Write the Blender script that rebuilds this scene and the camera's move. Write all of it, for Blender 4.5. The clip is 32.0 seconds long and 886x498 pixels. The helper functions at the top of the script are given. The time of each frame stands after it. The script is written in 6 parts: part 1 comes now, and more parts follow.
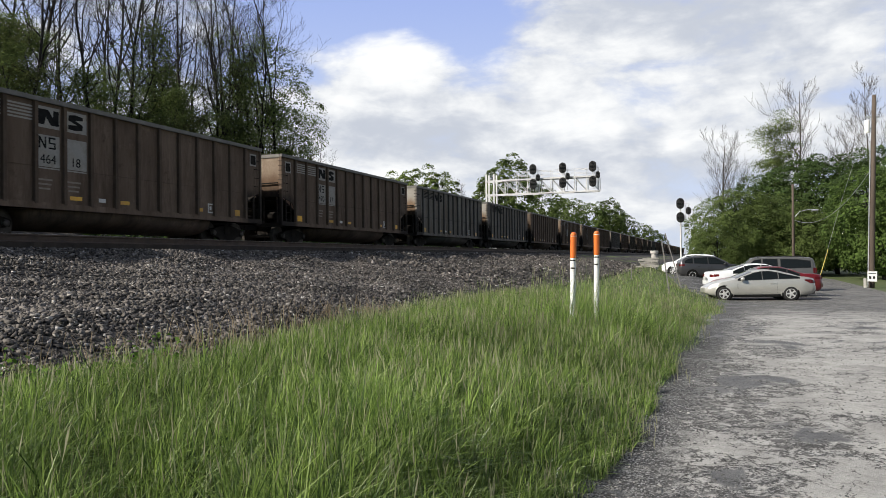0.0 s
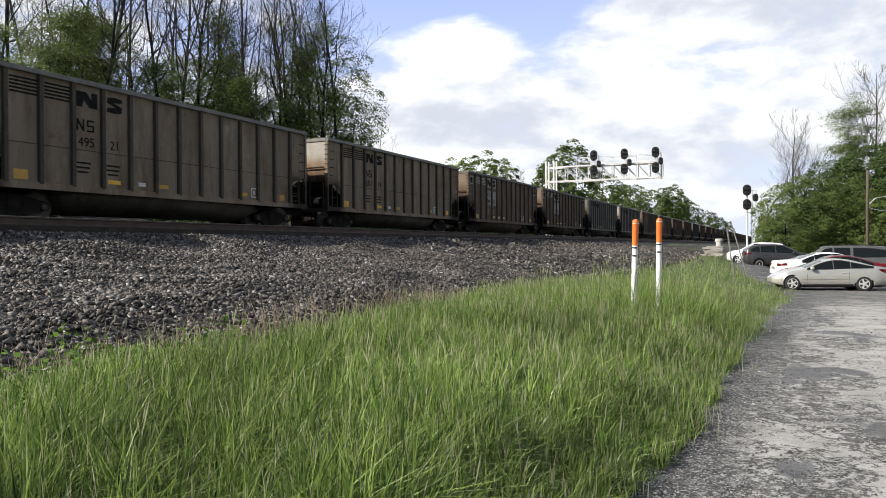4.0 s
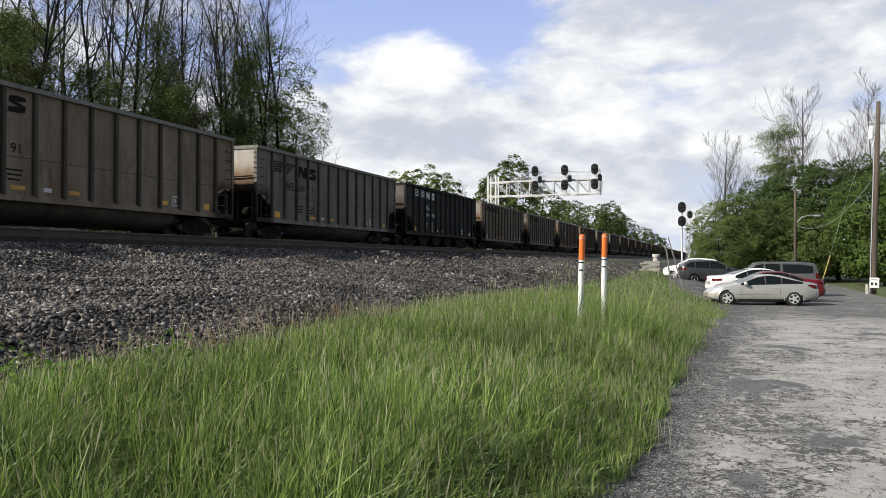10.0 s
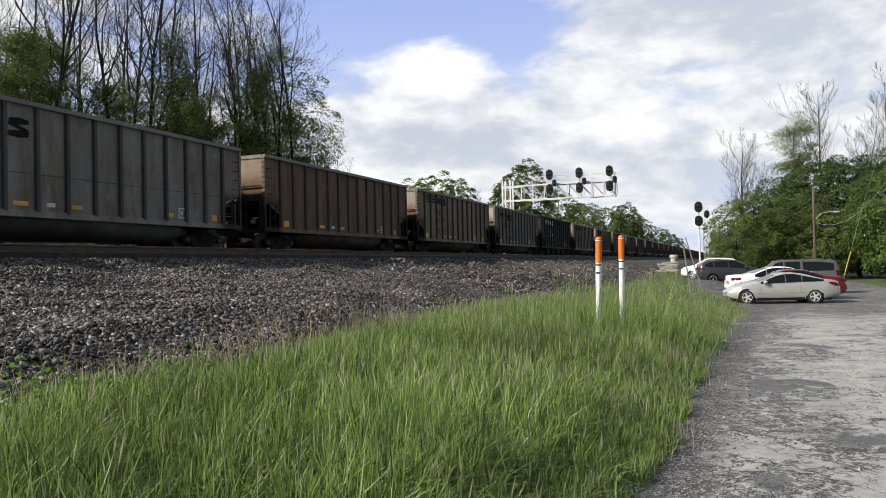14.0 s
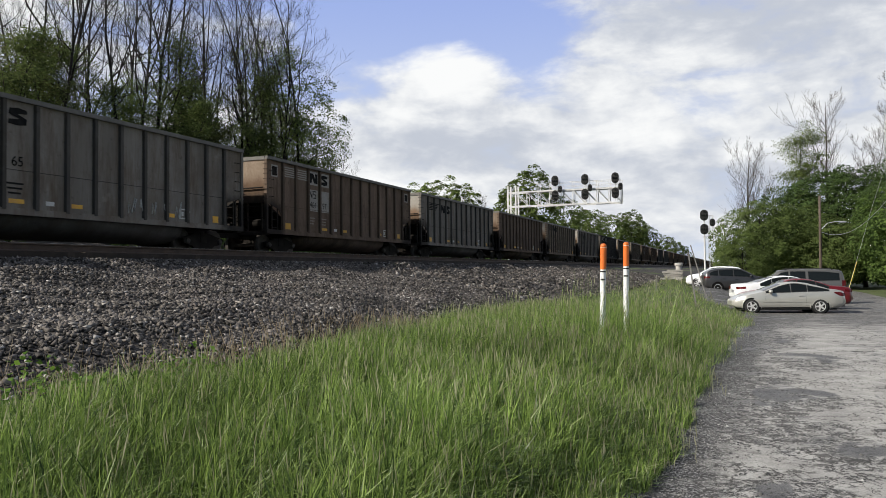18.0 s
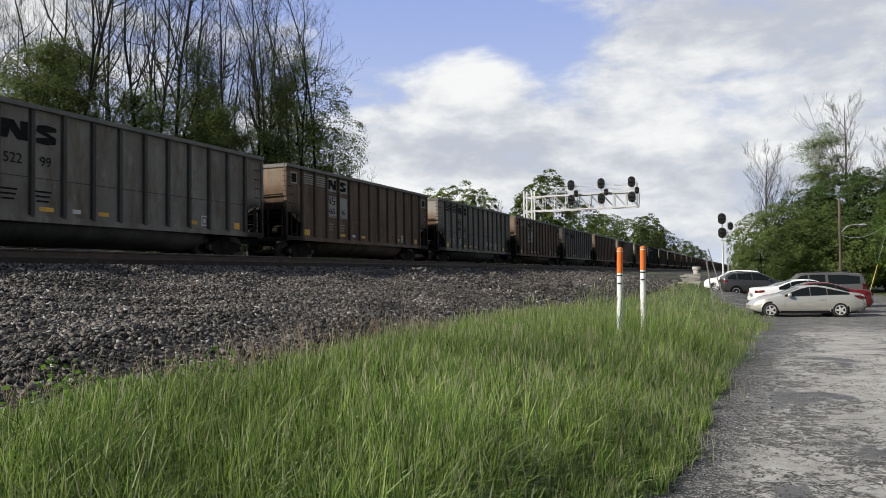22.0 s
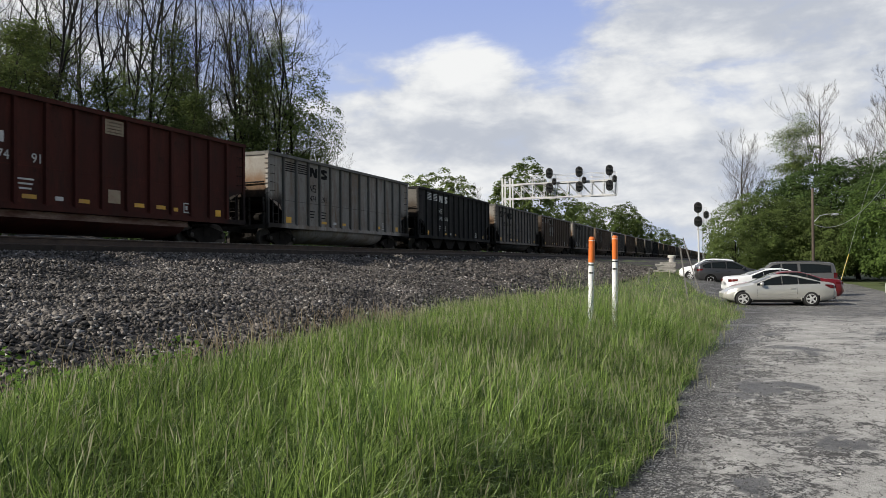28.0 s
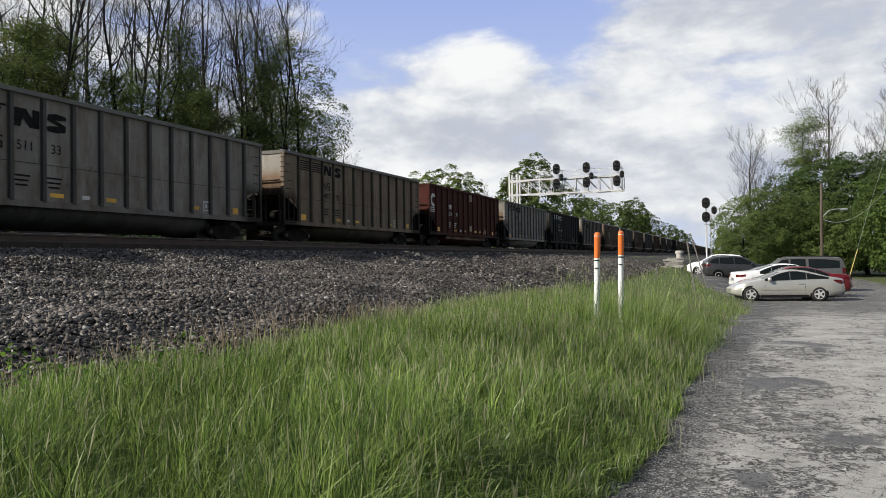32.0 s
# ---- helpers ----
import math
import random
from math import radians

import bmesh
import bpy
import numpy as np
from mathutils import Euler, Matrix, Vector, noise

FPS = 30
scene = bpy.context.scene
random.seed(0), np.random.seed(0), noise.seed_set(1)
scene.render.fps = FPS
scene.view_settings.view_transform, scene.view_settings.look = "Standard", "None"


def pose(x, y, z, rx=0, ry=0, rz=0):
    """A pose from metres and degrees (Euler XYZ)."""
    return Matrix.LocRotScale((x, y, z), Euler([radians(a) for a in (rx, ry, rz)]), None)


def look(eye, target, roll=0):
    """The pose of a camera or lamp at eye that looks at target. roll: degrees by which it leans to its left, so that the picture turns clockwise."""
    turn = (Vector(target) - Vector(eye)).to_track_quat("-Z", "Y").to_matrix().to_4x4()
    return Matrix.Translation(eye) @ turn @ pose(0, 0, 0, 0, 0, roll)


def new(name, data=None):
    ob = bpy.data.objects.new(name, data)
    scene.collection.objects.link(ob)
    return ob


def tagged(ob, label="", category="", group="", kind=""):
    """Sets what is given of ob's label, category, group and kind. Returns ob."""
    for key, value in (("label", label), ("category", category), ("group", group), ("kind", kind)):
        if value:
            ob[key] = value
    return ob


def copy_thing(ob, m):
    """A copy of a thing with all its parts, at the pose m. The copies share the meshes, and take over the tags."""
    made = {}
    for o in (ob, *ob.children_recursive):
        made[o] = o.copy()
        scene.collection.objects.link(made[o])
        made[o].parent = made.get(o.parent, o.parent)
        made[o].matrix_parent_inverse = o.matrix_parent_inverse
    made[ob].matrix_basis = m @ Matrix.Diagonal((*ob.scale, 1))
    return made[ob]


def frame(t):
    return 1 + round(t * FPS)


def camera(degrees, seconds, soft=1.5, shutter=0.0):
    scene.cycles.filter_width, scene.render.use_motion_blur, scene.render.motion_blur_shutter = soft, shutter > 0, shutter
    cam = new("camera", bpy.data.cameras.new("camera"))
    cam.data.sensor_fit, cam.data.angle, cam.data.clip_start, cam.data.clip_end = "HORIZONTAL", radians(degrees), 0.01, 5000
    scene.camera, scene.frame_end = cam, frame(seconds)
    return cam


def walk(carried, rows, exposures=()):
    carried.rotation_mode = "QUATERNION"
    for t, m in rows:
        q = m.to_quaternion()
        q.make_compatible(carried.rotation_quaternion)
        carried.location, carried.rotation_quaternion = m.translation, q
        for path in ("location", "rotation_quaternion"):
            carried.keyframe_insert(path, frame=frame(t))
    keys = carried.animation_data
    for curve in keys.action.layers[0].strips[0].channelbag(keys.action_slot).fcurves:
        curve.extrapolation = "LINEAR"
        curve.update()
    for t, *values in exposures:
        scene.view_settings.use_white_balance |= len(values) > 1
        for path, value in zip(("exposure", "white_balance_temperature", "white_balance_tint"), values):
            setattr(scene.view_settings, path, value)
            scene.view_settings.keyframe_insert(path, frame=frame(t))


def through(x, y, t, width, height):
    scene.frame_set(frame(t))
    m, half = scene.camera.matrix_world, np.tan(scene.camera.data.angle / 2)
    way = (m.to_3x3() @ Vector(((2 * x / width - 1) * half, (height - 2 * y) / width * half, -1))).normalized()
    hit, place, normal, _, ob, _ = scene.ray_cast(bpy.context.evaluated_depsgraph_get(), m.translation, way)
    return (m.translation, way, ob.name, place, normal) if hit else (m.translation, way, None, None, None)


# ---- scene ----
# camera, hand-held beside the line; x across the tracks, y along them, z up from the car park
EYE = 1.65
PATH = [
    (0, 0.095, 0.051, 0.007, 0.73, -0.66, 19.83),
    (0.5, 0.092, 0.049, 0.006, 0.45, -0.71, 19.71),
    (1, 0.085, 0.042, 0.007, 0.21, -0.56, 19.83),
    (1.5, 0.089, 0.044, 0.012, 0.02, -0.43, 21.00),
    (2, 0.089, 0.030, 0.005, -0.09, -0.56, 22.62),
    (2.5, 0.081, 0.020, -0.002, -0.17, -0.61, 23.42),
    (3, 0.085, 0.010, -0.004, -0.23, -0.50, 23.99),
    (3.5, 0.091, 0.004, 0.003, -0.25, -0.37, 24.39),
    (5.5, 0.090, 0.003, 0.001, -0.16, -0.13, 23.40),
    (6, 0.084, 0.002, -0.003, -0.13, -0.24, 23.17),
    (6.5, 0.072, 0.000, 0.001, -0.01, -0.59, 22.91),
    (7, 0.037, -0.007, 0.003, 0.25, -0.69, 21.95),
    (7.5, -0.032, -0.014, -0.002, 0.60, -0.70, 21.01),
    (8, -0.055, -0.018, -0.003, 0.88, -0.35, 20.17),
    (8.5, -0.052, 0.001, 0.002, 1.02, -0.10, 19.93),
    (9, -0.055, -0.014, 0.003, 1.00, 0.07, 19.82),
    (9.5, -0.054, -0.002, 0.010, 0.90, 0.18, 19.81),
    (10, -0.056, -0.003, 0.000, 0.78, 0.12, 19.81),
    (10.5, -0.054, -0.002, 0.001, 0.63, 0.02, 19.80),
    (11, -0.049, -0.010, 0.003, 0.57, -0.25, 19.89),
    (11.5, -0.047, 0.011, -0.003, 0.51, -0.38, 20.03),
    (12, -0.046, 0.004, -0.001, 0.50, -0.42, 20.42),
    (12.5, -0.045, 0.001, -0.001, 0.54, -0.63, 20.56),
    (13, -0.060, -0.028, -0.005, 0.78, -0.94, 20.75),
    (13.5, -0.059, -0.009, 0.003, 1.02, -1.19, 20.87),
    (14, -0.057, -0.001, 0.001, 1.25, -1.27, 21.02),
    (14.5, -0.048, 0.015, -0.006, 1.42, -1.07, 21.12),
    (16.5, -0.045, 0.023, -0.008, 1.81, -0.87, 21.26),
    (17, -0.044, 0.010, -0.004, 1.86, -0.78, 21.30),
    (17.5, -0.048, 0.009, -0.009, 1.79, -0.59, 21.31),
    (18, -0.055, -0.009, -0.004, 1.62, -0.48, 21.37),
    (18.5, -0.057, -0.027, 0.001, 1.52, -0.33, 21.83),
    (19, -0.047, -0.057, -0.002, 1.48, -0.51, 22.57),
    (19.5, -0.041, -0.061, -0.010, 1.50, -0.91, 22.79),
    (20, -0.043, -0.077, -0.011, 1.55, -1.07, 22.94),
    (20.5, -0.041, -0.081, -0.015, 1.69, -1.04, 22.94),
    (21, -0.040, -0.087, -0.018, 1.82, -0.99, 22.82),
    (21.5, -0.033, -0.081, -0.015, 1.91, -0.93, 22.67),
    (22, -0.036, -0.080, -0.015, 2.03, -0.74, 22.59),
    (22.5, -0.051, -0.064, -0.016, 2.10, -0.57, 22.49),
    (23, -0.061, -0.073, -0.011, 2.15, -0.31, 22.54),
    (23.5, -0.063, -0.070, -0.007, 2.13, -0.11, 22.57),
    (24, -0.070, -0.068, -0.006, 2.09, -0.10, 22.58),
    (24.5, -0.079, -0.058, 0.000, 2.01, -0.13, 22.40),
    (25, -0.068, -0.039, -0.002, 1.88, -0.46, 21.96),
    (25.5, -0.043, -0.013, -0.000, 1.71, -0.56, 21.61),
    (27.5, 0.028, 0.025, 0.013, 1.27, -0.40, 21.14),
    (28, 0.058, 0.055, 0.014, 1.03, -0.52, 21.02),
    (28.5, 0.070, 0.070, 0.007, 0.81, -0.51, 20.85),
    (29, 0.080, 0.080, 0.014, 0.57, -0.51, 20.69),
    (29.5, 0.079, 0.086, 0.013, 0.47, -0.66, 20.54),
    (30, 0.082, 0.088, 0.009, 0.44, -0.73, 20.57),
    (30.5, 0.082, 0.089, 0.011, 0.55, -0.70, 20.93),
    (31, 0.084, 0.087, 0.016, 0.65, -0.68, 21.19),
    (31.5, 0.088, 0.082, 0.009, 0.72, -0.71, 21.39),
    (32, 0.090, 0.073, 0.007, 0.76, -0.68, 21.58),
]
EXPOSURES = [(0, 0.46), (1, 0.5), (3, 0.72), (6, 0.74), (8, 0.66), (10, 0.48), (14, 0.5), (17, 0.44), (20, 0.28), (22, 0.32), (25, 0.44), (28, 0.28), (32, 0.34)]
cam = camera(60.90, 32.0, soft=0.7, shutter=0.15)
walk(cam, [(t, pose(x, y, EYE + z, 90 + p, 0, w) @ pose(0, 0, 0, 0, 0, r)) for t, x, y, z, p, r, w in PATH], EXPOSURES)

# the train's way along the track
RUN = [(0, 29.22), (1.5, 40.85), (3, 52.52), (5.5, 72.15), (7, 84.04), (9, 99.93), (11, 115.77), (13, 131.70), (14.5, 143.65), (16.5, 159.64), (18, 171.76), (20, 188.05), (22, 204.29), (24, 220.59), (25.5, 232.86), (27.5, 249.24), (29, 261.57), (30.5, 273.95), (32, 286.39)]

# ---- light ----
SUN_FROM = Vector((-1.08, -1.0, 1.0)).normalized()
sun = new("sun", bpy.data.lights.new("sun", "SUN"))
sun.data.energy, sun.data.angle, sun.data.color = 5.0, radians(0.8), (1.0, 0.94, 0.84)
sun.matrix_world = look(SUN_FROM * 400, (0, 0, 0))

world = bpy.data.worlds.new("sky")
scene.world = world
world.use_nodes = True
wn = world.node_tree
wn.nodes.clear()
sky = wn.nodes.new("ShaderNodeTexSky")
sky.sky_type, sky.sun_disc = "NISHITA", False
sky.sun_elevation = math.asin(SUN_FROM.z)
sky.sun_rotation = math.atan2(SUN_FROM.x, SUN_FROM.y)
wb = wn.nodes.new("ShaderNodeBackground")
wb.inputs["Strength"].default_value = 0.06
wo = wn.nodes.new("ShaderNodeOutputWorld")
wn.links.new(sky.outputs[0], wb.inputs[0])
wn.links.new(wb.outputs[0], wo.inputs[0])

# ---- the clouded sky ahead, a far backdrop that drifts with the wind ----
def sky_material():
    mt = bpy.data.materials.new("clouded_sky")
    mt.use_nodes = True
    nt = mt.node_tree
    nt.nodes.clear()

    def math_node(op, a, b=None, c=None):
        n = nt.nodes.new("ShaderNodeMath")
        n.operation = op
        for k, v in enumerate((a, b, c)):
            if v is None:
                continue
            if isinstance(v, (int, float)):
                n.inputs[k].default_value = v
            else:
                nt.links.new(v, n.inputs[k])
        return n.outputs[0]

    tc = nt.nodes.new("ShaderNodeTexCoord")
    nv = nt.nodes.new("ShaderNodeVectorMath")
    nv.operation = "NORMALIZE"
    nt.links.new(tc.outputs["Object"], nv.inputs[0])
    sp = nt.nodes.new("ShaderNodeSeparateXYZ")
    nt.links.new(nv.outputs[0], sp.inputs[0])
    az = math_node("ARCTAN2", math_node("MULTIPLY", sp.outputs[0], -1.0), sp.outputs[1])
    el = math_node("ARCSINE", sp.outputs[2])

    def field(sx, sy, shift, scale, detail, rough, distort=0.0):
        cb = nt.nodes.new("ShaderNodeCombineXYZ")
        nt.links.new(math_node("MULTIPLY", az, sx), cb.inputs[0])
        nt.links.new(math_node("MULTIPLY", el, sy), cb.inputs[1])
        cb.inputs[2].default_value = shift
        n = nt.nodes.new("ShaderNodeTexNoise")
        n.inputs["Scale"].default_value, n.inputs["Detail"].default_value = scale, detail
        n.inputs["Roughness"].default_value, n.inputs["Distortion"].default_value = rough, distort
        nt.links.new(cb.outputs[0], n.inputs[0])
        return n.outputs["Fac"]

    def blob(a0, e0, sa, se, k):
        u = math_node("DIVIDE", math_node("SUBTRACT", az, a0), sa)
        w = math_node("DIVIDE", math_node("SUBTRACT", el, e0), se)
        r = math_node("ADD", math_node("MULTIPLY", u, u), math_node("MULTIPLY", w, w))
        return math_node("MULTIPLY", math_node("EXPONENT", math_node("MULTIPLY", r, -1.0)), k)

    def sm(x, lo, hi):
        n = nt.nodes.new("ShaderNodeMapRange")
        n.interpolation_type = "SMOOTHSTEP"
        n.inputs[1].default_value, n.inputs[2].default_value = lo, hi
        nt.links.new(x, n.inputs[0])
        return n.outputs[0]

    def mix(fac, a, b):
        n = nt.nodes.new("ShaderNodeMix")
        n.data_type = "RGBA"
        nt.links.new(fac, n.inputs[0])
        for k, v in ((6, a), (7, b)):
            if isinstance(v, tuple):
                n.inputs[k].default_value = (*v, 1)
            else:
                nt.links.new(v, n.inputs[k])
        return n.outputs[2]

    shape = field(1.0, 2.6, 1.7, 7.0, 9, 0.56, 0.3)
    lumps = field(1.0, 2.0, 5.2, 16.0, 6, 0.55, 0.2)
    cover = math_node("ADD", math_node("ADD", math_node("MULTIPLY", shape, 1.0), math_node("MULTIPLY", lumps, 0.3)), -0.02)
    for b in ((0.52, 0.36, 0.20, 0.13, -0.36), (0.30, 0.27, 0.05, 0.045, -0.22), (0.36, 0.325, 0.10, 0.045, -0.26), (0.412, 0.240, 0.075, 0.045, 0.50), (0.40, 0.15, 0.4, 0.06, 0.20), (0.0, 0.30, 0.24, 0.2, 0.12), (0.75, 0.2, 0.12, 0.1, -0.1)):
        cover = math_node("ADD", cover, blob(*b))
    mask = sm(cover, 0.40, 0.74)
    blue = mix(sm(el, 0.05, 0.42), (0.62, 0.72, 0.92), (0.33, 0.44, 0.83))
    shade = math_node("ADD", math_node("MULTIPLY", lumps, 0.55), math_node("MULTIPLY", shape, 0.55))
    for b in ((0.412, 0.255, 0.07, 0.04, 0.3), (0.46, 0.10, 0.10, 0.03, 0.25), (0.39, 0.165, 0.08, 0.022, -0.16), (0.10, 0.20, 0.12, 0.05, 0.14), (-0.02, 0.31, 0.22, 0.045, -0.14), (0.0, 0.11, 0.2, 0.03, -0.06)):
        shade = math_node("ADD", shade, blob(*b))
    cloud = mix(sm(shade, 0.40, 0.78), (0.57, 0.61, 0.69), (0.99, 1.0, 1.0))
    col = mix(mask, blue, cloud)
    em = nt.nodes.new("ShaderNodeEmission")
    em.inputs["Strength"].default_value = 0.75
    nt.links.new(col, em.inputs[0])
    out = nt.nodes.new("ShaderNodeOutputMaterial")
    nt.links.new(em.outputs[0], out.inputs[0])
    return mt


def sky_backdrop():
    az, el = np.radians(np.linspace(-85, 95, 61)), np.radians(np.linspace(-4, 62, 23))
    ga, ge = np.meshgrid(az, el)
    r = 4300
    vs = np.stack([-np.sin(ga) * np.cos(ge) * r, np.cos(ga) * np.cos(ge) * r, np.sin(ge) * r], -1).reshape(-1, 3)
    idx = np.arange(ga.size).reshape(ga.shape)
    fs = np.stack([idx[:-1, :-1], idx[:-1, 1:], idx[1:, 1:], idx[1:, :-1]], -1).reshape(-1, 4)
    me = bpy.data.meshes.new("backdrop")
    me.from_pydata([tuple(v) for v in vs], [], [tuple(int(i) for i in q) for q in fs])
    me.materials.append(sky_material())
    me.shade_smooth()
    return tagged(new("backdrop", me), "bright broken clouds with patches of blue sky", "sky", kind="structure")


SKY = sky_backdrop()

# ---- tools ----
class Geo:
    """Collects vertices and faces of one part."""

    def __init__(self):
        self.v, self.f = [], []

    def add(self, vs, fs):
        n = len(self.v)
        self.v += [tuple(p) for p in vs]
        self.f += [tuple(i + n for i in q) for q in fs]
        return self

    def box(self, x0, x1, y0, y1, z0, z1, b=0.0):
        """A block; b chamfers its upright edges."""
        if b > 0:
            ring = [(x0 + b, y0), (x1 - b, y0), (x1, y0 + b), (x1, y1 - b), (x1 - b, y1), (x0 + b, y1), (x0, y1 - b), (x0, y0 + b)]
        else:
            ring = [(x0, y0), (x1, y0), (x1, y1), (x0, y1)]
        n = len(ring)
        vs = [(x, y, z0) for x, y in ring] + [(x, y, z1) for x, y in ring]
        fs = [tuple(range(n - 1, -1, -1)), tuple(range(n, 2 * n))] + [(i, (i + 1) % n, n + (i + 1) % n, n + i) for i in range(n)]
        return self.add(vs, fs)

    def extrude(self, ring, axis, a, b):
        """A closed outline of two coordinates drawn out along an axis from a to b."""
        def at(p, s):
            return (s, p[0], p[1]) if axis == "x" else (p[0], s, p[1]) if axis == "y" else (p[0], p[1], s)
        n = len(ring)
        vs = [at(p, a) for p in ring] + [at(p, b) for p in ring]
        fs = [tuple(range(n)), tuple(range(2 * n - 1, n - 1, -1))] + [(i, n + i, n + (i + 1) % n, (i + 1) % n) for i in range(n)]
        return self.add(vs, fs)

    def tube(self, pts, radii, n=8, caps=True):
        pts = [Vector(p) for p in pts]
        if not isinstance(radii, (list, tuple)):
            radii = [radii] * len(pts)
        vs, fs = [], []
        for i, p in enumerate(pts):
            d = (pts[min(i + 1, len(pts) - 1)] - pts[max(i - 1, 0)]).normalized()
            a = d.orthogonal().normalized() if i == 0 else (a - d * a.dot(d)).normalized()
            c = d.cross(a)
            vs += [p + (a * math.cos(2 * math.pi * k / n) + c * math.sin(2 * math.pi * k / n)) * radii[i] for k in range(n)]
        for i in range(len(pts) - 1):
            fs += [(i * n + k, i * n + (k + 1) % n, (i + 1) * n + (k + 1) % n, (i + 1) * n + k) for k in range(n)]
        if caps:
            fs += [tuple(range(n - 1, -1, -1)), tuple(range((len(pts) - 1) * n, len(pts) * n))]
        return self.add(vs, fs)

    def lathe(self, prof, axis="z", n=20, c=(0, 0, 0)):
        """A profile of (radius, height) turned about an axis through c."""
        vs, fs = [], []
        for r, h in prof:
            for k in range(n):
                u, w = r * math.cos(2 * math.pi * k / n), r * math.sin(2 * math.pi * k / n)
                p = (u, w, h) if axis == "z" else (h, u, w) if axis == "x" else (w, h, u)
                vs.append((p[0] + c[0], p[1] + c[1], p[2] + c[2]))
        for i in range(len(prof) - 1):
            fs += [(i * n + k, i * n + (k + 1) % n, (i + 1) * n + (k + 1) % n, (i + 1) * n + k) for k in range(n)]
        fs += [tuple(range(n - 1, -1, -1)), tuple(range((len(prof) - 1) * n, len(prof) * n))]
        return self.add(vs, fs)

    def mesh(self, name, smooth=False):
        me = bpy.data.meshes.new(name)
        me.from_pydata(self.v, [], self.f)
        me.update()
        bm = bmesh.new()
        bm.from_mesh(me)
        bmesh.ops.recalc_face_normals(bm, faces=bm.faces)
        bm.to_mesh(me)
        bm.free()
        if smooth:
            me.shade_smooth()
        return me


def part(name, geo, material, parent=None, label="", m=None, smooth=False):
    """One mesh object under a thing or a part; geo may be a mesh that others share."""
    me = geo.mesh(name, smooth) if isinstance(geo, Geo) else geo
    if not me.materials:
        me.materials.append(material)
    ob = new(name, me)
    ob.parent = parent
    if m is not None:
        ob.matrix_basis = m
    return tagged(ob, label) if label else ob


def bulk(name, verts, faces, material, smooth=False):
    """A large mesh from arrays; faces all of one size."""
    me = bpy.data.meshes.new(name)
    verts, faces = np.asarray(verts, dtype=np.float32), np.asarray(faces, dtype=np.int32)
    k = faces.shape[1]
    me.vertices.add(len(verts))
    me.vertices.foreach_set("co", verts.ravel())
    me.loops.add(faces.size)
    me.loops.foreach_set("vertex_index", faces.ravel())
    me.polygons.add(len(faces))
    me.polygons.foreach_set("loop_start", np.arange(0, faces.size, k, dtype=np.int32))
    me.update(calc_edges=True)
    if smooth:
        me.shade_smooth()
    me.materials.append(material)
    return me


def smooth01(a, b, x):
    s = np.clip((np.asarray(x, dtype=float) - a) / (b - a), 0, 1)
    return s * s * (3 - 2 * s)


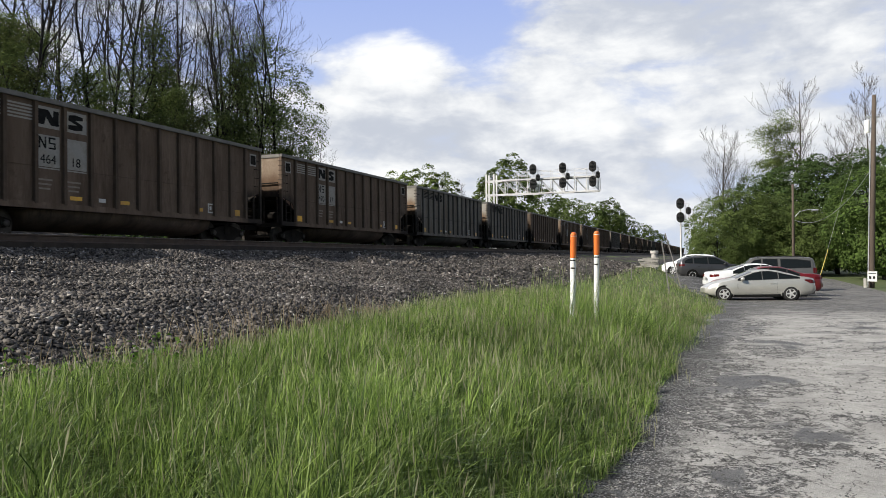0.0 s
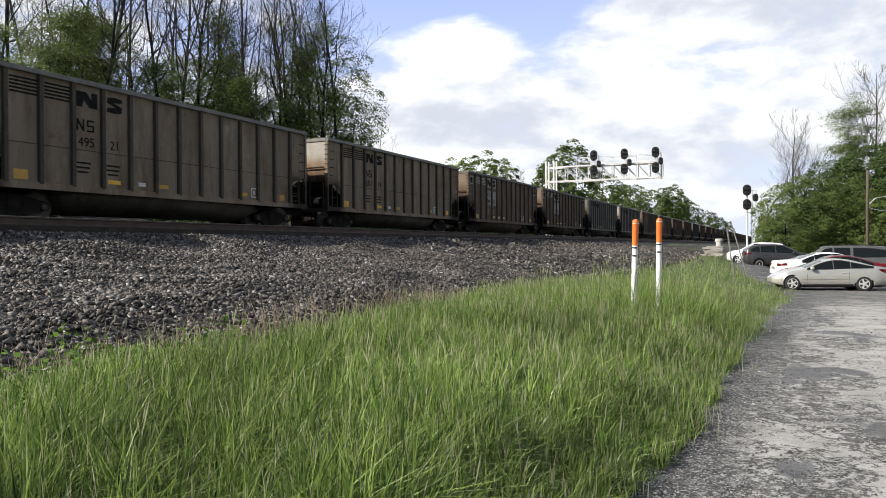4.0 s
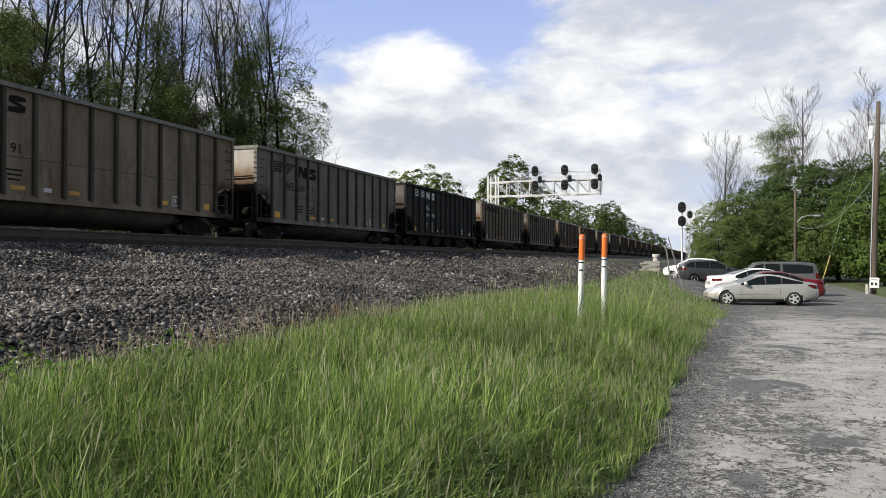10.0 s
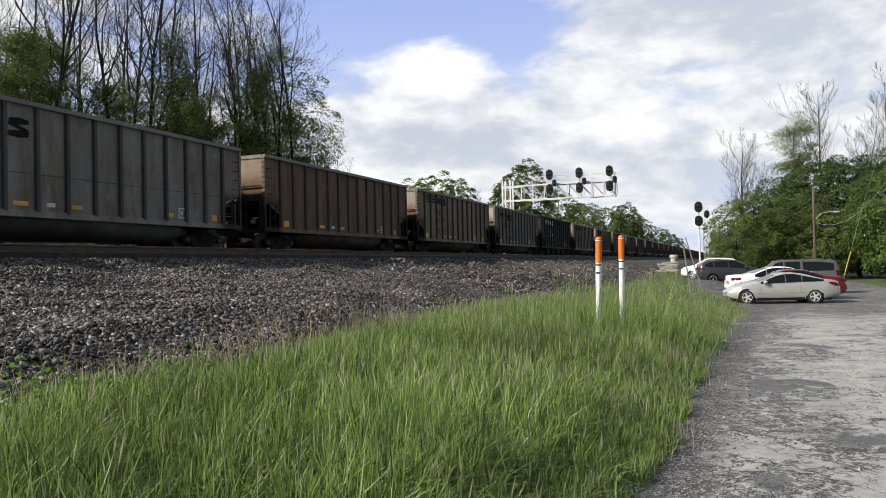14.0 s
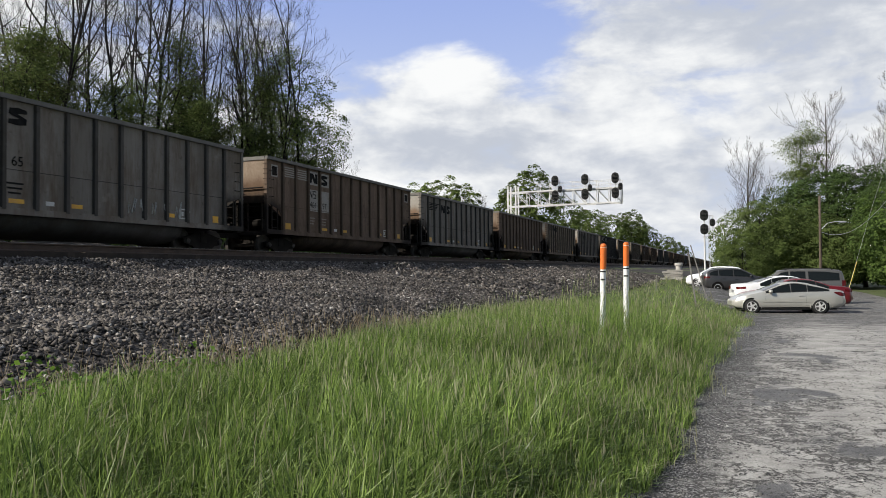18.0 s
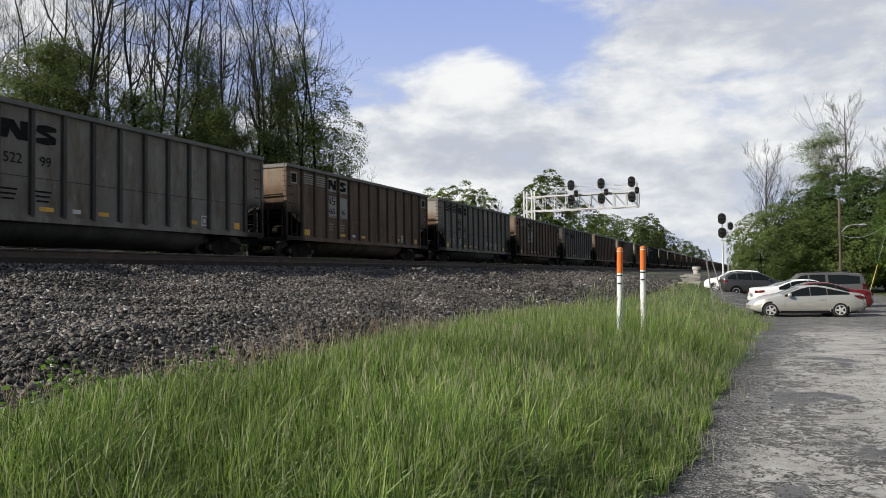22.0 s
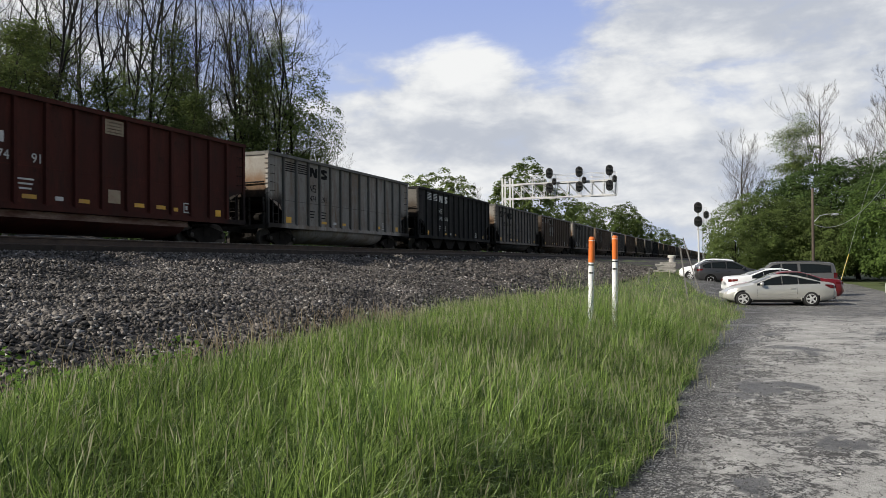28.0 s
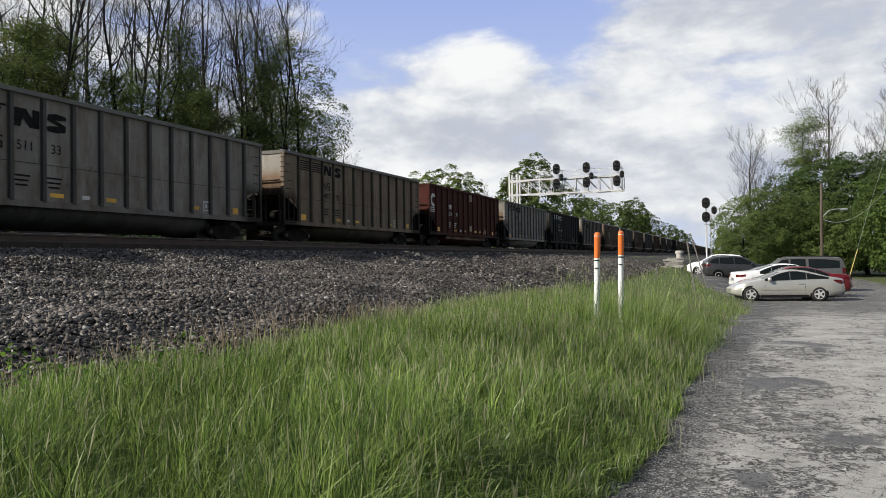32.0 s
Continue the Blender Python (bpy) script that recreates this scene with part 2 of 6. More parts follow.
# ---- materials ----
def surface(name, dark, light, rough=0.7, scale=6.0, grain=60.0, bump=0.15, metal=0.0, amount=0.5, dirt=None, dirt_scale=1.5, dirt_amount=0.4, each=0.0,
            stretch=(1, 1, 1), spec=0.4, depth=0.02, coat=0.0):
    """Two tones mixed by noise at two scales, a third tone in stains, fine relief; each varies the tone object by object."""
    mt = bpy.data.materials.new(name)
    mt.use_nodes = True
    nt = mt.node_tree
    bs = nt.nodes["Principled BSDF"]
    bs.inputs["Roughness"].default_value, bs.inputs["Metallic"].default_value = rough, metal
    bs.inputs["Specular IOR Level"].default_value = spec
    bs.inputs["Coat Weight"].default_value = coat
    tc = nt.nodes.new("ShaderNodeTexCoord")
    mp = nt.nodes.new("ShaderNodeMapping")
    mp.inputs["Scale"].default_value = stretch
    nt.links.new(tc.outputs["Object"], mp.inputs[0])

    def tex(s, detail, r=0.6):
        n = nt.nodes.new("ShaderNodeTexNoise")
        n.inputs["Scale"].default_value, n.inputs["Detail"].default_value, n.inputs["Roughness"].default_value = s, detail, r
        nt.links.new(mp.outputs[0], n.inputs[0])
        return n.outputs["Fac"]

    def ramp(src, lo, hi):
        r = nt.nodes.new("ShaderNodeMapRange")
        r.inputs[1].default_value, r.inputs[2].default_value = lo, hi
        nt.links.new(src, r.inputs[0])
        return r.outputs[0]

    def mix(fac, a, b):
        m = nt.nodes.new("ShaderNodeMix")
        m.data_type = "RGBA"
        for k, v in ((6, a), (7, b)):
            if isinstance(v, tuple):
                m.inputs[k].default_value = (*v, 1)
            else:
                nt.links.new(v, m.inputs[k])
        if isinstance(fac, float):
            m.inputs[0].default_value = fac
        else:
            nt.links.new(fac, m.inputs[0])
        return m.outputs[2]

    def times(a, k):
        m = nt.nodes.new("ShaderNodeMath")
        m.operation = "MULTIPLY"
        nt.links.new(a, m.inputs[0])
        m.inputs[1].default_value = k
        return m.outputs[0]

    big, fine = tex(scale, 5), tex(grain, 3)
    col = mix(ramp(big, 0.3, 0.7), dark, light)
    col = mix(times(ramp(fine, 0.35, 0.65), amount), col, dark)
    if dirt:
        col = mix(times(ramp(tex(dirt_scale, 6, 0.7), 0.48, 0.68), dirt_amount), col, dirt)
    if each:
        oi = nt.nodes.new("ShaderNodeObjectInfo")
        hs = nt.nodes.new("ShaderNodeHueSaturation")
        mr = nt.nodes.new("ShaderNodeMapRange")
        mr.inputs[3].default_value, mr.inputs[4].default_value = 1 - each, 1 + each
        nt.links.new(oi.outputs["Random"], mr.inputs[0])
        nt.links.new(mr.outputs[0], hs.inputs["Value"])
        nt.links.new(col, hs.inputs["Color"])
        col = hs.outputs[0]
    nt.links.new(col, bs.inputs["Base Color"])
    if bump:
        bp = nt.nodes.new("ShaderNodeBump")
        bp.inputs["Strength"].default_value, bp.inputs["Distance"].default_value = bump, depth
        nt.links.new(fine, bp.inputs["Height"])
        nt.links.new(bp.outputs[0], bs.inputs["Normal"])
    return mt


def leafy(name, dark, light, through=0.35, rough=0.5, spec=0.25, tint=None):
    """Leaves and blades: every island its own tone, some light passing through."""
    mt = bpy.data.materials.new(name)
    mt.use_nodes = True
    nt = mt.node_tree
    bs = nt.nodes["Principled BSDF"]
    bs.inputs["Roughness"].default_value, bs.inputs["Specular IOR Level"].default_value = rough, spec
    ge = nt.nodes.new("ShaderNodeNewGeometry")
    rp = nt.nodes.new("ShaderNodeValToRGB")
    rp.color_ramp.elements[0].color, rp.color_ramp.elements[1].color = (*dark, 1), (*light, 1)
    if tint:
        e = rp.color_ramp.elements.new(0.93)
        e.color = (*light, 1)
        rp.color_ramp.elements[2].color = (*tint, 1)
    nt.links.new(ge.outputs["Random Per Island"], rp.inputs[0])
    tc = nt.nodes.new("ShaderNodeTexCoord")
    no = nt.nodes.new("ShaderNodeTexNoise")
    no.inputs["Scale"].default_value, no.inputs["Detail"].default_value = 0.45, 3
    nt.links.new(tc.outputs["Object"], no.inputs[0])
    mr = nt.nodes.new("ShaderNodeMapRange")
    mr.inputs[1].default_value, mr.inputs[2].default_value, mr.inputs[3].default_value, mr.inputs[4].default_value = 0.3, 0.7, 0.7, 1.25
    nt.links.new(no.outputs["Fac"], mr.inputs[0])
    hs = nt.nodes.new("ShaderNodeHueSaturation")
    nt.links.new(mr.outputs[0], hs.inputs["Value"])
    nt.links.new(rp.outputs[0], hs.inputs["Color"])
    nt.links.new(hs.outputs[0], bs.inputs["Base Color"])
    tr = nt.nodes.new("ShaderNodeBsdfTranslucent")
    nt.links.new(hs.outputs[0], tr.inputs[0])
    mx = nt.nodes.new("ShaderNodeMixShader")
    mx.inputs[0].default_value = through
    nt.links.new(bs.outputs[0], mx.inputs[1])
    nt.links.new(tr.outputs[0], mx.inputs[2])
    nt.links.new(mx.outputs[0], nt.nodes["Material Output"].inputs[0])
    return mt


STEEL_RUST = surface("rusty_rail_steel", (0.035, 0.024, 0.018), (0.085, 0.055, 0.038), 0.75, 3, 60, 0.3, amount=0.4)
RAIL_HEAD = surface("polished_rail_head", (0.25, 0.25, 0.26), (0.4, 0.4, 0.41), 0.35, 4, 30, 0.05, metal=0.9)
TIE_WOOD = surface("creosoted_tie", (0.02, 0.016, 0.013), (0.06, 0.045, 0.035), 0.9, 3, 50, 0.5, each=0.3)
GRAVEL = surface("ballast_bed", (0.022, 0.0195, 0.0175), (0.072, 0.064, 0.057), 0.95, 2.2, 24, 1.0, amount=0.8, depth=0.06)
SOIL = surface("soil_and_turf", (0.045, 0.06, 0.02), (0.09, 0.12, 0.035), 0.95, 0.4, 12, 0.6, dirt=(0.1, 0.08, 0.05), dirt_scale=0.15, depth=0.05)
BLACK_STEEL = surface("grimy_black_steel", (0.008, 0.007, 0.006), (0.02, 0.017, 0.014), 0.9, 3, 40, 0.3, dirt=(0.04, 0.032, 0.025), dirt_amount=0.3, spec=0.15)
WHITE_PAINT = surface("white_paint", (0.72, 0.72, 0.7), (0.82, 0.82, 0.8), 0.5, 5, 40, 0.05, dirt=(0.45, 0.42, 0.36), dirt_amount=0.3)

# ---- the ground, ballast and tracks ----
RAIL_Z, BED_Z = 2.33, 1.96
TRACKS = (-15.31, -19.61, -23.91)


def lot_edge(y):
    """x of the line between the grass and the car park."""
    return np.interp(y, [-40, 5, 12, 18, 24, 31, 38, 60, 140], [-1.0, -0.72, -0.46, -0.12, 0.3, 0.55, -0.9, -3.2, -4.0])


def ballast_toe(y):
    """x of the foot of the ballast slope."""
    return np.interp(y, [-40, 5, 7.5, 10, 14, 18, 25, 32, 45, 58, 80, 400], [-6.3, -5.6, -5.75, -6.0, -6.35, -6.95, -7.4, -7.3, -6.5, -5.9, -6.5, -12.0])


def ground_z(x, y):
    x, y = np.asarray(x, dtype=float), np.asarray(y, dtype=float)
    e, t = lot_edge(y), ballast_toe(y)
    lot = -(0.17 * smooth01(21, 33, y) + 0.15 * smooth01(36, 44, y)) * smooth01(-1.6, 1.2, x) + 0.25 * smooth01(40, 55, y) * smooth01(1, -2, x)
    verge = lot + 0.42 * np.clip((e - 0.5 - x) / (e - 0.5 - t), 0, 1) ** 0.6
    verge = verge + 0.17 * np.exp(-((x + 2.2) ** 2 / 1.2 + (y - 14.2) ** 2 / 3.5)) + 0.4 * np.exp(-((x + 4.5) ** 2 / 1.5 + (y - 56.8) ** 2 / 4))
    u = np.clip((t - x) / (t + 13.7), 0, 1)
    bank = (0.42 + lot) + (BED_Z - 0.42 - lot) * (u + 0.08 * np.sin(u * 2 * math.pi))
    bank = bank + 0.08 * np.sin(x * 2.3 + 0.8 * np.sin(y * 0.41)) * np.sin(y * 1.15 + 1.7 * np.sin(x * 0.9)) * np.clip(u * 8, 0, 1) * np.clip((1 - u) * 8, 0, 1)
    # the rise past the tracks is added, for a shaded face behind the train
    bed = BED_Z + 1.9 * smooth01(27.2, 32.0, -x) + 0.01 * np.clip(-x - 34, 0, 90)
    far = 0.012 * np.clip(x - 14, 0, 60)
    return np.where(x > e, lot + far, np.where(x > t, verge, np.where(x > -13.7, bank, bed)))


def sheet(name, xs, ys, material, lift=0.0, rough=0.0):
    gx, gy = np.meshgrid(xs, ys)
    gz = ground_z(gx, gy) + lift
    if rough:
        gz = gz + np.array([noise.noise((a * 1.3, b * 1.3, 3.0)) * rough for a, b in zip(gx.ravel(), gy.ravel())]).reshape(gx.shape)
    n, m = gx.shape
    idx = np.arange(n * m).reshape(n, m)
    fs = np.stack([idx[:-1, :-1], idx[:-1, 1:], idx[1:, 1:], idx[1:, :-1]], -1).reshape(-1, 4)
    return new(name, bulk(name, np.stack([gx, gy, gz], -1).reshape(-1, 3), fs, material, True))


def strip(name, left, right, ys, n, material, lift):
    """A ribbon of ground between two lines x = left(y) and x = right(y)."""
    gy = np.repeat(np.asarray(ys)[:, None], n, 1)
    k = np.linspace(0, 1, n)[None, :]
    gx = left(np.asarray(ys))[:, None] * (1 - k) + right(np.asarray(ys))[:, None] * k
    gz = ground_z(gx, gy) + lift
    idx = np.arange(gx.size).reshape(gx.shape)
    fs = np.stack([idx[:-1, :-1], idx[:-1, 1:], idx[1:, 1:], idx[1:, :-1]], -1).reshape(-1, 4)
    return new(name, bulk(name, np.stack([gx, gy, gz], -1).reshape(-1, 3), fs, material, True))


near_y = np.concatenate([np.linspace(-3000, -60, 8), np.linspace(-50, 90, 176), np.linspace(96, 400, 40), np.linspace(450, 4200, 12)])
near_x = np.concatenate([np.linspace(-3500, -160, 8), np.linspace(-150, -34, 30), np.linspace(-33, 20, 133), np.linspace(22, 150, 24), np.linspace(180, 3500, 8)])
tagged(sheet("ground", near_x, near_y, SOIL, -0.03), "green and brown turf reaching to the horizon", "ground", kind="structure")


def asphalt():
    """Worn asphalt: pale crust, dark bared patches, coarse chippings, cracks."""
    mt = bpy.data.materials.new("worn_asphalt")
    mt.use_nodes = True
    nt = mt.node_tree
    bs = nt.nodes["Principled BSDF"]
    tc = nt.nodes.new("ShaderNodeTexCoord")

    def tex(s, detail, rough=0.6, distort=0.0, src=None):
        n = nt.nodes.new("ShaderNodeTexNoise")
        n.inputs["Scale"].default_value, n.inputs["Detail"].default_value = s, detail
        n.inputs["Roughness"].default_value, n.inputs["Distortion"].default_value = rough, distort
        nt.links.new(src or tc.outputs["Object"], n.inputs[0])
        return n

    def ramp(src, lo, hi, a=0.0, b=1.0):
        n = nt.nodes.new("ShaderNodeMapRange")
        n.interpolation_type = "SMOOTHSTEP"
        n.inputs[1].default_value, n.inputs[2].default_value, n.inputs[3].default_value, n.inputs[4].default_value = lo, hi, a, b
        nt.links.new(src, n.inputs[0])
        return n.outputs[0]

    def mix(fac, a, b, kind="MIX"):
        n = nt.nodes.new("ShaderNodeMix")
        n.data_type, n.blend_type = "RGBA", kind
        nt.links.new(fac, n.inputs[0]) if not isinstance(fac, float) else None
        if isinstance(fac, float):
            n.inputs[0].default_value = fac
        for k, v in ((6, a), (7, b)):
            if isinstance(v, tuple):
                n.inputs[k].default_value = (*v, 1)
            else:
                nt.links.new(v, n.inputs[k])
        return n.outputs[2]

    def calc(op, p, q):
        n = nt.nodes.new("ShaderNodeMath")
        n.operation = op
        for k, v in enumerate((p, q)):
            if isinstance(v, float):
                n.inputs[k].default_value = v
            else:
                nt.links.new(v, n.inputs[k])
        return n.outputs[0]

    def cells(scale, feature="F1", src=None):
        n = nt.nodes.new("ShaderNodeTexVoronoi")
        n.feature = feature
        n.inputs["Scale"].default_value = scale
        nt.links.new(src or tc.outputs["Object"], n.inputs["Vector"])
        return n

    def grey(v):
        n = nt.nodes.new("ShaderNodeCombineColor")
        for k in range(3):
            nt.links.new(v, n.inputs[k])
        return n.outputs[0]

    sx = nt.nodes.new("ShaderNodeSeparateXYZ")
    nt.links.new(tc.outputs["Object"], sx.inputs[0])
    # distance from the grass edge, which runs slightly askew
    off = calc("SUBTRACT", sx.outputs[0], calc("MULTIPLY", sx.outputs[1], 0.058))
    crust = mix(ramp(tex(1.6, 8, 0.7, 0.4).outputs["Fac"], 0.32, 0.68), (0.25, 0.245, 0.231), (0.385, 0.377, 0.356))
    chips = cells(75)
    crust = mix(0.35, crust, grey(ramp(chips.outputs["Color"], 0.1, 0.9, 0.55, 1.3)), "MULTIPLY")
    # bared coarse aggregate, most of it along the grass
    stone = mix(ramp(chips.outputs["Color"], 0.45, 0.85), (0.032, 0.032, 0.033), (0.29, 0.288, 0.28))
    tar = mix(ramp(tex(28, 4, 0.7).outputs["Fac"], 0.4, 0.62), (0.06, 0.059, 0.057), (0.135, 0.131, 0.126))
    bare = mix(ramp(tex(1.3, 5, 0.6).outputs["Fac"], 0.44, 0.56), tar, stone)
    wear = calc("ADD", tex(0.8, 7, 0.6, 0.7).outputs["Fac"], calc("MULTIPLY", tex(3.4, 6, 0.65, 0.6).outputs["Fac"], 0.32))
    wear = calc("ADD", wear, ramp(off, -0.9, 1.1, 0.105, -0.03))
    # more of the dark patches from y = 20 to 28
    wear = calc("ADD", wear, ramp(sx.outputs[1], 20.0, 28.0, 0.0, 0.12))
    wear = calc("ADD", wear, ramp(sx.outputs[1], 5.0, 13.0, 0.06, 0.0))
    bared = ramp(wear, 0.70, 0.735)
    flakes = ramp(tex(6.5, 8, 0.78, 0.9).outputs["Fac"], 0.49, 0.525)
    col = mix(bared, crust, mix(flakes, bare, crust))
    shoulder = ramp(calc("ADD", off, calc("MULTIPLY", tex(2.0, 5, 0.7).outputs["Fac"], 1.1)), -0.3, 0.15, 1.0, 0.0)
    col = mix(shoulder, col, stone)
    damp = ramp(tex(0.75, 8, 0.62, 0.7).outputs["Fac"], 0.57, 0.595)
    col = mix(damp, col, mix(0.6, tar, (0.095, 0.093, 0.09)))
    wv = nt.nodes.new("ShaderNodeVectorMath")
    wv.operation = "ADD"
    nt.links.new(tc.outputs["Object"], wv.inputs[0])
    nt.links.new(tex(2.6, 5).outputs["Color"], wv.inputs[1])
    big = ramp(cells(0.7, "DISTANCE_TO_EDGE", wv.outputs[0]).outputs["Distance"], 0.003, 0.014, 1.0, 0.0)
    fine = ramp(cells(3.2, "DISTANCE_TO_EDGE", wv.outputs[0]).outputs["Distance"], 0.01, 0.05, 1.0, 0.0)
    crack = calc("MULTIPLY", big, ramp(tex(0.6, 3).outputs["Fac"], 0.42, 0.52))
    craze = calc("MULTIPLY", fine, ramp(wear, 0.63, 0.70))
    # far end, round the parked cars, mixed towards the dark tone
    col = mix(calc("MULTIPLY", ramp(calc("ADD", sx.outputs[1], calc("MULTIPLY", tex(0.5, 6, 0.65).outputs["Fac"], 9.0)), 25.0, 32.0), 0.62), col, tar)
    gap = calc("MAXIMUM", crack, craze)
    col = mix(gap, col, (0.04, 0.039, 0.037))
    nt.links.new(col, bs.inputs["Base Color"])
    nt.links.new(ramp(damp, 0.0, 1.0, 0.9, 0.45), bs.inputs["Roughness"])
    bs.inputs["Specular IOR Level"].default_value = 0.3
    ht = nt.nodes.new("ShaderNodeMath")
    ht.operation = "MULTIPLY_ADD"
    nt.links.new(bared, ht.inputs[0])
    ht.inputs[1].default_value = -0.6
    nt.links.new(chips.outputs["Distance"], ht.inputs[2])
    bp = nt.nodes.new("ShaderNodeBump")
    bp.inputs["Strength"].default_value, bp.inputs["Distance"].default_value = 0.8, 0.01
    nt.links.new(ht.outputs[0], bp.inputs["Height"])
    nt.links.new(bp.outputs[0], bs.inputs["Normal"])
    return mt


ASPHALT = asphalt()
tagged(strip("car_park", lambda y: lot_edge(y) - 0.35, lambda y: np.interp(y, [-40, 20, 40, 52, 66, 75], [16.0, 11.0, 8.2, 8.5, 8.8, 8.0]), np.concatenate([np.linspace(-40, 0, 12), np.linspace(1, 60, 120), np.linspace(62, 75, 8)]), 60, ASPHALT, 0.004),
       "worn pale grey asphalt car park with patches and cracks", "car park", kind="structure")
# Stone beyond the far track is added to keep gaps under the cars dark
tagged(strip("ballast_bank", lambda y: np.full(len(y), -33.0), lambda y: ballast_toe(y) + 0.5, np.concatenate([np.linspace(-60, 0, 20), np.linspace(1, 80, 120), np.linspace(85, 900, 40)]), 60, GRAVEL, 0.0),
       "grey crushed stone ballast sloping up to the tracks", "ballast", kind="structure")


def rail_mesh():
    g = Geo()
    prof = [(-0.076, 0), (0.076, 0), (0.076, 0.014), (0.012, 0.04), (0.012, 0.14), (0.036, 0.152), (0.036, 0.186), (-0.036, 0.186), (-0.036, 0.152), (-0.012, 0.14), (-0.012, 0.04), (-0.076, 0.014)]
    ys = list(np.linspace(-120, 120, 13)) + [200, 350, 600, 900]
    for a, b in zip(ys[:-1], ys[1:]):
        g.extrude(prof, "y", a + 0.004, b - 0.004)
    return g.mesh("rail")


RAIL, HEAD = rail_mesh(), Geo().box(-0.033, 0.033, -120, 900, 0.1865, 0.190).mesh("rail_head")
TIE = Geo().box(-1.30, 1.30, -0.115, 0.115, -0.18, 0.0, 0.015).mesh("tie")
PLATE = Geo().box(-0.19, 0.19, -0.09, 0.09, 0, 0.012).mesh("tie_plate")
for x0 in TRACKS:
    track = tagged(new("railway_track"), "railway track of rusty rails on dark wooden ties", "track", "tracks of the line", kind="structure")
    track.location = (x0, 0, RAIL_Z - 0.19)
    for sx in (-0.755, 0.755):
        r = part("rail", RAIL, STEEL_RUST, track, m=pose(sx, 0, 0))
        part("rail_head", HEAD, RAIL_HEAD, r)
    # Dark block added under the rails in place of the shaded band there
    part("fouled_bed", Geo().box(-1.34, 1.34, -60, 300, -0.24, -0.02), TIE_WOOD, track)
    if x0 == TRACKS[0]:
        for i in range(150):
            part("tie", TIE, TIE_WOOD, track, m=pose(random.uniform(-0.05, 0.05), -8 + i * 0.53, -0.012, 0, 0, random.uniform(-0.8, 0.8)))
            part("tie_plate", PLATE, STEEL_RUST, track, m=pose(0.755, -8 + i * 0.53, -0.01))

# ---- the coal train ----
PITCH, SIDE_X, TOP, SILL = 16.18, 1.60, 4.10, 0.90
BODY = 14.6
RIBS = [1.2 + 1.02 * i for i in range(13)]


def weathered(name, dark, light, grime, dark_ends=False):
    """Painted steel with streaks, rust drifts and bleached spots; the last flag turns it near black low round the car's
    open ends.
    """
    mt = surface(name, dark, light, 0.85, 1.1, 16, 0.12, amount=0.35, dirt=grime, dirt_scale=2.0, dirt_amount=0.75, each=0.15, stretch=(1, 1, 0.16), spec=0.18)
    nt = mt.node_tree
    bs = nt.nodes["Principled BSDF"]
    col = bs.inputs["Base Color"].links[0].from_socket
    tc = nt.nodes.new("ShaderNodeTexCoord")
    oi = nt.nodes.new("ShaderNodeObjectInfo")
    shift = nt.nodes.new("ShaderNodeVectorMath")
    shift.operation = "ADD"
    nt.links.new(tc.outputs["Object"], shift.inputs[0])
    spread = nt.nodes.new("ShaderNodeVectorMath")
    spread.operation = "SCALE"
    spread.inputs[0].default_value = (13.0, 7.0, 3.0)
    nt.links.new(oi.outputs["Random"], spread.inputs["Scale"])
    nt.links.new(spread.outputs[0], shift.inputs[1])
    for size, lo, hi, k, tone in ((0.55, 0.5, 0.68, 0.55, grime), (3.2, 0.60, 0.70, 0.5, tuple(c * 0.5 for c in grime)), (1.3, 0.60, 0.74, 0.4, tuple(min(c * 1.5, 0.5) for c in light))):
        no = nt.nodes.new("ShaderNodeTexNoise")
        no.inputs["Scale"].default_value, no.inputs["Detail"].default_value, no.inputs["Roughness"].default_value = size, 7, 0.68
        nt.links.new(shift.outputs[0], no.inputs[0])
        mr = nt.nodes.new("ShaderNodeMapRange")
        mr.inputs[1].default_value, mr.inputs[2].default_value, mr.inputs[4].default_value = lo, hi, k
        nt.links.new(no.outputs["Fac"], mr.inputs[0])
        mx = nt.nodes.new("ShaderNodeMix")
        mx.data_type = "RGBA"
        mx.inputs[7].default_value = (*tone, 1)
        nt.links.new(mr.outputs[0], mx.inputs[0])
        nt.links.new(col, mx.inputs[6])
        col = mx.outputs[2]
    if dark_ends:
        sp = nt.nodes.new("ShaderNodeSeparateXYZ")
        nt.links.new(tc.outputs["Object"], sp.inputs[0])

        def calc(op, p, q):
            n = nt.nodes.new("ShaderNodeMath")
            n.operation = op
            for w, v in enumerate((p, q)):
                if isinstance(v, float):
                    n.inputs[w].default_value = v
                else:
                    nt.links.new(v, n.inputs[w])
            return n.outputs[0]

        def fall(src, lo, hi):
            n = nt.nodes.new("ShaderNodeMapRange")
            n.interpolation_type = "SMOOTHSTEP"
            n.inputs[1].default_value, n.inputs[2].default_value, n.inputs[3].default_value, n.inputs[4].default_value = lo, hi, 1.0, 0.0
            nt.links.new(src, n.inputs[0])
            return n.outputs[0]

        ragged = calc("MULTIPLY", no.outputs["Fac"], 0.9)
        along = calc("SUBTRACT", BODY / 2, calc("ABSOLUTE", calc("SUBTRACT", sp.outputs[1], BODY / 2), 0.0))
        cover = calc("MULTIPLY", fall(calc("ADD", along, ragged), 1.35, 1.95), fall(calc("ADD", sp.outputs[2], ragged), 2.35, 3.0))
        mx = nt.nodes.new("ShaderNodeMix")
        mx.data_type = "RGBA"
        mx.inputs[7].default_value = (0.013, 0.011, 0.01, 1)
        nt.links.new(calc("MULTIPLY", cover, 0.9), mx.inputs[0])
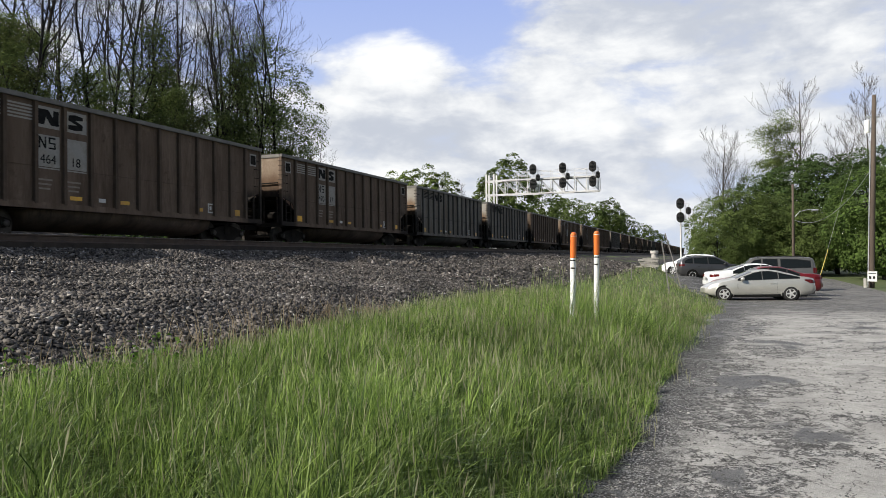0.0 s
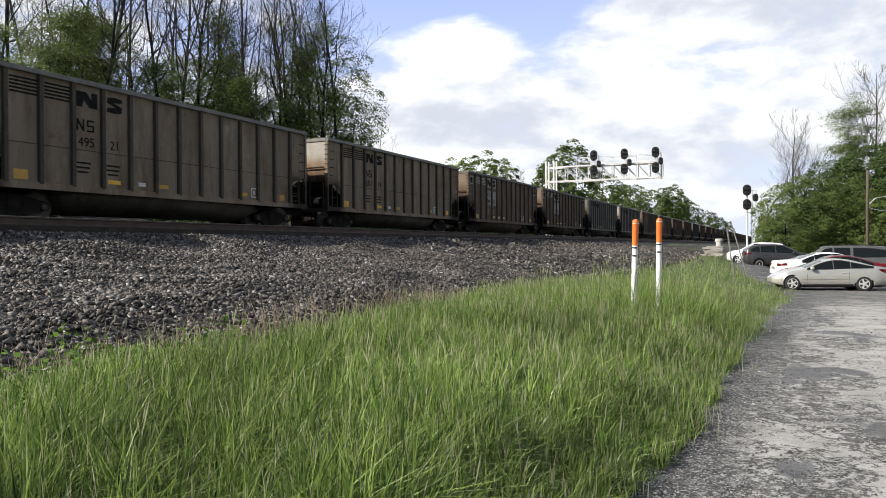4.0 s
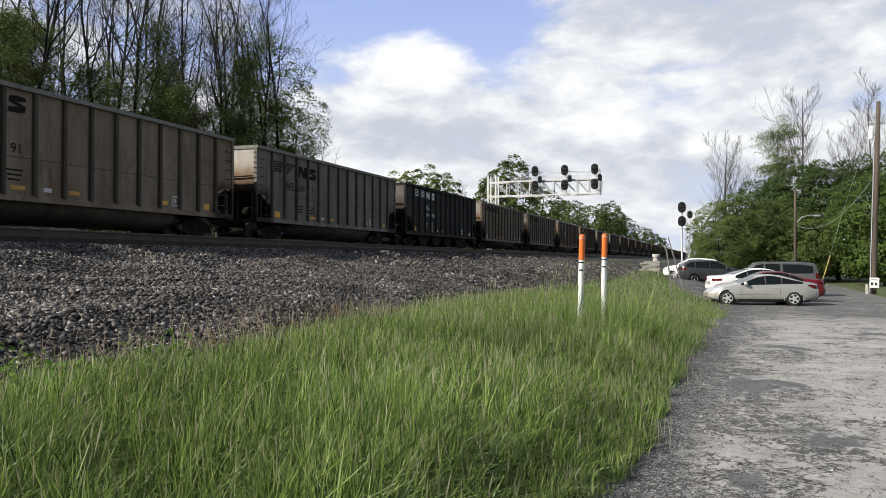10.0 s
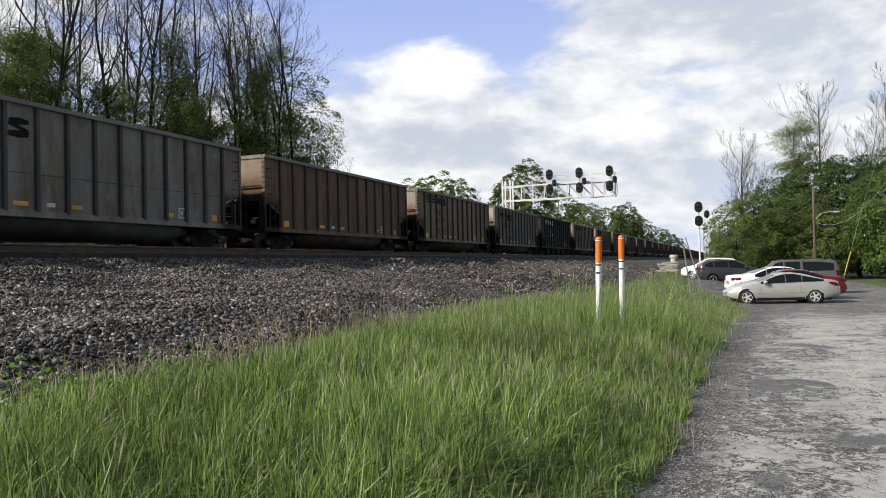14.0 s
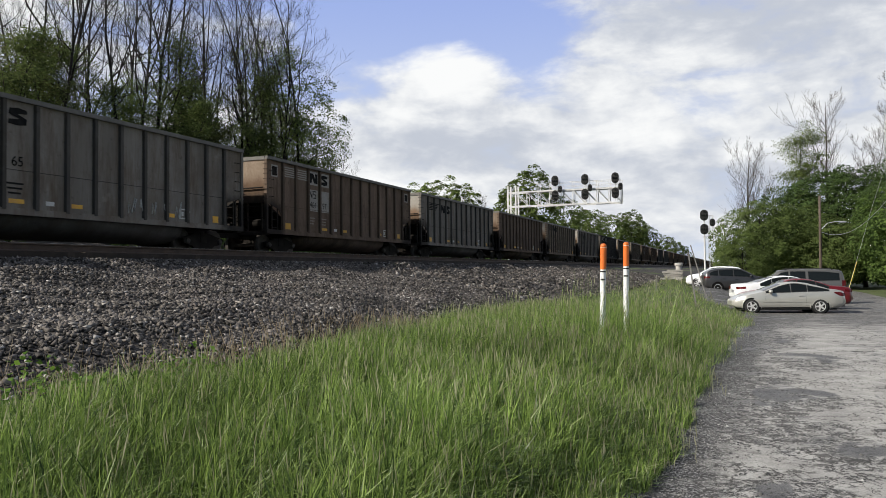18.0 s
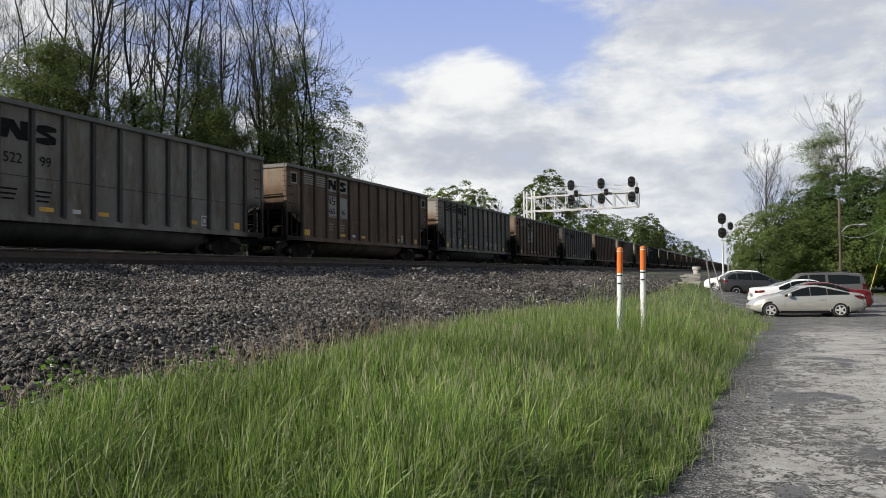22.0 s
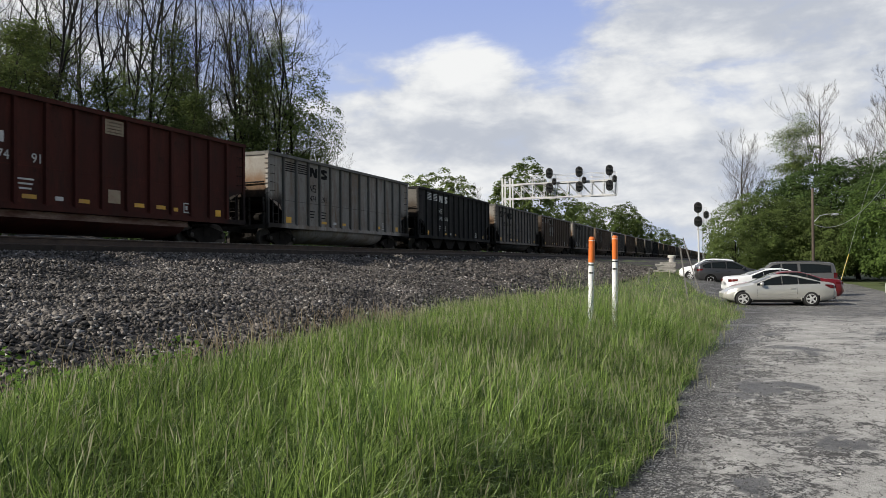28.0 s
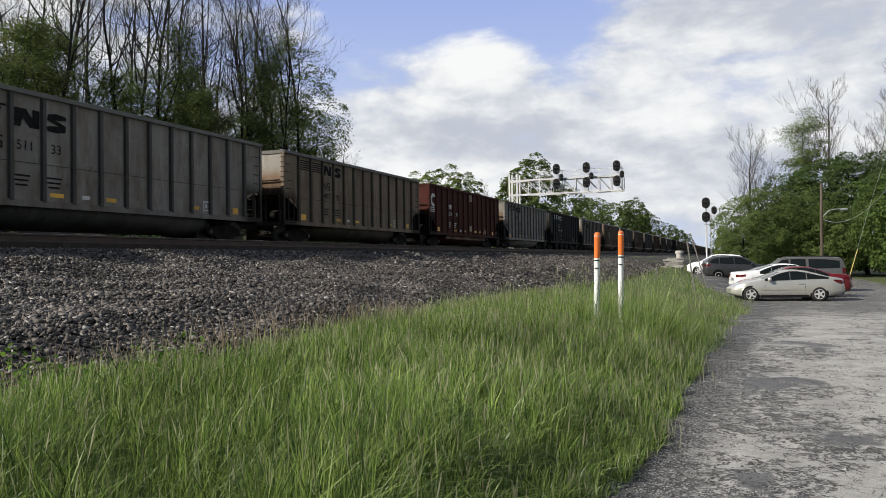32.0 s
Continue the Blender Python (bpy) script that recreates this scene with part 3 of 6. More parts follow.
        nt.links.new(col, mx.inputs[6])
        col = mx.outputs[2]
    nt.links.new(col, bs.inputs["Base Color"])
    return mt


PAINTS = {
    "grey": weathered("weathered_grey_steel", (0.148, 0.133, 0.116), (0.24, 0.22, 0.195), (0.105, 0.075, 0.05), True),
    "pale": weathered("pale_grey_steel", (0.22, 0.205, 0.185), (0.36, 0.34, 0.31), (0.16, 0.105, 0.065), True),
    "tan": weathered("tan_grey_steel", (0.165, 0.128, 0.094), (0.265, 0.212, 0.16), (0.115, 0.072, 0.043), True),
    "brown": weathered("dirty_brown_steel", (0.11, 0.077, 0.056), (0.185, 0.134, 0.1), (0.07, 0.046, 0.032), True),
    "black": weathered("black_painted_steel", (0.012, 0.012, 0.012), (0.026, 0.026, 0.026), (0.05, 0.045, 0.04)),
    "red": weathered("oxide_red_steel", (0.05, 0.015, 0.011), (0.082, 0.023, 0.016), (0.035, 0.017, 0.013), True),
}
# Darker copies of the body paints: the ribs' shadow is put into the colour
RIB_PAINTS = {
    "grey": weathered("shaded_grimy_grey_rib", (0.05, 0.046, 0.042), (0.10, 0.095, 0.088), (0.05, 0.04, 0.03)),
    "pale": weathered("shaded_grimy_pale_rib", (0.09, 0.085, 0.078), (0.17, 0.165, 0.155), (0.09, 0.06, 0.04)),
    "tan": weathered("shaded_grimy_tan_rib", (0.05, 0.042, 0.033), (0.10, 0.086, 0.068), (0.045, 0.033, 0.024)),
    "brown": weathered("shaded_grimy_brown_rib", (0.07, 0.049, 0.036), (0.13, 0.094, 0.07), (0.035, 0.026, 0.02)),
    "black": PAINTS["black"], "red": weathered("shaded_grimy_red_rib", (0.05, 0.013, 0.01), (0.085, 0.022, 0.015), (0.035, 0.016, 0.012)),
}


def graded_end(name, dark, light, rust):
    """An end sheet: faded paint over rust, turning near black towards its lower edge."""
    mt = surface(name, dark, light, 0.85, 1.2, 18, 0.15, dirt=rust, dirt_scale=0.9, dirt_amount=0.7, each=0.2, stretch=(1, 1, 0.5), spec=0.2)
    nt = mt.node_tree
    bs = nt.nodes["Principled BSDF"]
    col = bs.inputs["Base Color"].links[0].from_socket
    tc = nt.nodes.new("ShaderNodeTexCoord")
    sp = nt.nodes.new("ShaderNodeSeparateXYZ")
    nt.links.new(tc.outputs["Object"], sp.inputs[0])
    no = nt.nodes.new("ShaderNodeTexNoise")
    no.inputs["Scale"].default_value, no.inputs["Detail"].default_value, no.inputs["Roughness"].default_value = 1.6, 6, 0.65
    nt.links.new(tc.outputs["Object"], no.inputs[0])
    ad = nt.nodes.new("ShaderNodeMath")
    ad.operation = "MULTIPLY_ADD"
    nt.links.new(no.outputs["Fac"], ad.inputs[0])
    ad.inputs[1].default_value = 1.1
    nt.links.new(sp.outputs[2], ad.inputs[2])
    for lo, hi, tone in ((3.2, 4.1, rust), (2.75, 3.45, (0.016, 0.013, 0.011))):
        mr = nt.nodes.new("ShaderNodeMapRange")
        mr.interpolation_type = "SMOOTHSTEP"
        mr.inputs[1].default_value, mr.inputs[2].default_value, mr.inputs[3].default_value, mr.inputs[4].default_value = lo, hi, 0.92, 0.0
        nt.links.new(ad.outputs[0], mr.inputs[0])
        mx = nt.nodes.new("ShaderNodeMix")
        mx.data_type = "RGBA"
        mx.inputs[7].default_value = (*tone, 1)
        nt.links.new(mr.outputs[0], mx.inputs[0])
        nt.links.new(col, mx.inputs[6])
        col = mx.outputs[2]
    nt.links.new(col, bs.inputs["Base Color"])
    return mt


RUSTY_END = graded_end("rust_streaked_end", (0.27, 0.25, 0.22), (0.38, 0.36, 0.325), (0.17, 0.10, 0.055))
BROWN_END = graded_end("rust_brown_end", (0.17, 0.125, 0.09), (0.27, 0.215, 0.165), (0.10, 0.06, 0.036))
DUSTY_END = graded_end("dusty_grey_end", (0.10, 0.093, 0.083), (0.17, 0.158, 0.142), (0.06, 0.045, 0.033))
CHORD = surface("dusty_top_chord", (0.105, 0.1, 0.089), (0.19, 0.18, 0.163), 0.7, 2, 30, 0.1, each=0.2)
WORN_RED = surface("bare_rust_worn_steel", (0.10, 0.045, 0.032), (0.34, 0.25, 0.2), 0.8, 2.2, 30, 0.1, dirt=(0.07, 0.03, 0.022), dirt_scale=2.5, dirt_amount=0.8, stretch=(1, 0.4, 2), spec=0.2)
CREAM = surface("faded_cream_label", (0.3, 0.23, 0.15), (0.42, 0.34, 0.24), 0.7, 5, 50, 0.03, dirt=(0.2, 0.1, 0.06), dirt_scale=3, dirt_amount=0.6)
YELLOW = surface("yellow_reflector", (0.55, 0.28, 0.02), (0.75, 0.42, 0.04), 0.4, 8, 60, 0.02, dirt=(0.2, 0.13, 0.06), dirt_scale=3, each=0.3)
DECAL_WHITE = surface("white_decal", (0.5, 0.5, 0.48), (0.66, 0.65, 0.62), 0.6, 6, 50, 0.02, dirt=(0.25, 0.22, 0.19), dirt_scale=2)
DECAL_BLACK = surface("black_decal", (0.01, 0.01, 0.01), (0.022, 0.022, 0.022), 0.9, 6, 50, 0.02, spec=0.08)
WHEEL_STEEL = surface("worn_wheel_steel", (0.03, 0.026, 0.022), (0.08, 0.07, 0.06), 0.6, 4, 40, 0.1, metal=0.4)
PANEL = surface("grimy_white_panel", (0.24, 0.225, 0.205), (0.38, 0.36, 0.33), 0.75, 3, 40, 0.03, dirt=(0.15, 0.12, 0.09), dirt_scale=2, dirt_amount=0.5)
FADED = surface("faded_stencil_paint", (0.19, 0.16, 0.13), (0.27, 0.23, 0.19), 0.8, 6, 50, 0.02)
SHARED = {}


def shared(key, build, smooth=False):
    if key not in SHARED:
        SHARED[key] = build().mesh(key[0], smooth)
    return SHARED[key]


def lettering(text, size, material):
    """Painted characters as a thin plate of their own shape, standing in the plane x = 0 and read from +x."""
    key = ("lettering", text, size, material.name)
    if key not in SHARED:
        c = bpy.data.curves.new("lettering", "FONT")
        c.body, c.size, c.extrude, c.align_x = text, size, 0.002, "CENTER"
        ob = bpy.data.objects.new("lettering", c)
        scene.collection.objects.link(ob)
        bpy.context.view_layer.update()
        me = bpy.data.meshes.new_from_object(ob.evaluated_get(bpy.context.evaluated_depsgraph_get()))
        bpy.data.objects.remove(ob)
        me.transform(Matrix(((0, 0, 1, 0), (1, 0, 0, 0), (0, 1, 0, 0), (0, 0, 0, 1))))
        me.materials.clear()
        me.materials.append(material)
        SHARED[key] = me
    return SHARED[key]


def side_sheet():
    """The long side with its lower corners cut away over the ends."""
    ring = [(0.03, TOP - 0.12), (0.03, 2.20), (0.95, 1.95), (1.2, 1.6), (1.2, SILL + 0.1), (BODY - 1.2, SILL + 0.1), (BODY - 1.2, 1.6), (BODY - 0.95, 1.95), (BODY - 0.03, 2.20), (BODY - 0.03, TOP - 0.12)]
    return Geo().extrude(ring, "x", -0.012, 0.012)


def rivet_seam():
    """The riveted joint of the upper and lower side sheets."""
    return Geo().box(0.012, 0.02, 1.2, BODY - 1.2, 2.10, 2.122)


def rib_mesh():
    prof = [(-0.085, 0.0), (-0.055, 0.10), (0.055, 0.10), (0.085, 0.0)]
    g = Geo()
    n = len(prof)
    vs = [(d, y, z) for z in (SILL + 0.14, TOP - 0.14) for y, d in prof]
    return g.add(vs, [(0, 1, 2, 3), (7, 6, 5, 4)] + [(i, n + i, n + (i + 1) % n, (i + 1) % n) for i in range(n)])


def chord_mesh():
    g = Geo()
    for sx in (-1, 1):
        g.box(min(sx * 1.46, sx * 1.62), max(sx * 1.46, sx * 1.62), 0, BODY, TOP - 0.13, TOP, 0.02)
    g.box(-1.45, 1.45, 0.0, 0.16, TOP - 0.15, TOP - 0.003).box(-1.45, 1.45, BODY - 0.16, BODY, TOP - 0.15, TOP - 0.003)
    return g


def tub_mesh():
    """The long round belly between the trucks."""
    ring = [(1.36 * math.cos(a) if abs(math.cos(a)) < 0.98 else 1.38 * math.copysign(1, math.cos(a)), 0.92 - 0.62 * abs(math.sin(a)) ** 0.75) for a in [math.pi * k / 14 for k in range(15)]]
    return Geo().extrude(ring, "y", 3.25, 11.35)


def hopper_mesh(y0):
    ring = [(y0 - 1.25, 1.0), (y0 + 1.25, 1.0), (y0 + 0.45, 0.28), (y0 - 0.45, 0.28)]
    return Geo().extrude(ring, "x", -1.35, 1.35)


def ladder_mesh():
    g = Geo()
    for y in (0.0, 0.42):
        g.box(-0.02, 0.02, y - 0.025, y + 0.025, 0, 1.25)
    for k in range(4):
        g.tube([(0, 0, 0.12 + k * 0.33), (0, 0.42, 0.12 + k * 0.33)], 0.014, 5)
    return g


def sideframe_mesh():
    ring = [(-1.05, 0.36), (-0.62, 0.30), (-0.4, 0.16), (0.4, 0.16), (0.62, 0.30), (1.05, 0.36), (1.12, 0.56), (0.55, 0.70), (0.3, 0.76), (-0.3, 0.76), (-0.55, 0.70), (-1.12, 0.56)]
    return Geo().extrude(ring, "x", -0.07, 0.07)


def truck(car, y):
    t = part("truck", shared(("bolster",), lambda: Geo().box(-1.1, 1.1, -0.2, 0.2, 0.42, 0.78, 0.03)), BLACK_STEEL, car, "grimy two-axle truck", pose(0, y, 0))
    for sx in (-1.0, 1.0):
        part("side_frame", shared(("side_frame",), sideframe_mesh), BLACK_STEEL, t, m=pose(sx, 0, 0))
        for dy in (-0.9, 0.9):
            part("bearing_cap", shared(("bearing_cap",), lambda: Geo().lathe([(0.1, -0.06), (0.12, 0.0), (0.1, 0.07), (0.05, 0.09)], "x", 12)), WHEEL_STEEL, t, m=pose(sx + math.copysign(0.07, sx), dy, 0.455, 0, 0, 0 if sx > 0 else 180))
    for dy in (-0.9, 0.9):
        part("wheelset", shared(("wheelset",), lambda: Geo().lathe([(0.08, -0.92), (0.08, -0.83), (0.2, -0.82), (0.4, -0.815), (0.455, -0.82), (0.457, -0.72), (0.48, -0.69), (0.48, -0.66), (0.4, -0.67), (0.12, -0.7), (0.08, -0.6), (0.08, 0.6), (0.12, 0.7), (0.4, 0.67), (0.48, 0.66), (0.48, 0.69), (0.457, 0.72), (0.455, 0.82), (0.4, 0.815), (0.2, 0.82), (0.08, 0.83), (0.08, 0.92)], "x", 16), True), WHEEL_STEEL, t, m=pose(0, dy, 0.457))


def reflector(car, y, z, w, h, mat, name="reflector"):
    part(name, shared((name, w, h, mat.name), lambda: Geo().box(0, 0.004, -w / 2, w / 2, -h / 2, h / 2)), mat, car, m=pose(1.515, y, z))


def speed_lines(car, y0, n, w, mat, z0, step, h):
    for k in range(n):
        reflector(car, y0 + w / 2, z0 - k * step, w - 0.0, h, mat, "painted_stripe")


def emblem(car, style, mat, back=None, dy=0.0):
    """The railway's painted mark, kept to plain bars and blocks."""
    if style == "bars":
        for y0 in (1.34, 2.36):
            speed_lines(car, y0 + dy, 5, 0.82, mat, 3.80, 0.095, 0.05)
        if back:
            for y in (3.68, 4.70):
                reflector(car, y, 3.56, 0.86, 0.62, PANEL, "painted_panel")
                reflector(car, y, 2.55, 0.86, 0.98, PANEL, "painted_panel")
        for i, y in enumerate((3.76, 4.70)):
            part("painted_mark", shared(("painted_mark", i, (mat if not back else DECAL_BLACK).name), lambda: block_mark(i)), mat if not back else DECAL_BLACK, car, m=pose(1.521, y + dy, 3.56))
    elif style == "slanted":
        for k in range(5):
            part("painted_stripe", shared(("slant", k, mat.name), lambda: Geo().box(0, 0.004, -0.40 + 0.02 * k, 0.40, -0.03, 0.03)), mat, car, m=pose(1.516, 1.74 - 0.03 * k, 3.58 - 0.1 * k))
            part("painted_stripe", shared(("slant_short", k, mat.name), lambda: Geo().box(0, 0.004, -0.40, 0.40 - 0.14 * k, -0.03, 0.03)), mat, car, m=pose(1.516, 2.72, 3.58 - 0.1 * k))
        for i, y in enumerate((3.78, 4.72)):
            part("painted_mark", shared(("painted_mark_big", i, mat.name), lambda: block_mark(i, 1.15)), mat, car, m=pose(1.521, y, 3.33))
    elif style == "disc":
        part("painted_mark", shared(("painted_disc",), lambda: Geo().add(*ring_plate(0.42, 0.20, 40, 300))), mat, car, m=pose(1.521, 0.75, 3.1))
        for k in range(3):
            reflector(car, 0.62, 2.62 - 0.12 * k, 0.7, 0.05, mat, "painted_stripe")


def ring_plate(r1, r2, a0, a1):
    vs, fs = [], []
    for k in range(25):
        a = radians(a0 + (a1 - a0) * k / 24)
        vs += [(0.003, r1 * math.cos(a), r1 * math.sin(a)), (0.003, r2 * math.cos(a), r2 * math.sin(a))]
        if k:
            n = 2 * k
            fs.append((n - 2, n, n + 1, n - 1))
    return vs, fs


def block_mark(i, s=1.0):
    """Two plain painted blocks with a notch each."""
    g = Geo()
    if i == 0:
        g.extrude([(-0.42 * s, -0.22 * s), (-0.42 * s, 0.22 * s), (-0.05 * s, 0.22 * s), (0.12 * s, 0.0), (0.12 * s, 0.22 * s), (0.32 * s, 0.22 * s), (0.32 * s, -0.22 * s), (0.05 * s, -0.22 * s), (-0.14 * s, 0.0), (-0.2 * s, -0.22 * s)], "x", 0.002, 0.005)
    else:
        g.extrude([(-0.28 * s, -0.22 * s), (-0.28 * s, -0.10 * s), (0.05 * s, -0.06 * s), (-0.28 * s, 0.05 * s), (-0.25 * s, 0.2 * s), (0.0, 0.24 * s), (0.28 * s, 0.2 * s), (0.28 * s, 0.1 * s), (-0.02 * s, 0.07 * s), (0.28 * s, -0.04 * s), (0.26 * s, -0.2 * s), (0.0, -0.24 * s)], "x", 0.002, 0.005)
    return g


def thin_mark(i):
    """The small repeat of the mark, in thin strokes."""
    g = Geo()
    if i == 0:
        return g.extrude([(-0.13, -0.17), (-0.13, 0.17), (-0.08, 0.17), (0.08, -0.07), (0.08, 0.17), (0.13, 0.17), (0.13, -0.17), (0.08, -0.17), (-0.08, 0.07), (-0.08, -0.17)], "x", 0.002, 0.005)
    g.box(0.002, 0.005, -0.12, 0.12, 0.125, 0.17).box(0.002, 0.005, -0.12, 0.12, -0.022, 0.022).box(0.002, 0.005, -0.12, 0.12, -0.17, -0.125)
    return g.box(0.002, 0.005, -0.12, -0.07, 0.022, 0.125).box(0.002, 0.005, 0.07, 0.12, -0.125, -0.022)


def coal_car(paint, style, numbers, hopper=False, scrawl=0):
    """One coal car; its origin lies at its rear end on the rail head, the track's middle, y forward."""
    words = {"grey": "weathered grey", "pale": "pale grey rust-stained", "tan": "tan-grey dusty", "brown": "dirty brown", "black": "black", "red": "oxide red"}[paint]
    car = tagged(new("coal_hopper_car" if hopper else "coal_gondola_car"), f"{words} steel coal {'hopper' if hopper else 'gondola'} car with ribbed sides", "rail car", "cars of the coal train")
    pm = PAINTS[paint]
    ink = DECAL_WHITE if paint in ("black", "red", "brown") else DECAL_BLACK
    for sx in (-1, 1):
        turn = pose(sx * 1.5, 0, 0) if sx > 0 else pose(-1.5, BODY, 0, 0, 0, 180)
        part("side_sheet", shared(("side_sheet", paint), side_sheet), pm, car, m=turn)
        part("side_sill", shared(("side_sill", paint), lambda: Geo().box(-0.12, 0.08, 0, BODY, SILL, SILL + 0.18, 0.01)), pm, car, m=turn)
        for y in [r + (0.15 if hopper else 0.0) for r in RIBS]:
            part("rib", shared(("rib", paint), rib_mesh), RIB_PAINTS[paint], car, m=pose(sx * 1.5, y, 0, 0, 0, 0 if sx > 0 else 180))
        part("rivet_seam", shared(("rivet_seam", paint), rivet_seam), RIB_PAINTS[paint], car, m=turn)
        for y in (0.06, BODY - 0.06):
            part("corner_post", shared(("corner_post", paint), lambda: Geo().box(-0.06, 0.06, -0.06, 0.06, SILL + 0.18, TOP - 0.13)), pm, car, m=pose(sx * 1.5, y, 0))
        for y in (0.5, BODY - 0.92):
            part("ladder", shared(("ladder", paint), ladder_mesh), pm, car, m=pose(sx * 1.46, y, SILL + 0.15))
    for y, s in ((0.0, 1), (BODY, -1)):
        end = {"black": DUSTY_END, "red": pm, "brown": BROWN_END}.get(paint, RUSTY_END)
        part("end_sheet", shared(("end_sheet", end.name), lambda: Geo().box(-1.44, 1.44, -0.01, 0.03, 2.18, TOP - 0.14)), end, car, "" if end is pm else "rust-streaked end sheet", pose(0, y + s * 0.05, 0))
        part("slope_sheet", shared(("slope_sheet",), lambda: Geo().extrude([(0.05, 2.2), (0.12, 2.2), (2.6, 0.95), (2.45, 0.95)], "x", -1.46, 1.46)), BLACK_STEEL, car, m=pose(0, y, 0, 0, 0, 0 if s > 0 else 180))
        part("end_platform", shared(("end_platform", paint), lambda: Geo().box(-1.5, 1.5, 0.0, 0.3, SILL - 0.05, SILL + 0.12, 0.02)), pm, car, m=pose(0, y, 0, 0, 0, 0 if s > 0 else 180))
        part("brake_pipe", shared(("brake_pipe",), lambda: Geo().tube([(-1.4, -0.05, 2.85), (-0.3, -0.05, 2.9), (-0.1, -0.06, 3.02), (0.25, -0.05, 2.78), (1.4, -0.05, 2.8)], 0.03, 6).tube([(-1.4, -0.05, 2.72), (-0.9, -0.06, 2.5), (0.5, -0.05, 2.55), (0.0, -0.05, 2.85)], 0.025, 6)), BLACK_STEEL, car, m=pose(0, y, 0, 0, 0, 0 if s > 0 else 180))
        mark = FADED if end in (RUSTY_END, BROWN_END) else ink
        for k in range(4):
            part("end_stencil", shared(("end_stencil", k, mark.name), lambda: Geo().box(-0.26 + 0.03 * k, 0.24 - 0.04 * k, -0.006, -0.002, 3.64 - 0.11 * k, 3.665 - 0.11 * k + (0.05 if k == 0 else 0))), mark, car, m=pose(0, y, 0, 0, 0, 0 if s > 0 else 180))
        flip = pose(0, y, 0, 0, 0, 0 if s > 0 else 180)
        part("bolster_web", shared(("bolster_web",), lambda: Geo().extrude([(-1.44, 0.9), (1.44, 0.9), (1.44, 1.52), (-1.44, 1.52)], "y", 1.5, 1.54)), BLACK_STEEL, car, m=flip)
        # Plate added to stop daylight showing through under the slope sheet
        part("centre_web", shared(("centre_web",), lambda: Geo().extrude([(0.12, 0.95), (0.12, 2.13), (2.3, 1.02), (2.3, 0.95)], "x", -0.03, 0.03)), BLACK_STEEL, car, m=flip)
        part("brake_reservoir", shared(("brake_reservoir",), lambda: Geo().lathe([(0.05, -0.62), (0.17, -0.58), (0.2, -0.5), (0.2, 0.5), (0.17, 0.58), (0.05, 0.62)], "x", 14, (0.35, 0.72, 1.36)), True), BLACK_STEEL, car, m=flip)
        part("brake_cylinder", shared(("brake_cylinder",), lambda: Geo().lathe([(0.05, 0.0), (0.16, 0.02), (0.16, 0.42), (0.06, 0.46), (0.03, 0.8)], "y", 14, (-0.7, 0.55, 1.3)), True), BLACK_STEEL, car, m=flip)
        part("end_handrail", shared(("end_handrail",), lambda: Geo().tube([(-1.42, -0.02, 1.55), (-0.5, -0.03, 1.58), (0.5, -0.03, 1.58), (1.42, -0.02, 1.55)], 0.018, 6).tube([(-1.42, -0.02, 2.02), (1.42, -0.02, 2.02)], 0.016, 6)), BLACK_STEEL, car, m=flip)
        for x in (-1.1, 0.55, 1.25):
            part("grab_post", shared(("grab_post", paint), lambda: Geo().box(-0.03, 0.03, -0.03, 0.03, SILL + 0.1, 2.25)), pm, car, m=pose(x, y + s * 0.12, 0))
        part("coupler", shared(("coupler",), lambda: Geo().box(-0.14, 0.14, -0.79, 0.4, 0.72, 0.98, 0.04)), BLACK_STEEL, car, m=pose(0, y, 0, 0, 0, 0 if s > 0 else 180))
        if s > 0:
            for k in range(8):
                part("grab_iron", shared(("grab_iron", paint), lambda: Geo().box(-0.1, 0.11, -0.05, 0.0, 0, 0.03)), RIB_PAINTS[paint], car, m=pose(1.5, y + 0.02, 2.3 + 0.21 * k))
    part("top_chord", shared(("top_chord", paint), chord_mesh), pm if paint in ("black", "red") else CHORD, car)
    part("centre_sill", shared(("centre_sill",), lambda: Geo().box(-0.25, 0.25, 0.2, BODY - 0.2, 0.7, 1.02)), BLACK_STEEL, car)
    part("floor", shared(("floor",), lambda: Geo().box(-1.45, 1.45, 2.4, BODY - 2.4, 0.96, 1.0)), BLACK_STEEL, car)
    if hopper:
        for y in (3.6, 6.1, 8.5, 11.0):
            part("hopper_chute", shared(("hopper_chute",), lambda: hopper_mesh(0)), BLACK_STEEL, car, m=pose(0, y, 0))
    else:
        # the belly shares the darkened rib colour
        part("belly_tub", shared(("belly_tub", paint), tub_mesh, True), RIB_PAINTS[paint] if paint != "pale" else pm, car)
        if paint == "red":
            for sx in (1.39,):
                part("worn_band", shared(("worn_band",), lambda: Geo().box(0, 0.006, 3.2, 11.4, 0.68, 0.88)), WORN_RED, car, "bare rust-worn band", pose(sx, 0, 0))
    for y in (1.75, BODY - 1.75):
        truck(car, y)
    rng = random.Random(len(bpy.data.objects))
    for y, w, h in ((1.62, 0.42, 0.26), (4.72, 0.46, 0.12), (6.7, 0.40, 0.12), (10.6, 0.36, 0.13), (12.95, 0.32, 0.24)):
        reflector(car, y + rng.uniform(-0.05, 0.05), 1.27, w, h, YELLOW)
    reflector(car, 5.75, 1.28, 0.28, 0.12, DECAL_WHITE, "placard")
    if paint == "red":
        for z, w, h in ((3.68, 0.78, 0.46), (1.5, 0.5, 0.42)):
            reflector(car, 7.83, z, w, h, CREAM, "placard")
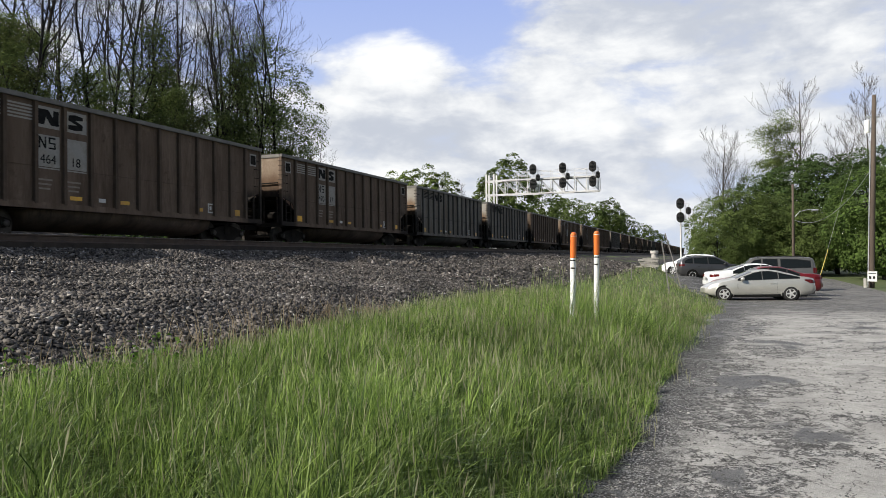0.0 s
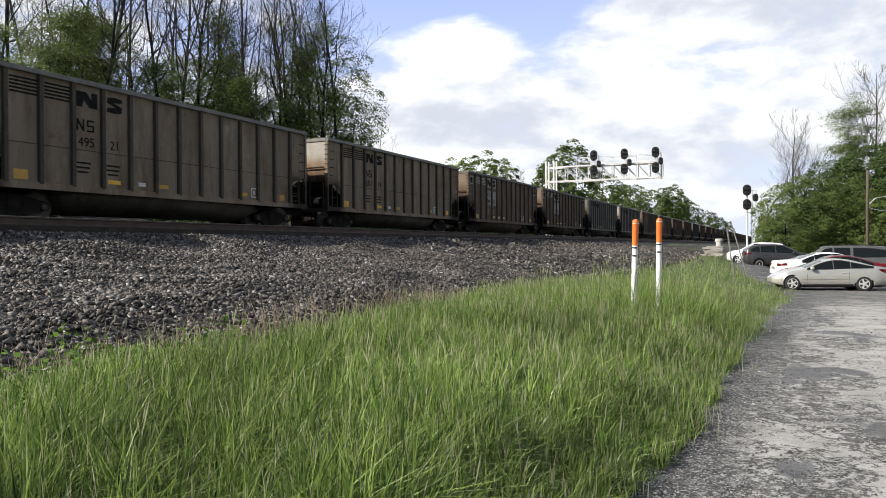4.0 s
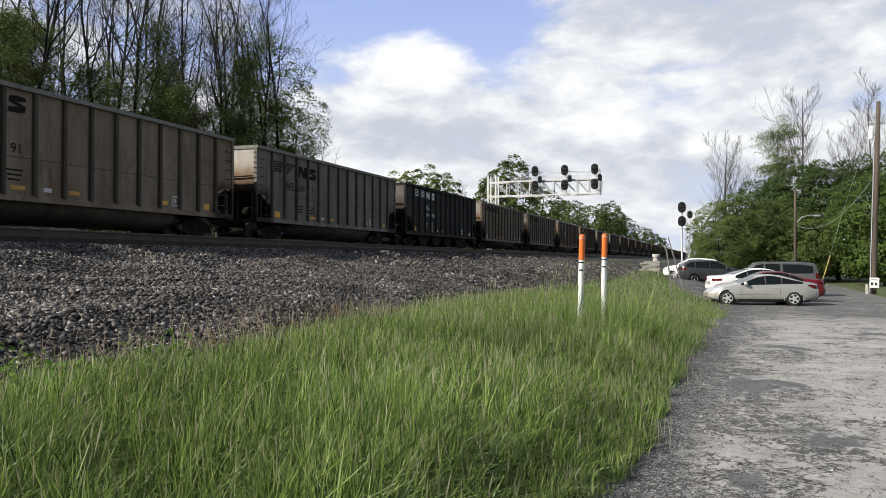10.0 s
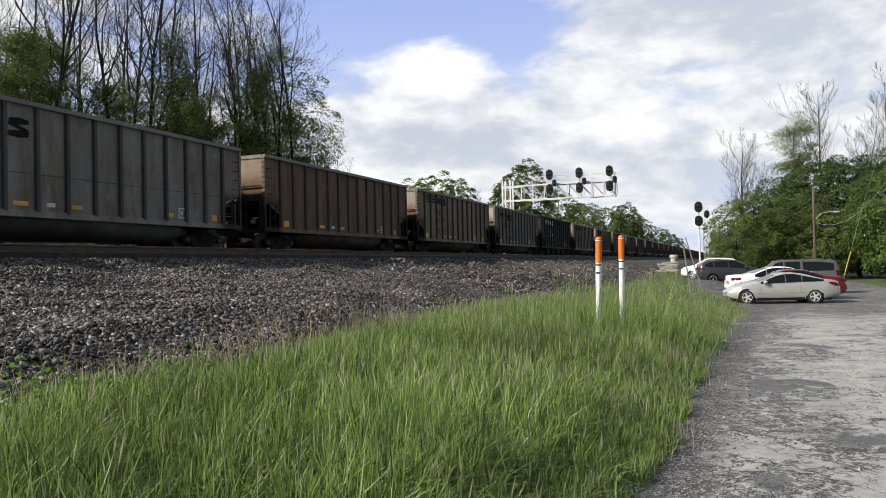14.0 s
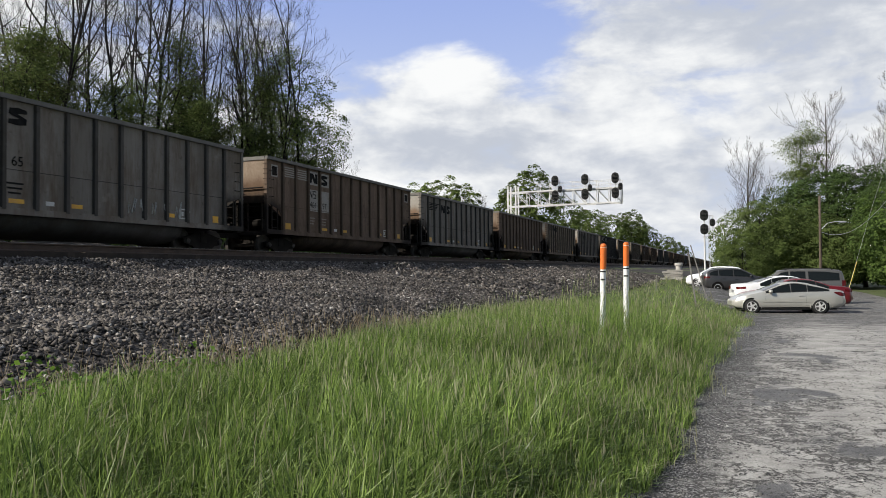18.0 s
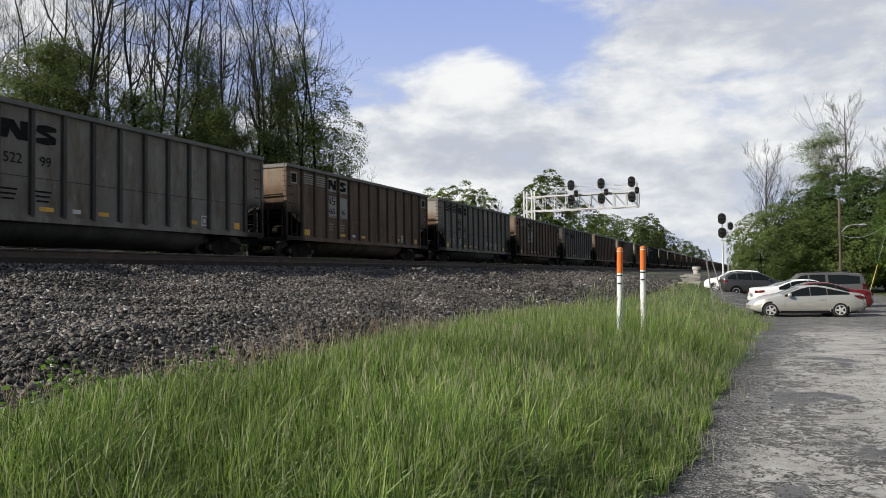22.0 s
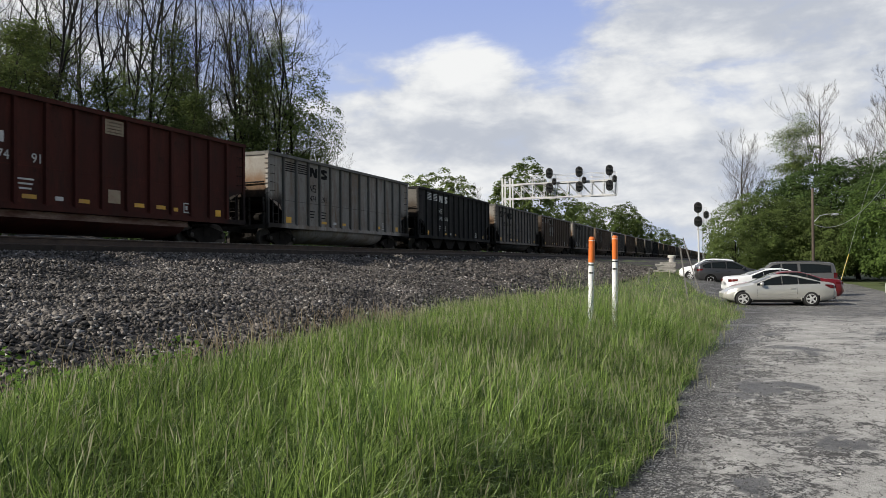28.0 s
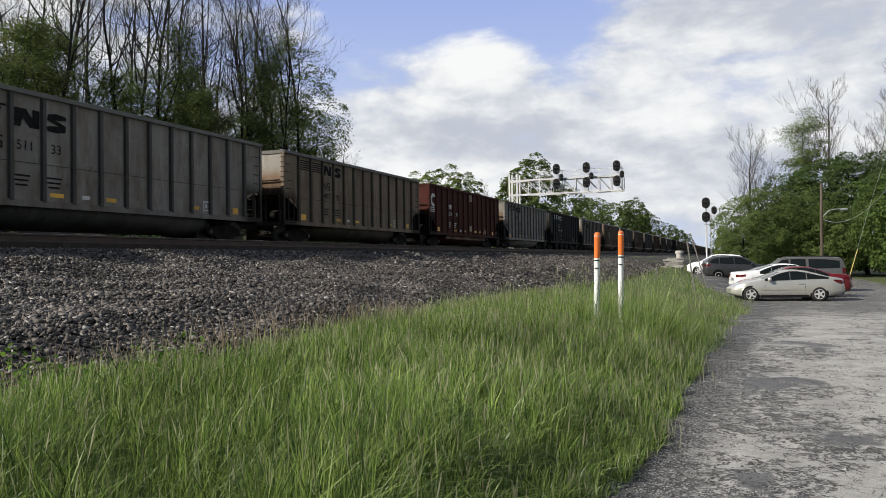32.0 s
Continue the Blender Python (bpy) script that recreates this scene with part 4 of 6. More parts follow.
        for k in range(4):
            reflector(car, 7.83, 3.82 - 0.1 * k, 0.6, 0.03, WORN_RED, "placard_line")
        for y in (8.9, 9.9):
            reflector(car, y, 1.3, 0.44, 0.13, YELLOW)
    for y in (BODY - 0.35, 0.38):
        for k in range(4):
            part("side_grab", shared(("side_grab",), lambda: Geo().tube([(0.0, -0.14, 0), (0.05, -0.13, 0), (0.05, 0.13, 0), (0.0, 0.14, 0)], 0.012, 5)), BLACK_STEEL, car, m=pose(1.512, y, 2.45 + 0.36 * k))
    part("inspection_box", shared(("inspection_box",), lambda: frame_plate(0.34, 0.36)), DECAL_WHITE, car, m=pose(1.516, 11.2, 1.36))
    if style == "bars" and paint == "brown":
        for y in (0.62, BODY - 0.55):
            f = part("emblem_frame", shared(("emblem_frame",), lambda: Geo().box(0, 0.004, -0.23, 0.23, -0.25, 0.25)), PANEL, car, m=pose(1.514, y, 3.55))
            part("emblem_plate", shared(("emblem_plate",), lambda: Geo().box(0.004, 0.008, -0.18, 0.18, -0.19, 0.19)), BLACK_STEEL, f)
    if style:
        emblem(car, style, PANEL if paint == "brown" else ink, DECAL_WHITE if paint == "brown" else None, 0.18 if hopper else 0.0)
    if numbers:
        a, b = numbers
        back = paint == "brown"
        nm = DECAL_BLACK if (back or ink is DECAL_BLACK) else DECAL_WHITE
        z = 2.22 if style != "slanted" else 2.45
        ya, yb = (3.70, 4.70) if style != "disc" else (3.7, 5.0)
        if hopper:
            ya, yb, z = ya + 0.2, yb + 0.22, z - 0.08
        part("car_number", lettering(a, 0.38, nm), nm, car, m=pose(1.524, ya, z))
        part("car_number", lettering(b, 0.38, nm), nm, car, m=pose(1.524, yb, z))
        if style == "disc":
            for dy in (-0.16, 0.16):
                part("small_mark", shared(("small_block",), lambda: Geo().box(0.0, 0.003, -0.1, 0.1, -0.15, 0.15)), nm, car, m=pose(1.521, ya + dy, z + 0.6))
        my, mz = (ya - 0.95, z + 0.14) if style == "slanted" else (ya, z + 0.6)
        for i, dy in enumerate((-0.2, 0.14) if style != "disc" else ()):
            part("small_mark", shared(("small_mark", i, nm.name), lambda: thin_mark(i)), nm, car, m=pose(1.521, my + dy, mz))
        for dy in (3.6, 4.65):
            part("small_stencil", shared(("tiny_stencil", ink.name, back), lambda: stencil_rows()), FADED if back else ink, car, m=pose(1.516, dy, 1.72))
    for k in range(scrawl):
        y0 = (2.35, 2.75, 3.45, 3.85, 8.9, 9.45, 9.95, 10.5, 11.05, 11.6)[k]
        y, pts = -0.22, []
        for i in range(6):
            pts.append((0.004, y, 0.34 * ((i + k) % 2) + rng.uniform(-0.12, 0.12)))
            y += rng.uniform(0.0, 0.14) if i % 3 else rng.uniform(-0.06, 0.05)
        part("graffiti", Geo().tube(pts, 0.017, 4), DECAL_WHITE, car, "loose white graffiti line", pose(1.516, y0, 1.32))
    return car


def frame_plate(w, h):
    g = Geo()
    t = 0.045
    g.box(0, 0.004, -w / 2, w / 2, -h / 2, -h / 2 + t).box(0, 0.004, -w / 2, w / 2, h / 2 - t, h / 2)
    g.box(0, 0.004, -w / 2, -w / 2 + t, -h / 2 + t, h / 2 - t).box(0, 0.004, w / 2 - t, w / 2, -h / 2 + t, h / 2 - t)
    return g.box(0, 0.003, -w / 5, w / 8, -h / 5, h / 5)


def stencil_rows():
    g = Geo()
    for k in range(3):
        g.box(0, 0.003, -0.28 + 0.03 * k, 0.25 - 0.04 * k, -0.13 * k, -0.13 * k + 0.05)
    return g


# cars from the head of what is seen to the last; index 0 has its rear end at RUN's place
CONSIST = {
    -2: ("grey", "bars", None), -1: ("grey", "bars", None), 0: ("brown", "bars", ("470", "17")), 1: ("brown", "bars", ("464", "18")),
    2: ("tan", "bars", ("501", "34")), 3: ("tan", "bars", ("495", "21")), 4: ("black", "bars", ("149", "095")), 5: ("grey", "slanted", ("530", "3")),
    6: ("tan", "bars", ("516", "91")), 7: ("brown", None, None), 8: ("grey", "slanted", None), 9: ("brown", "bars", ("464", "97")),
    10: ("grey", "bars", ("486", "65")), 11: ("brown", "bars", ("465", "46")), 12: ("grey", "slanted", ("522", "99")), 13: ("black", "bars", ("148", "610")),
    14: ("pale", "bars", ("474", "191")), 15: ("red", "disc", ("50 74", "91")), 16: ("tan", "bars", ("497", "35")), 17: ("grey", "slanted", ("511", "33")),
}
TRAIN = []
for i in range(-28, 20):
    kind = CONSIST.get(i) or (random.Random(i).choice(("brown", "brown", "grey", "tan", "brown")), "bars" if i % 3 else None, None)
    car = coal_car(kind[0], kind[1], kind[2], kind[0] == "black", 10 if i == 10 else 0)
    TRAIN.append((car, -PITCH * i))

# ---- trees ----
BARK = surface("grey_brown_bark", (0.009, 0.008, 0.007), (0.028, 0.024, 0.021), 0.9, 2, 25, 0.5, stretch=(1, 1, 0.25))
PALE_BARK = surface("pale_grey_bark", (0.06, 0.053, 0.046), (0.14, 0.125, 0.108), 0.9, 2, 25, 0.4, stretch=(1, 1, 0.25))
LEAF_SPRING = leafy("spring_leaves", (0.06, 0.086, 0.028), (0.135, 0.172, 0.058), 0.5, 0.65, 0.1)
LEAF_FRESH = leafy("fresh_green_leaves", (0.085, 0.12, 0.034), (0.145, 0.195, 0.058), 0.5, 0.65, 0.1)
LEAF_PALE = leafy("pale_young_leaves", (0.1, 0.135, 0.04), (0.2, 0.255, 0.08), 0.5, 0.65, 0.1)
LEAF_DEEP = leafy("deep_green_leaves", (0.046, 0.078, 0.025), (0.084, 0.126, 0.038), 0.45, 0.65, 0.1)
LEAF_MID = leafy("dull_green_leaves", (0.082, 0.116, 0.035), (0.138, 0.182, 0.055), 0.48, 0.65, 0.1)
LEAF_BRIGHT = leafy("bright_green_leaves", (0.058, 0.098, 0.024), (0.112, 0.168, 0.042), 0.45, 0.65, 0.1)
LEAF_OLIVE = leafy("olive_leaves", (0.06, 0.07, 0.024), (0.125, 0.14, 0.05), 0.45, 0.65, 0.1)


def limbs(rng, height, r0, clear, angle, forks, reach=0.3, rise=0.3, wander=0.1, leaders=0):
    """Centre lines and radii of a crooked trunk, its boughs, branches and twigs; angle: how far the boughs stand off; reach: their length to the height."""
    out, tips = [], []
    last = len(forks)

    def off(d, a, turn):
        u = d.orthogonal().normalized()
        return (d * math.cos(a) + (u * math.cos(turn) + d.cross(u) * math.sin(turn)) * math.sin(a)).normalized()

    def go(p, d, length, r, level):
        n = (10, 6, 4, 2, 2)[level]
        pts, rad = [p.copy()], [r]
        for i in range(n):
            kick = Vector((rng.gauss(0, 1), rng.gauss(0, 1), rng.gauss(0, 0.6))) * wander * (0.55 if level == 0 else 1.5)
            d = (d + kick + Vector((0, 0, (0.12 if level == 0 else rise) / n * 2))).normalized()
            p = p + d * (length / n)
            pts.append(p.copy())
            rad.append(max(r * (1 - (i + 1) / n * 0.85), 0.007))
        out.append((pts, rad, level))
        if level >= last - 1:
            tips.extend(pts[1:])
        if level == last:
            return
        turn = rng.uniform(0, 6.28)
        for k in range(forks[level]):
            f = clear + (1 - clear) * (k + rng.random()) / forks[level] if level == 0 else 0.2 + 0.8 * (k + rng.random()) / forks[level]
            j = min(int(f * n), n - 1)
            base = pts[j].lerp(pts[j + 1], f * n - j)
            turn += 2.4 + rng.uniform(-0.6, 0.6)
            bd = off((pts[j + 1] - pts[j]).normalized(), angle * rng.uniform(0.65, 1.3), turn)
            if level == 0:
                ln = height * reach * rng.uniform(0.6, 1.25) * (1.2 - 0.75 * (f - clear) / (1 - clear))
            else:
                ln = length * rng.uniform(0.28, 0.6) * (1.25 - 0.6 * f)
            go(base, bd, ln, max(rad[j] * rng.uniform(0.4, 0.65), 0.012), level + 1)
        if level == 0:
            for k in range(leaders):
                j = int(n * rng.uniform(0.38, 0.6))
                go(pts[j], off((pts[j + 1] - pts[j]).normalized(), rng.uniform(0.22, 0.4), rng.uniform(0, 6.28)), height * rng.uniform(0.38, 0.5), rad[j] * 0.75, 1)

    go(Vector((0, 0, -0.3)), Vector((rng.uniform(-0.05, 0.05), rng.uniform(-0.05, 0.05), 1)).normalized(), height, r0, 0)
    return out, tips


def limb_mesh(name, lines, material, thick=1.0):
    vs, fs = [], []
    for pts, rad, level in lines:
        n = 8 if level == 0 else 4 if level == 1 else 3
        base = len(vs)
        for i, p in enumerate(pts):
            d = (pts[min(i + 1, len(pts) - 1)] - pts[max(i - 1, 0)]).normalized()
            a = d.orthogonal().normalized()
            c = d.cross(a)
            r = rad[i] * thick
            if level == 0 and i == 0:
                r *= 1.35
            for k in range(n):
                q = p + (a * math.cos(2 * math.pi * k / n) + c * math.sin(2 * math.pi * k / n)) * r
                vs.append((q.x, q.y, q.z))
        for i in range(len(pts) - 1):
            for k in range(n):
                fs.append((base + i * n + k, base + i * n + (k + 1) % n, base + (i + 1) * n + (k + 1) % n, base + (i + 1) * n + k))
    return bulk(name, vs, fs, material, True)


def leaf_mesh(name, centres, size, material, gen, heart=None):
    """One small folded quad a leaf cluster; most face up and away from the crown's heart."""
    c = np.asarray(centres)
    n = len(c)
    face = gen.normal(size=(n, 3)) * 0.5 + np.array([0, 0, 0.5])
    if heart is not None:
        away = c - np.asarray(heart)
        face = face + 1.2 * away / (np.linalg.norm(away, axis=1, keepdims=True) + 0.01)
    face /= np.linalg.norm(face, axis=1, keepdims=True)
    a = np.cross(face, gen.normal(size=(n, 3)))
    a /= np.linalg.norm(a, axis=1, keepdims=True)
    b = np.cross(face, a)
    s = size * gen.uniform(0.55, 1.35, (n, 1))
    w = face * s * 0.22
    vs = np.stack([c - a * s, c - b * s * 0.62 + w, c + a * s, c + b * s * 0.62 + w], 1).reshape(-1, 3)
    return bulk(name, vs, np.arange(4 * n).reshape(-1, 4), material)


def crown_points(gen, n, lobes, centre, radii, lump=0.2, low=0.0):
    """Points of a leafy crown: many small lobes set evenly over a dome, thick on their upper and outer sides, with gaps between."""
    i = np.arange(lobes) + 0.5
    up = 1 - 1.95 * i / lobes
    turn = i * 2.39996 + gen.uniform(-0.5, 0.5, lobes)
    ln = np.stack([np.cos(turn) * np.sqrt(1 - up ** 2), np.sin(turn) * np.sqrt(1 - up ** 2), up], -1)
    lc = ln * np.asarray(radii) * gen.uniform(0.68, 0.95, (lobes, 1)) + np.asarray(centre)
    lr = gen.uniform(0.7, 1.35, lobes) * lump * np.mean(radii)
    k = gen.integers(0, lobes, n)
    d = gen.normal(size=(n, 3)) + ln[k] * 0.9 + np.array([0, 0, 0.35])
    d /= np.linalg.norm(d, axis=1, keepdims=True)
    p = lc[k] + d * lr[k][:, None] * gen.uniform(0.35, 1.0, (n, 1)) ** 0.5 * np.array([1, 1, 0.8])
    p[:, 2] = np.maximum(p[:, 2], low + gen.uniform(0, 0.5, n))
    return p


def tree(name, lines, leaf_pts, size, bark, leaf, label, category, gen, group=""):
    ob = tagged(new(name), label, category, group)
    bare = leaf_pts is None
    part("trunk", limb_mesh("trunk", [q for q in lines if q[2] < 2 or not bare], bark), bark, ob)
    if bare:
        tagged(part("crown", limb_mesh("crown", [q for q in lines if q[2] > 1], bark), bark, ob, "bare crown of fine twigs"), kind="stuff")
    else:
        part("crown", leaf_mesh("crown", leaf_pts, size, leaf, gen, np.mean(leaf_pts, axis=0) - np.array([0, 0, 1.5])), leaf, ob)
    return ob


def near_tips(gen, tips, n, spread, low, high):
    t = np.array([tuple(p) for p in tips])
    t = t[(t[:, 2] > low) & (t[:, 2] < high)]
    return t[gen.integers(0, len(t), n)] + gen.normal(size=(n, 3)) * spread


def stand(ob, x, y, s=1.0, rz=0.0, sz=None):
    ob.location = (x, y, float(ground_z(x, y)) - 0.05)
    ob.rotation_euler = (0, 0, rz)
    ob.scale = (s, s, sz or s)
    return ob


def plant(kinds, spots):
    """Sets the first of each kind down and copies it for the other spots: (kind, x, y, scale, turn)."""
    used = set()
    for k, x, y, s, rz in spots:
        ob = kinds[k]
        if k in used:
            ob = copy_thing(ob, Matrix())
        used.add(k)
        stand(ob, x, y, s, rz)


def sprays(gen, tips, n, per, spread, low, high):
    """Leaves in small flattish sprays round the ends of the twigs."""
    c = near_tips(gen, tips, n, 0.25, low, high)
    d = gen.normal(size=(n, per, 3)) * np.array([spread, spread, spread * 0.38])
    d[:, :, 2] -= 0.12 * np.hypot(d[:, :, 0], d[:, :, 1])
    return (c[:, None] + d).reshape(-1, 3)


def woods():
    gen = np.random.default_rng(5)
    kinds = {}
    for i in range(6):
        rng = random.Random(40 + i)
        lines, tips = limbs(rng, 25 + i, 0.145 + 0.02 * (i % 3), 0.36, 0.9, (17, 6, 4), 0.19, 0.45, 0.16, 1 + i % 2)
        kinds["tall%d" % i] = tree("woodland_tree", lines, sprays(gen, tips, 90, 12, 0.34, 9, 30) if i in (1, 3) else None, 0.06, BARK, LEAF_SPRING, "tall slender woodland tree with dark trunk and bare upper branches", "tree", gen, "trees of the wood behind the train")
    for i in range(4):
        rng = random.Random(60 + i)
        lines, tips = limbs(rng, 13.0 + i, 0.14, 0.18, 1.0, (15, 5, 3), 0.3, 0.2, 0.13)
        kinds["leafy%d" % i] = tree("understorey_tree", lines, sprays(gen, tips, 420, 23, 0.48, 1.5, 17), 0.095, BARK, LEAF_OLIVE if i == 1 else LEAF_SPRING, "young woodland tree in fresh green leaf", "tree", gen, "trees of the wood behind the train")
    rng = random.Random(73)
    lines, tips = limbs(rng, 17.5, 0.2, 0.16, 1.05, (20, 6, 4), 0.36, 0.12, 0.12)
    kinds["round"] = tree("understorey_tree", lines, np.concatenate([sprays(gen, tips, 420, 23, 0.52, 2.0, 19.5), crown_points(gen, 8500, 120, (0, 0, 10.2), (5.0, 5.0, 8.2), 0.17, 1.0)]), 0.105, BARK, LEAF_FRESH, "rounded broadleaf tree in full fresh green leaf", "tree", gen, "trees of the wood behind the train")
    rng = random.Random(9)
    spots = []
    for i in range(34):
        x = -rng.uniform(38, 62)
        y = -x * (0.70 + 0.83 * (i + rng.random()) / 34)
        spots.append(("tall%d" % rng.randrange(6), x, y, rng.uniform(0.85, 1.1), rng.uniform(0, 6.28)))
    for i in range(15):
        x = -rng.uniform(38, 52)
        y = -x * (0.72 + 0.79 * (i + rng.random()) / 15)
        spots.append(("leafy%d" % rng.randrange(4), x, y, rng.uniform(0.74, 1.0) * (-x / 45) ** 0.5, rng.uniform(0, 6.28)))
    for i in range(7):
        x = -rng.uniform(37, 46)
        spots.append(("leafy%d" % (i % 4), x, -x * (0.68 + 0.8 * (i + rng.random()) / 7), rng.uniform(0.7, 0.9), rng.uniform(0, 6.28)))
    spots += [("round", -39.5, 61.6, 1.02, 1.0), ("round", -38.4, 61.8, 0.62, 2.4), ("round", -45, 36, 0.74, 3.1), ("round", -44, 47.5, 0.74, 5.3), ("tall2", -36.6, 66.8, 0.42, 0.3), ("tall0", -37.0, 68.6, 0.36, 0.9), ("leafy2", -40.6, 63.2, 0.62, 0.4), ("tall1", -38, 58.6, 0.95, 3.0), ("tall4", -38.6, 61.4, 0.98, 5.0), ("tall0", -40, 56.0, 1.0, 4.0)]
    plant(kinds, spots)


def broad_trees():
    gen = np.random.default_rng(11)
    kinds = {}

    def broad(key, seed, h, r, leaf, n, size, lobes, words, low=0.3, lump=0.2):
        rng = random.Random(seed)
        lines, tips = limbs(rng, h * 0.86, 0.2, 0.2, 0.9, (10, 5), 0.4, 0.4, 0.1)
        pts = crown_points(gen, n, lobes, (0, 0, h * (0.48 if low < 1 else 0.56)), (r, r, h * (0.5 if low < 1 else 0.42)), lump, low)
        kinds[key] = tree("broadleaf_tree", lines, pts, size, BARK, leaf, words, "tree", gen)

    broad("round", 1, 8.0, 4.4, LEAF_MID, 19000, 0.105, 190, "low rounded broadleaf tree in dense dull green leaf")
    broad("dark", 2, 12.0, 5.2, LEAF_DEEP, 16000, 0.14, 150, "dense dark green broadleaf tree at the wood's edge")
    broad("bright", 3, 9.5, 4.4, LEAF_BRIGHT, 15000, 0.125, 150, "bright green leafy tree hanging down to the grass")
    broad("light", 4, 13.0, 4.6, LEAF_PALE, 5200, 0.19, 42, "pale yellow-green tree beyond the tracks", 4.0)
    broad("far", 5, 17.0, 7.0, LEAF_FRESH, 5600, 0.3, 90, "distant rounded green tree beside the line", 0.5)
    broad("fardark", 6, 18.0, 5.4, LEAF_MID, 5600, 0.3, 90, "distant dark green tree beside the line", 0.5)
    rng = random.Random(31)
    lines, tips = limbs(rng, 19, 0.2, 0.4, 0.75, (13, 6, 3), 0.2, 0.4, 0.14)
    kinds["airy"] = tree("broadleaf_tree", lines, sprays(gen, tips, 170, 75, 0.6, 7, 21), 0.095, PALE_BARK, LEAF_PALE, "tall thin-crowned tree with loose olive leaves", "tree", gen)
    for i in range(3):
        rng = random.Random(80 + i)
        lines, tips = limbs(rng, 17, 0.13, 0.3, 0.75, (17, 8, 6), 0.25, 0.4, 0.075, 1)
        kinds["bare%d" % i] = tree("bare_tree", lines, None, 0, PALE_BARK, None, "leafless grey tree with fine spreading branches", "tree", gen)
    rng = random.Random(92)
    lines, tips = limbs(rng, 14.5, 0.2, 0.22, 0.72, (16, 9, 7), 0.42, 0.35, 0.06, 2)
    kinds["fan"] = tree("bare_tree", lines, None, 0, PALE_BARK, None, "leafless grey tree with a wide fan of branches", "tree", gen)
    d = [
        ("round", 1.9, 75, 1.02, 0.3), ("round", 4.9, 77, 0.98, 2.1), ("round", 0.3, 70.5, 0.58, 4.0), ("round", 7.4, 75, 0.8, 1.4),
        ("dark", 5.4, 88, 0.9, 0.2), ("dark", 8.6, 87, 1.06, 1.7), ("dark", 11.6, 84, 1.04, 3.3), ("dark", 14.6, 79, 1.02, 5.1), ("dark", 18.5, 75, 1.04, 0.9), ("dark", 22.0, 71, 1.08, 2.9),
        ("bright", 12.4, 66, 0.95, 0.5), ("bright", 15.2, 63, 1.03, 2.5), ("bright", 18.6, 62, 1.05, 4.1),
        ("airy", 6.2, 96, 0.93, 2.6), ("bare0", 8.7, 95, 1.3, 2.5), ("fan", 0.9, 93, 1.02, 1.4), ("bare2", 12.9, 96, 1.0, 2.2),
        ("bare1", 15.0, 85, 1.16, 3.9), ("bare0", 11.4, 98, 0.86, 4.4), ("bare2", 15.8, 98, 0.95, 5.6),
        ("light", -54.0, 127, 1.07, 0.2), ("light", -49.5, 126, 1.14, 1.9), ("light", -45.8, 126, 1.04, 3.6), ("bare1", -45.6, 138, 0.72, 4.0),
        ("fardark", -43.2, 151, 0.86, 0.4), ("fardark", -39.6, 150, 1.08, 2.0), ("far", -46.6, 156, 0.64, 3.0), ("fardark", -40.5, 186, 0.90, 1.0),
        ("far", -37.4, 205, 0.85, 0.7), ("fardark", -41, 214, 0.88, 5.2), ("far", -36, 238, 0.91, 2.6), ("fardark", -31.5, 244, 0.95, 3.3), ("far", -28.6, 252, 0.83, 4.4),
        ("far", -33, 262, 0.91, 1.1), ("fardark", -28, 330, 0.77, 0.3), ("far", -25.4, 334, 0.72, 2.2), ("far", -22.6, 340, 0.59, 5.5),
    ]
    for i in range(12):
        d.append((("fardark", "far")[i % 2], -46 - (i * 7) % 23, 78 + 20 * i, 0.44 + 0.04 * (i % 4), i * 1.3))
    plant(kinds, d)


woods()
broad_trees()


# ---- the wood's scrub, as one tangle ----
def scrub():
    gen = np.random.default_rng(3)
    n = 52000
    near = gen.uniform(0, 1, n) < 0.42
    x = np.where(near, -gen.uniform(27.5, 34, n), -gen.uniform(34, 54, n))
    y = gen.uniform(6, 105, n)
    clump = np.array([noise.noise((a * 0.16, b * 0.16, 7.0)) for a, b in zip(x, y)])
    z = ground_z(x, y) + gen.uniform(0, 1, n) ** 1.3 * np.where(near, 0.9 + 0.9 * clump, 4.2 + 3.0 * clump)
    keep = (clump > -0.35) & (near | (y < -x * 1.66))
    ob = new("scrub", leaf_mesh("scrub", np.stack([x, y, z], -1)[keep], 0.17, LEAF_DEEP, gen))
    tagged(ob, "dark green scrub under the trees behind the train", "scrub", kind="stuff")


scrub()


# ---- grass of the verge ----
GRASS = leafy("tall_grass", (0.02, 0.05, 0.011), (0.262, 0.37, 0.085), 0.4, 0.42, 0.4, tint=(0.38, 0.42, 0.22))
SEED = leafy("grass_seed_heads", (0.2, 0.2, 0.11), (0.4, 0.39, 0.25), 0.4)


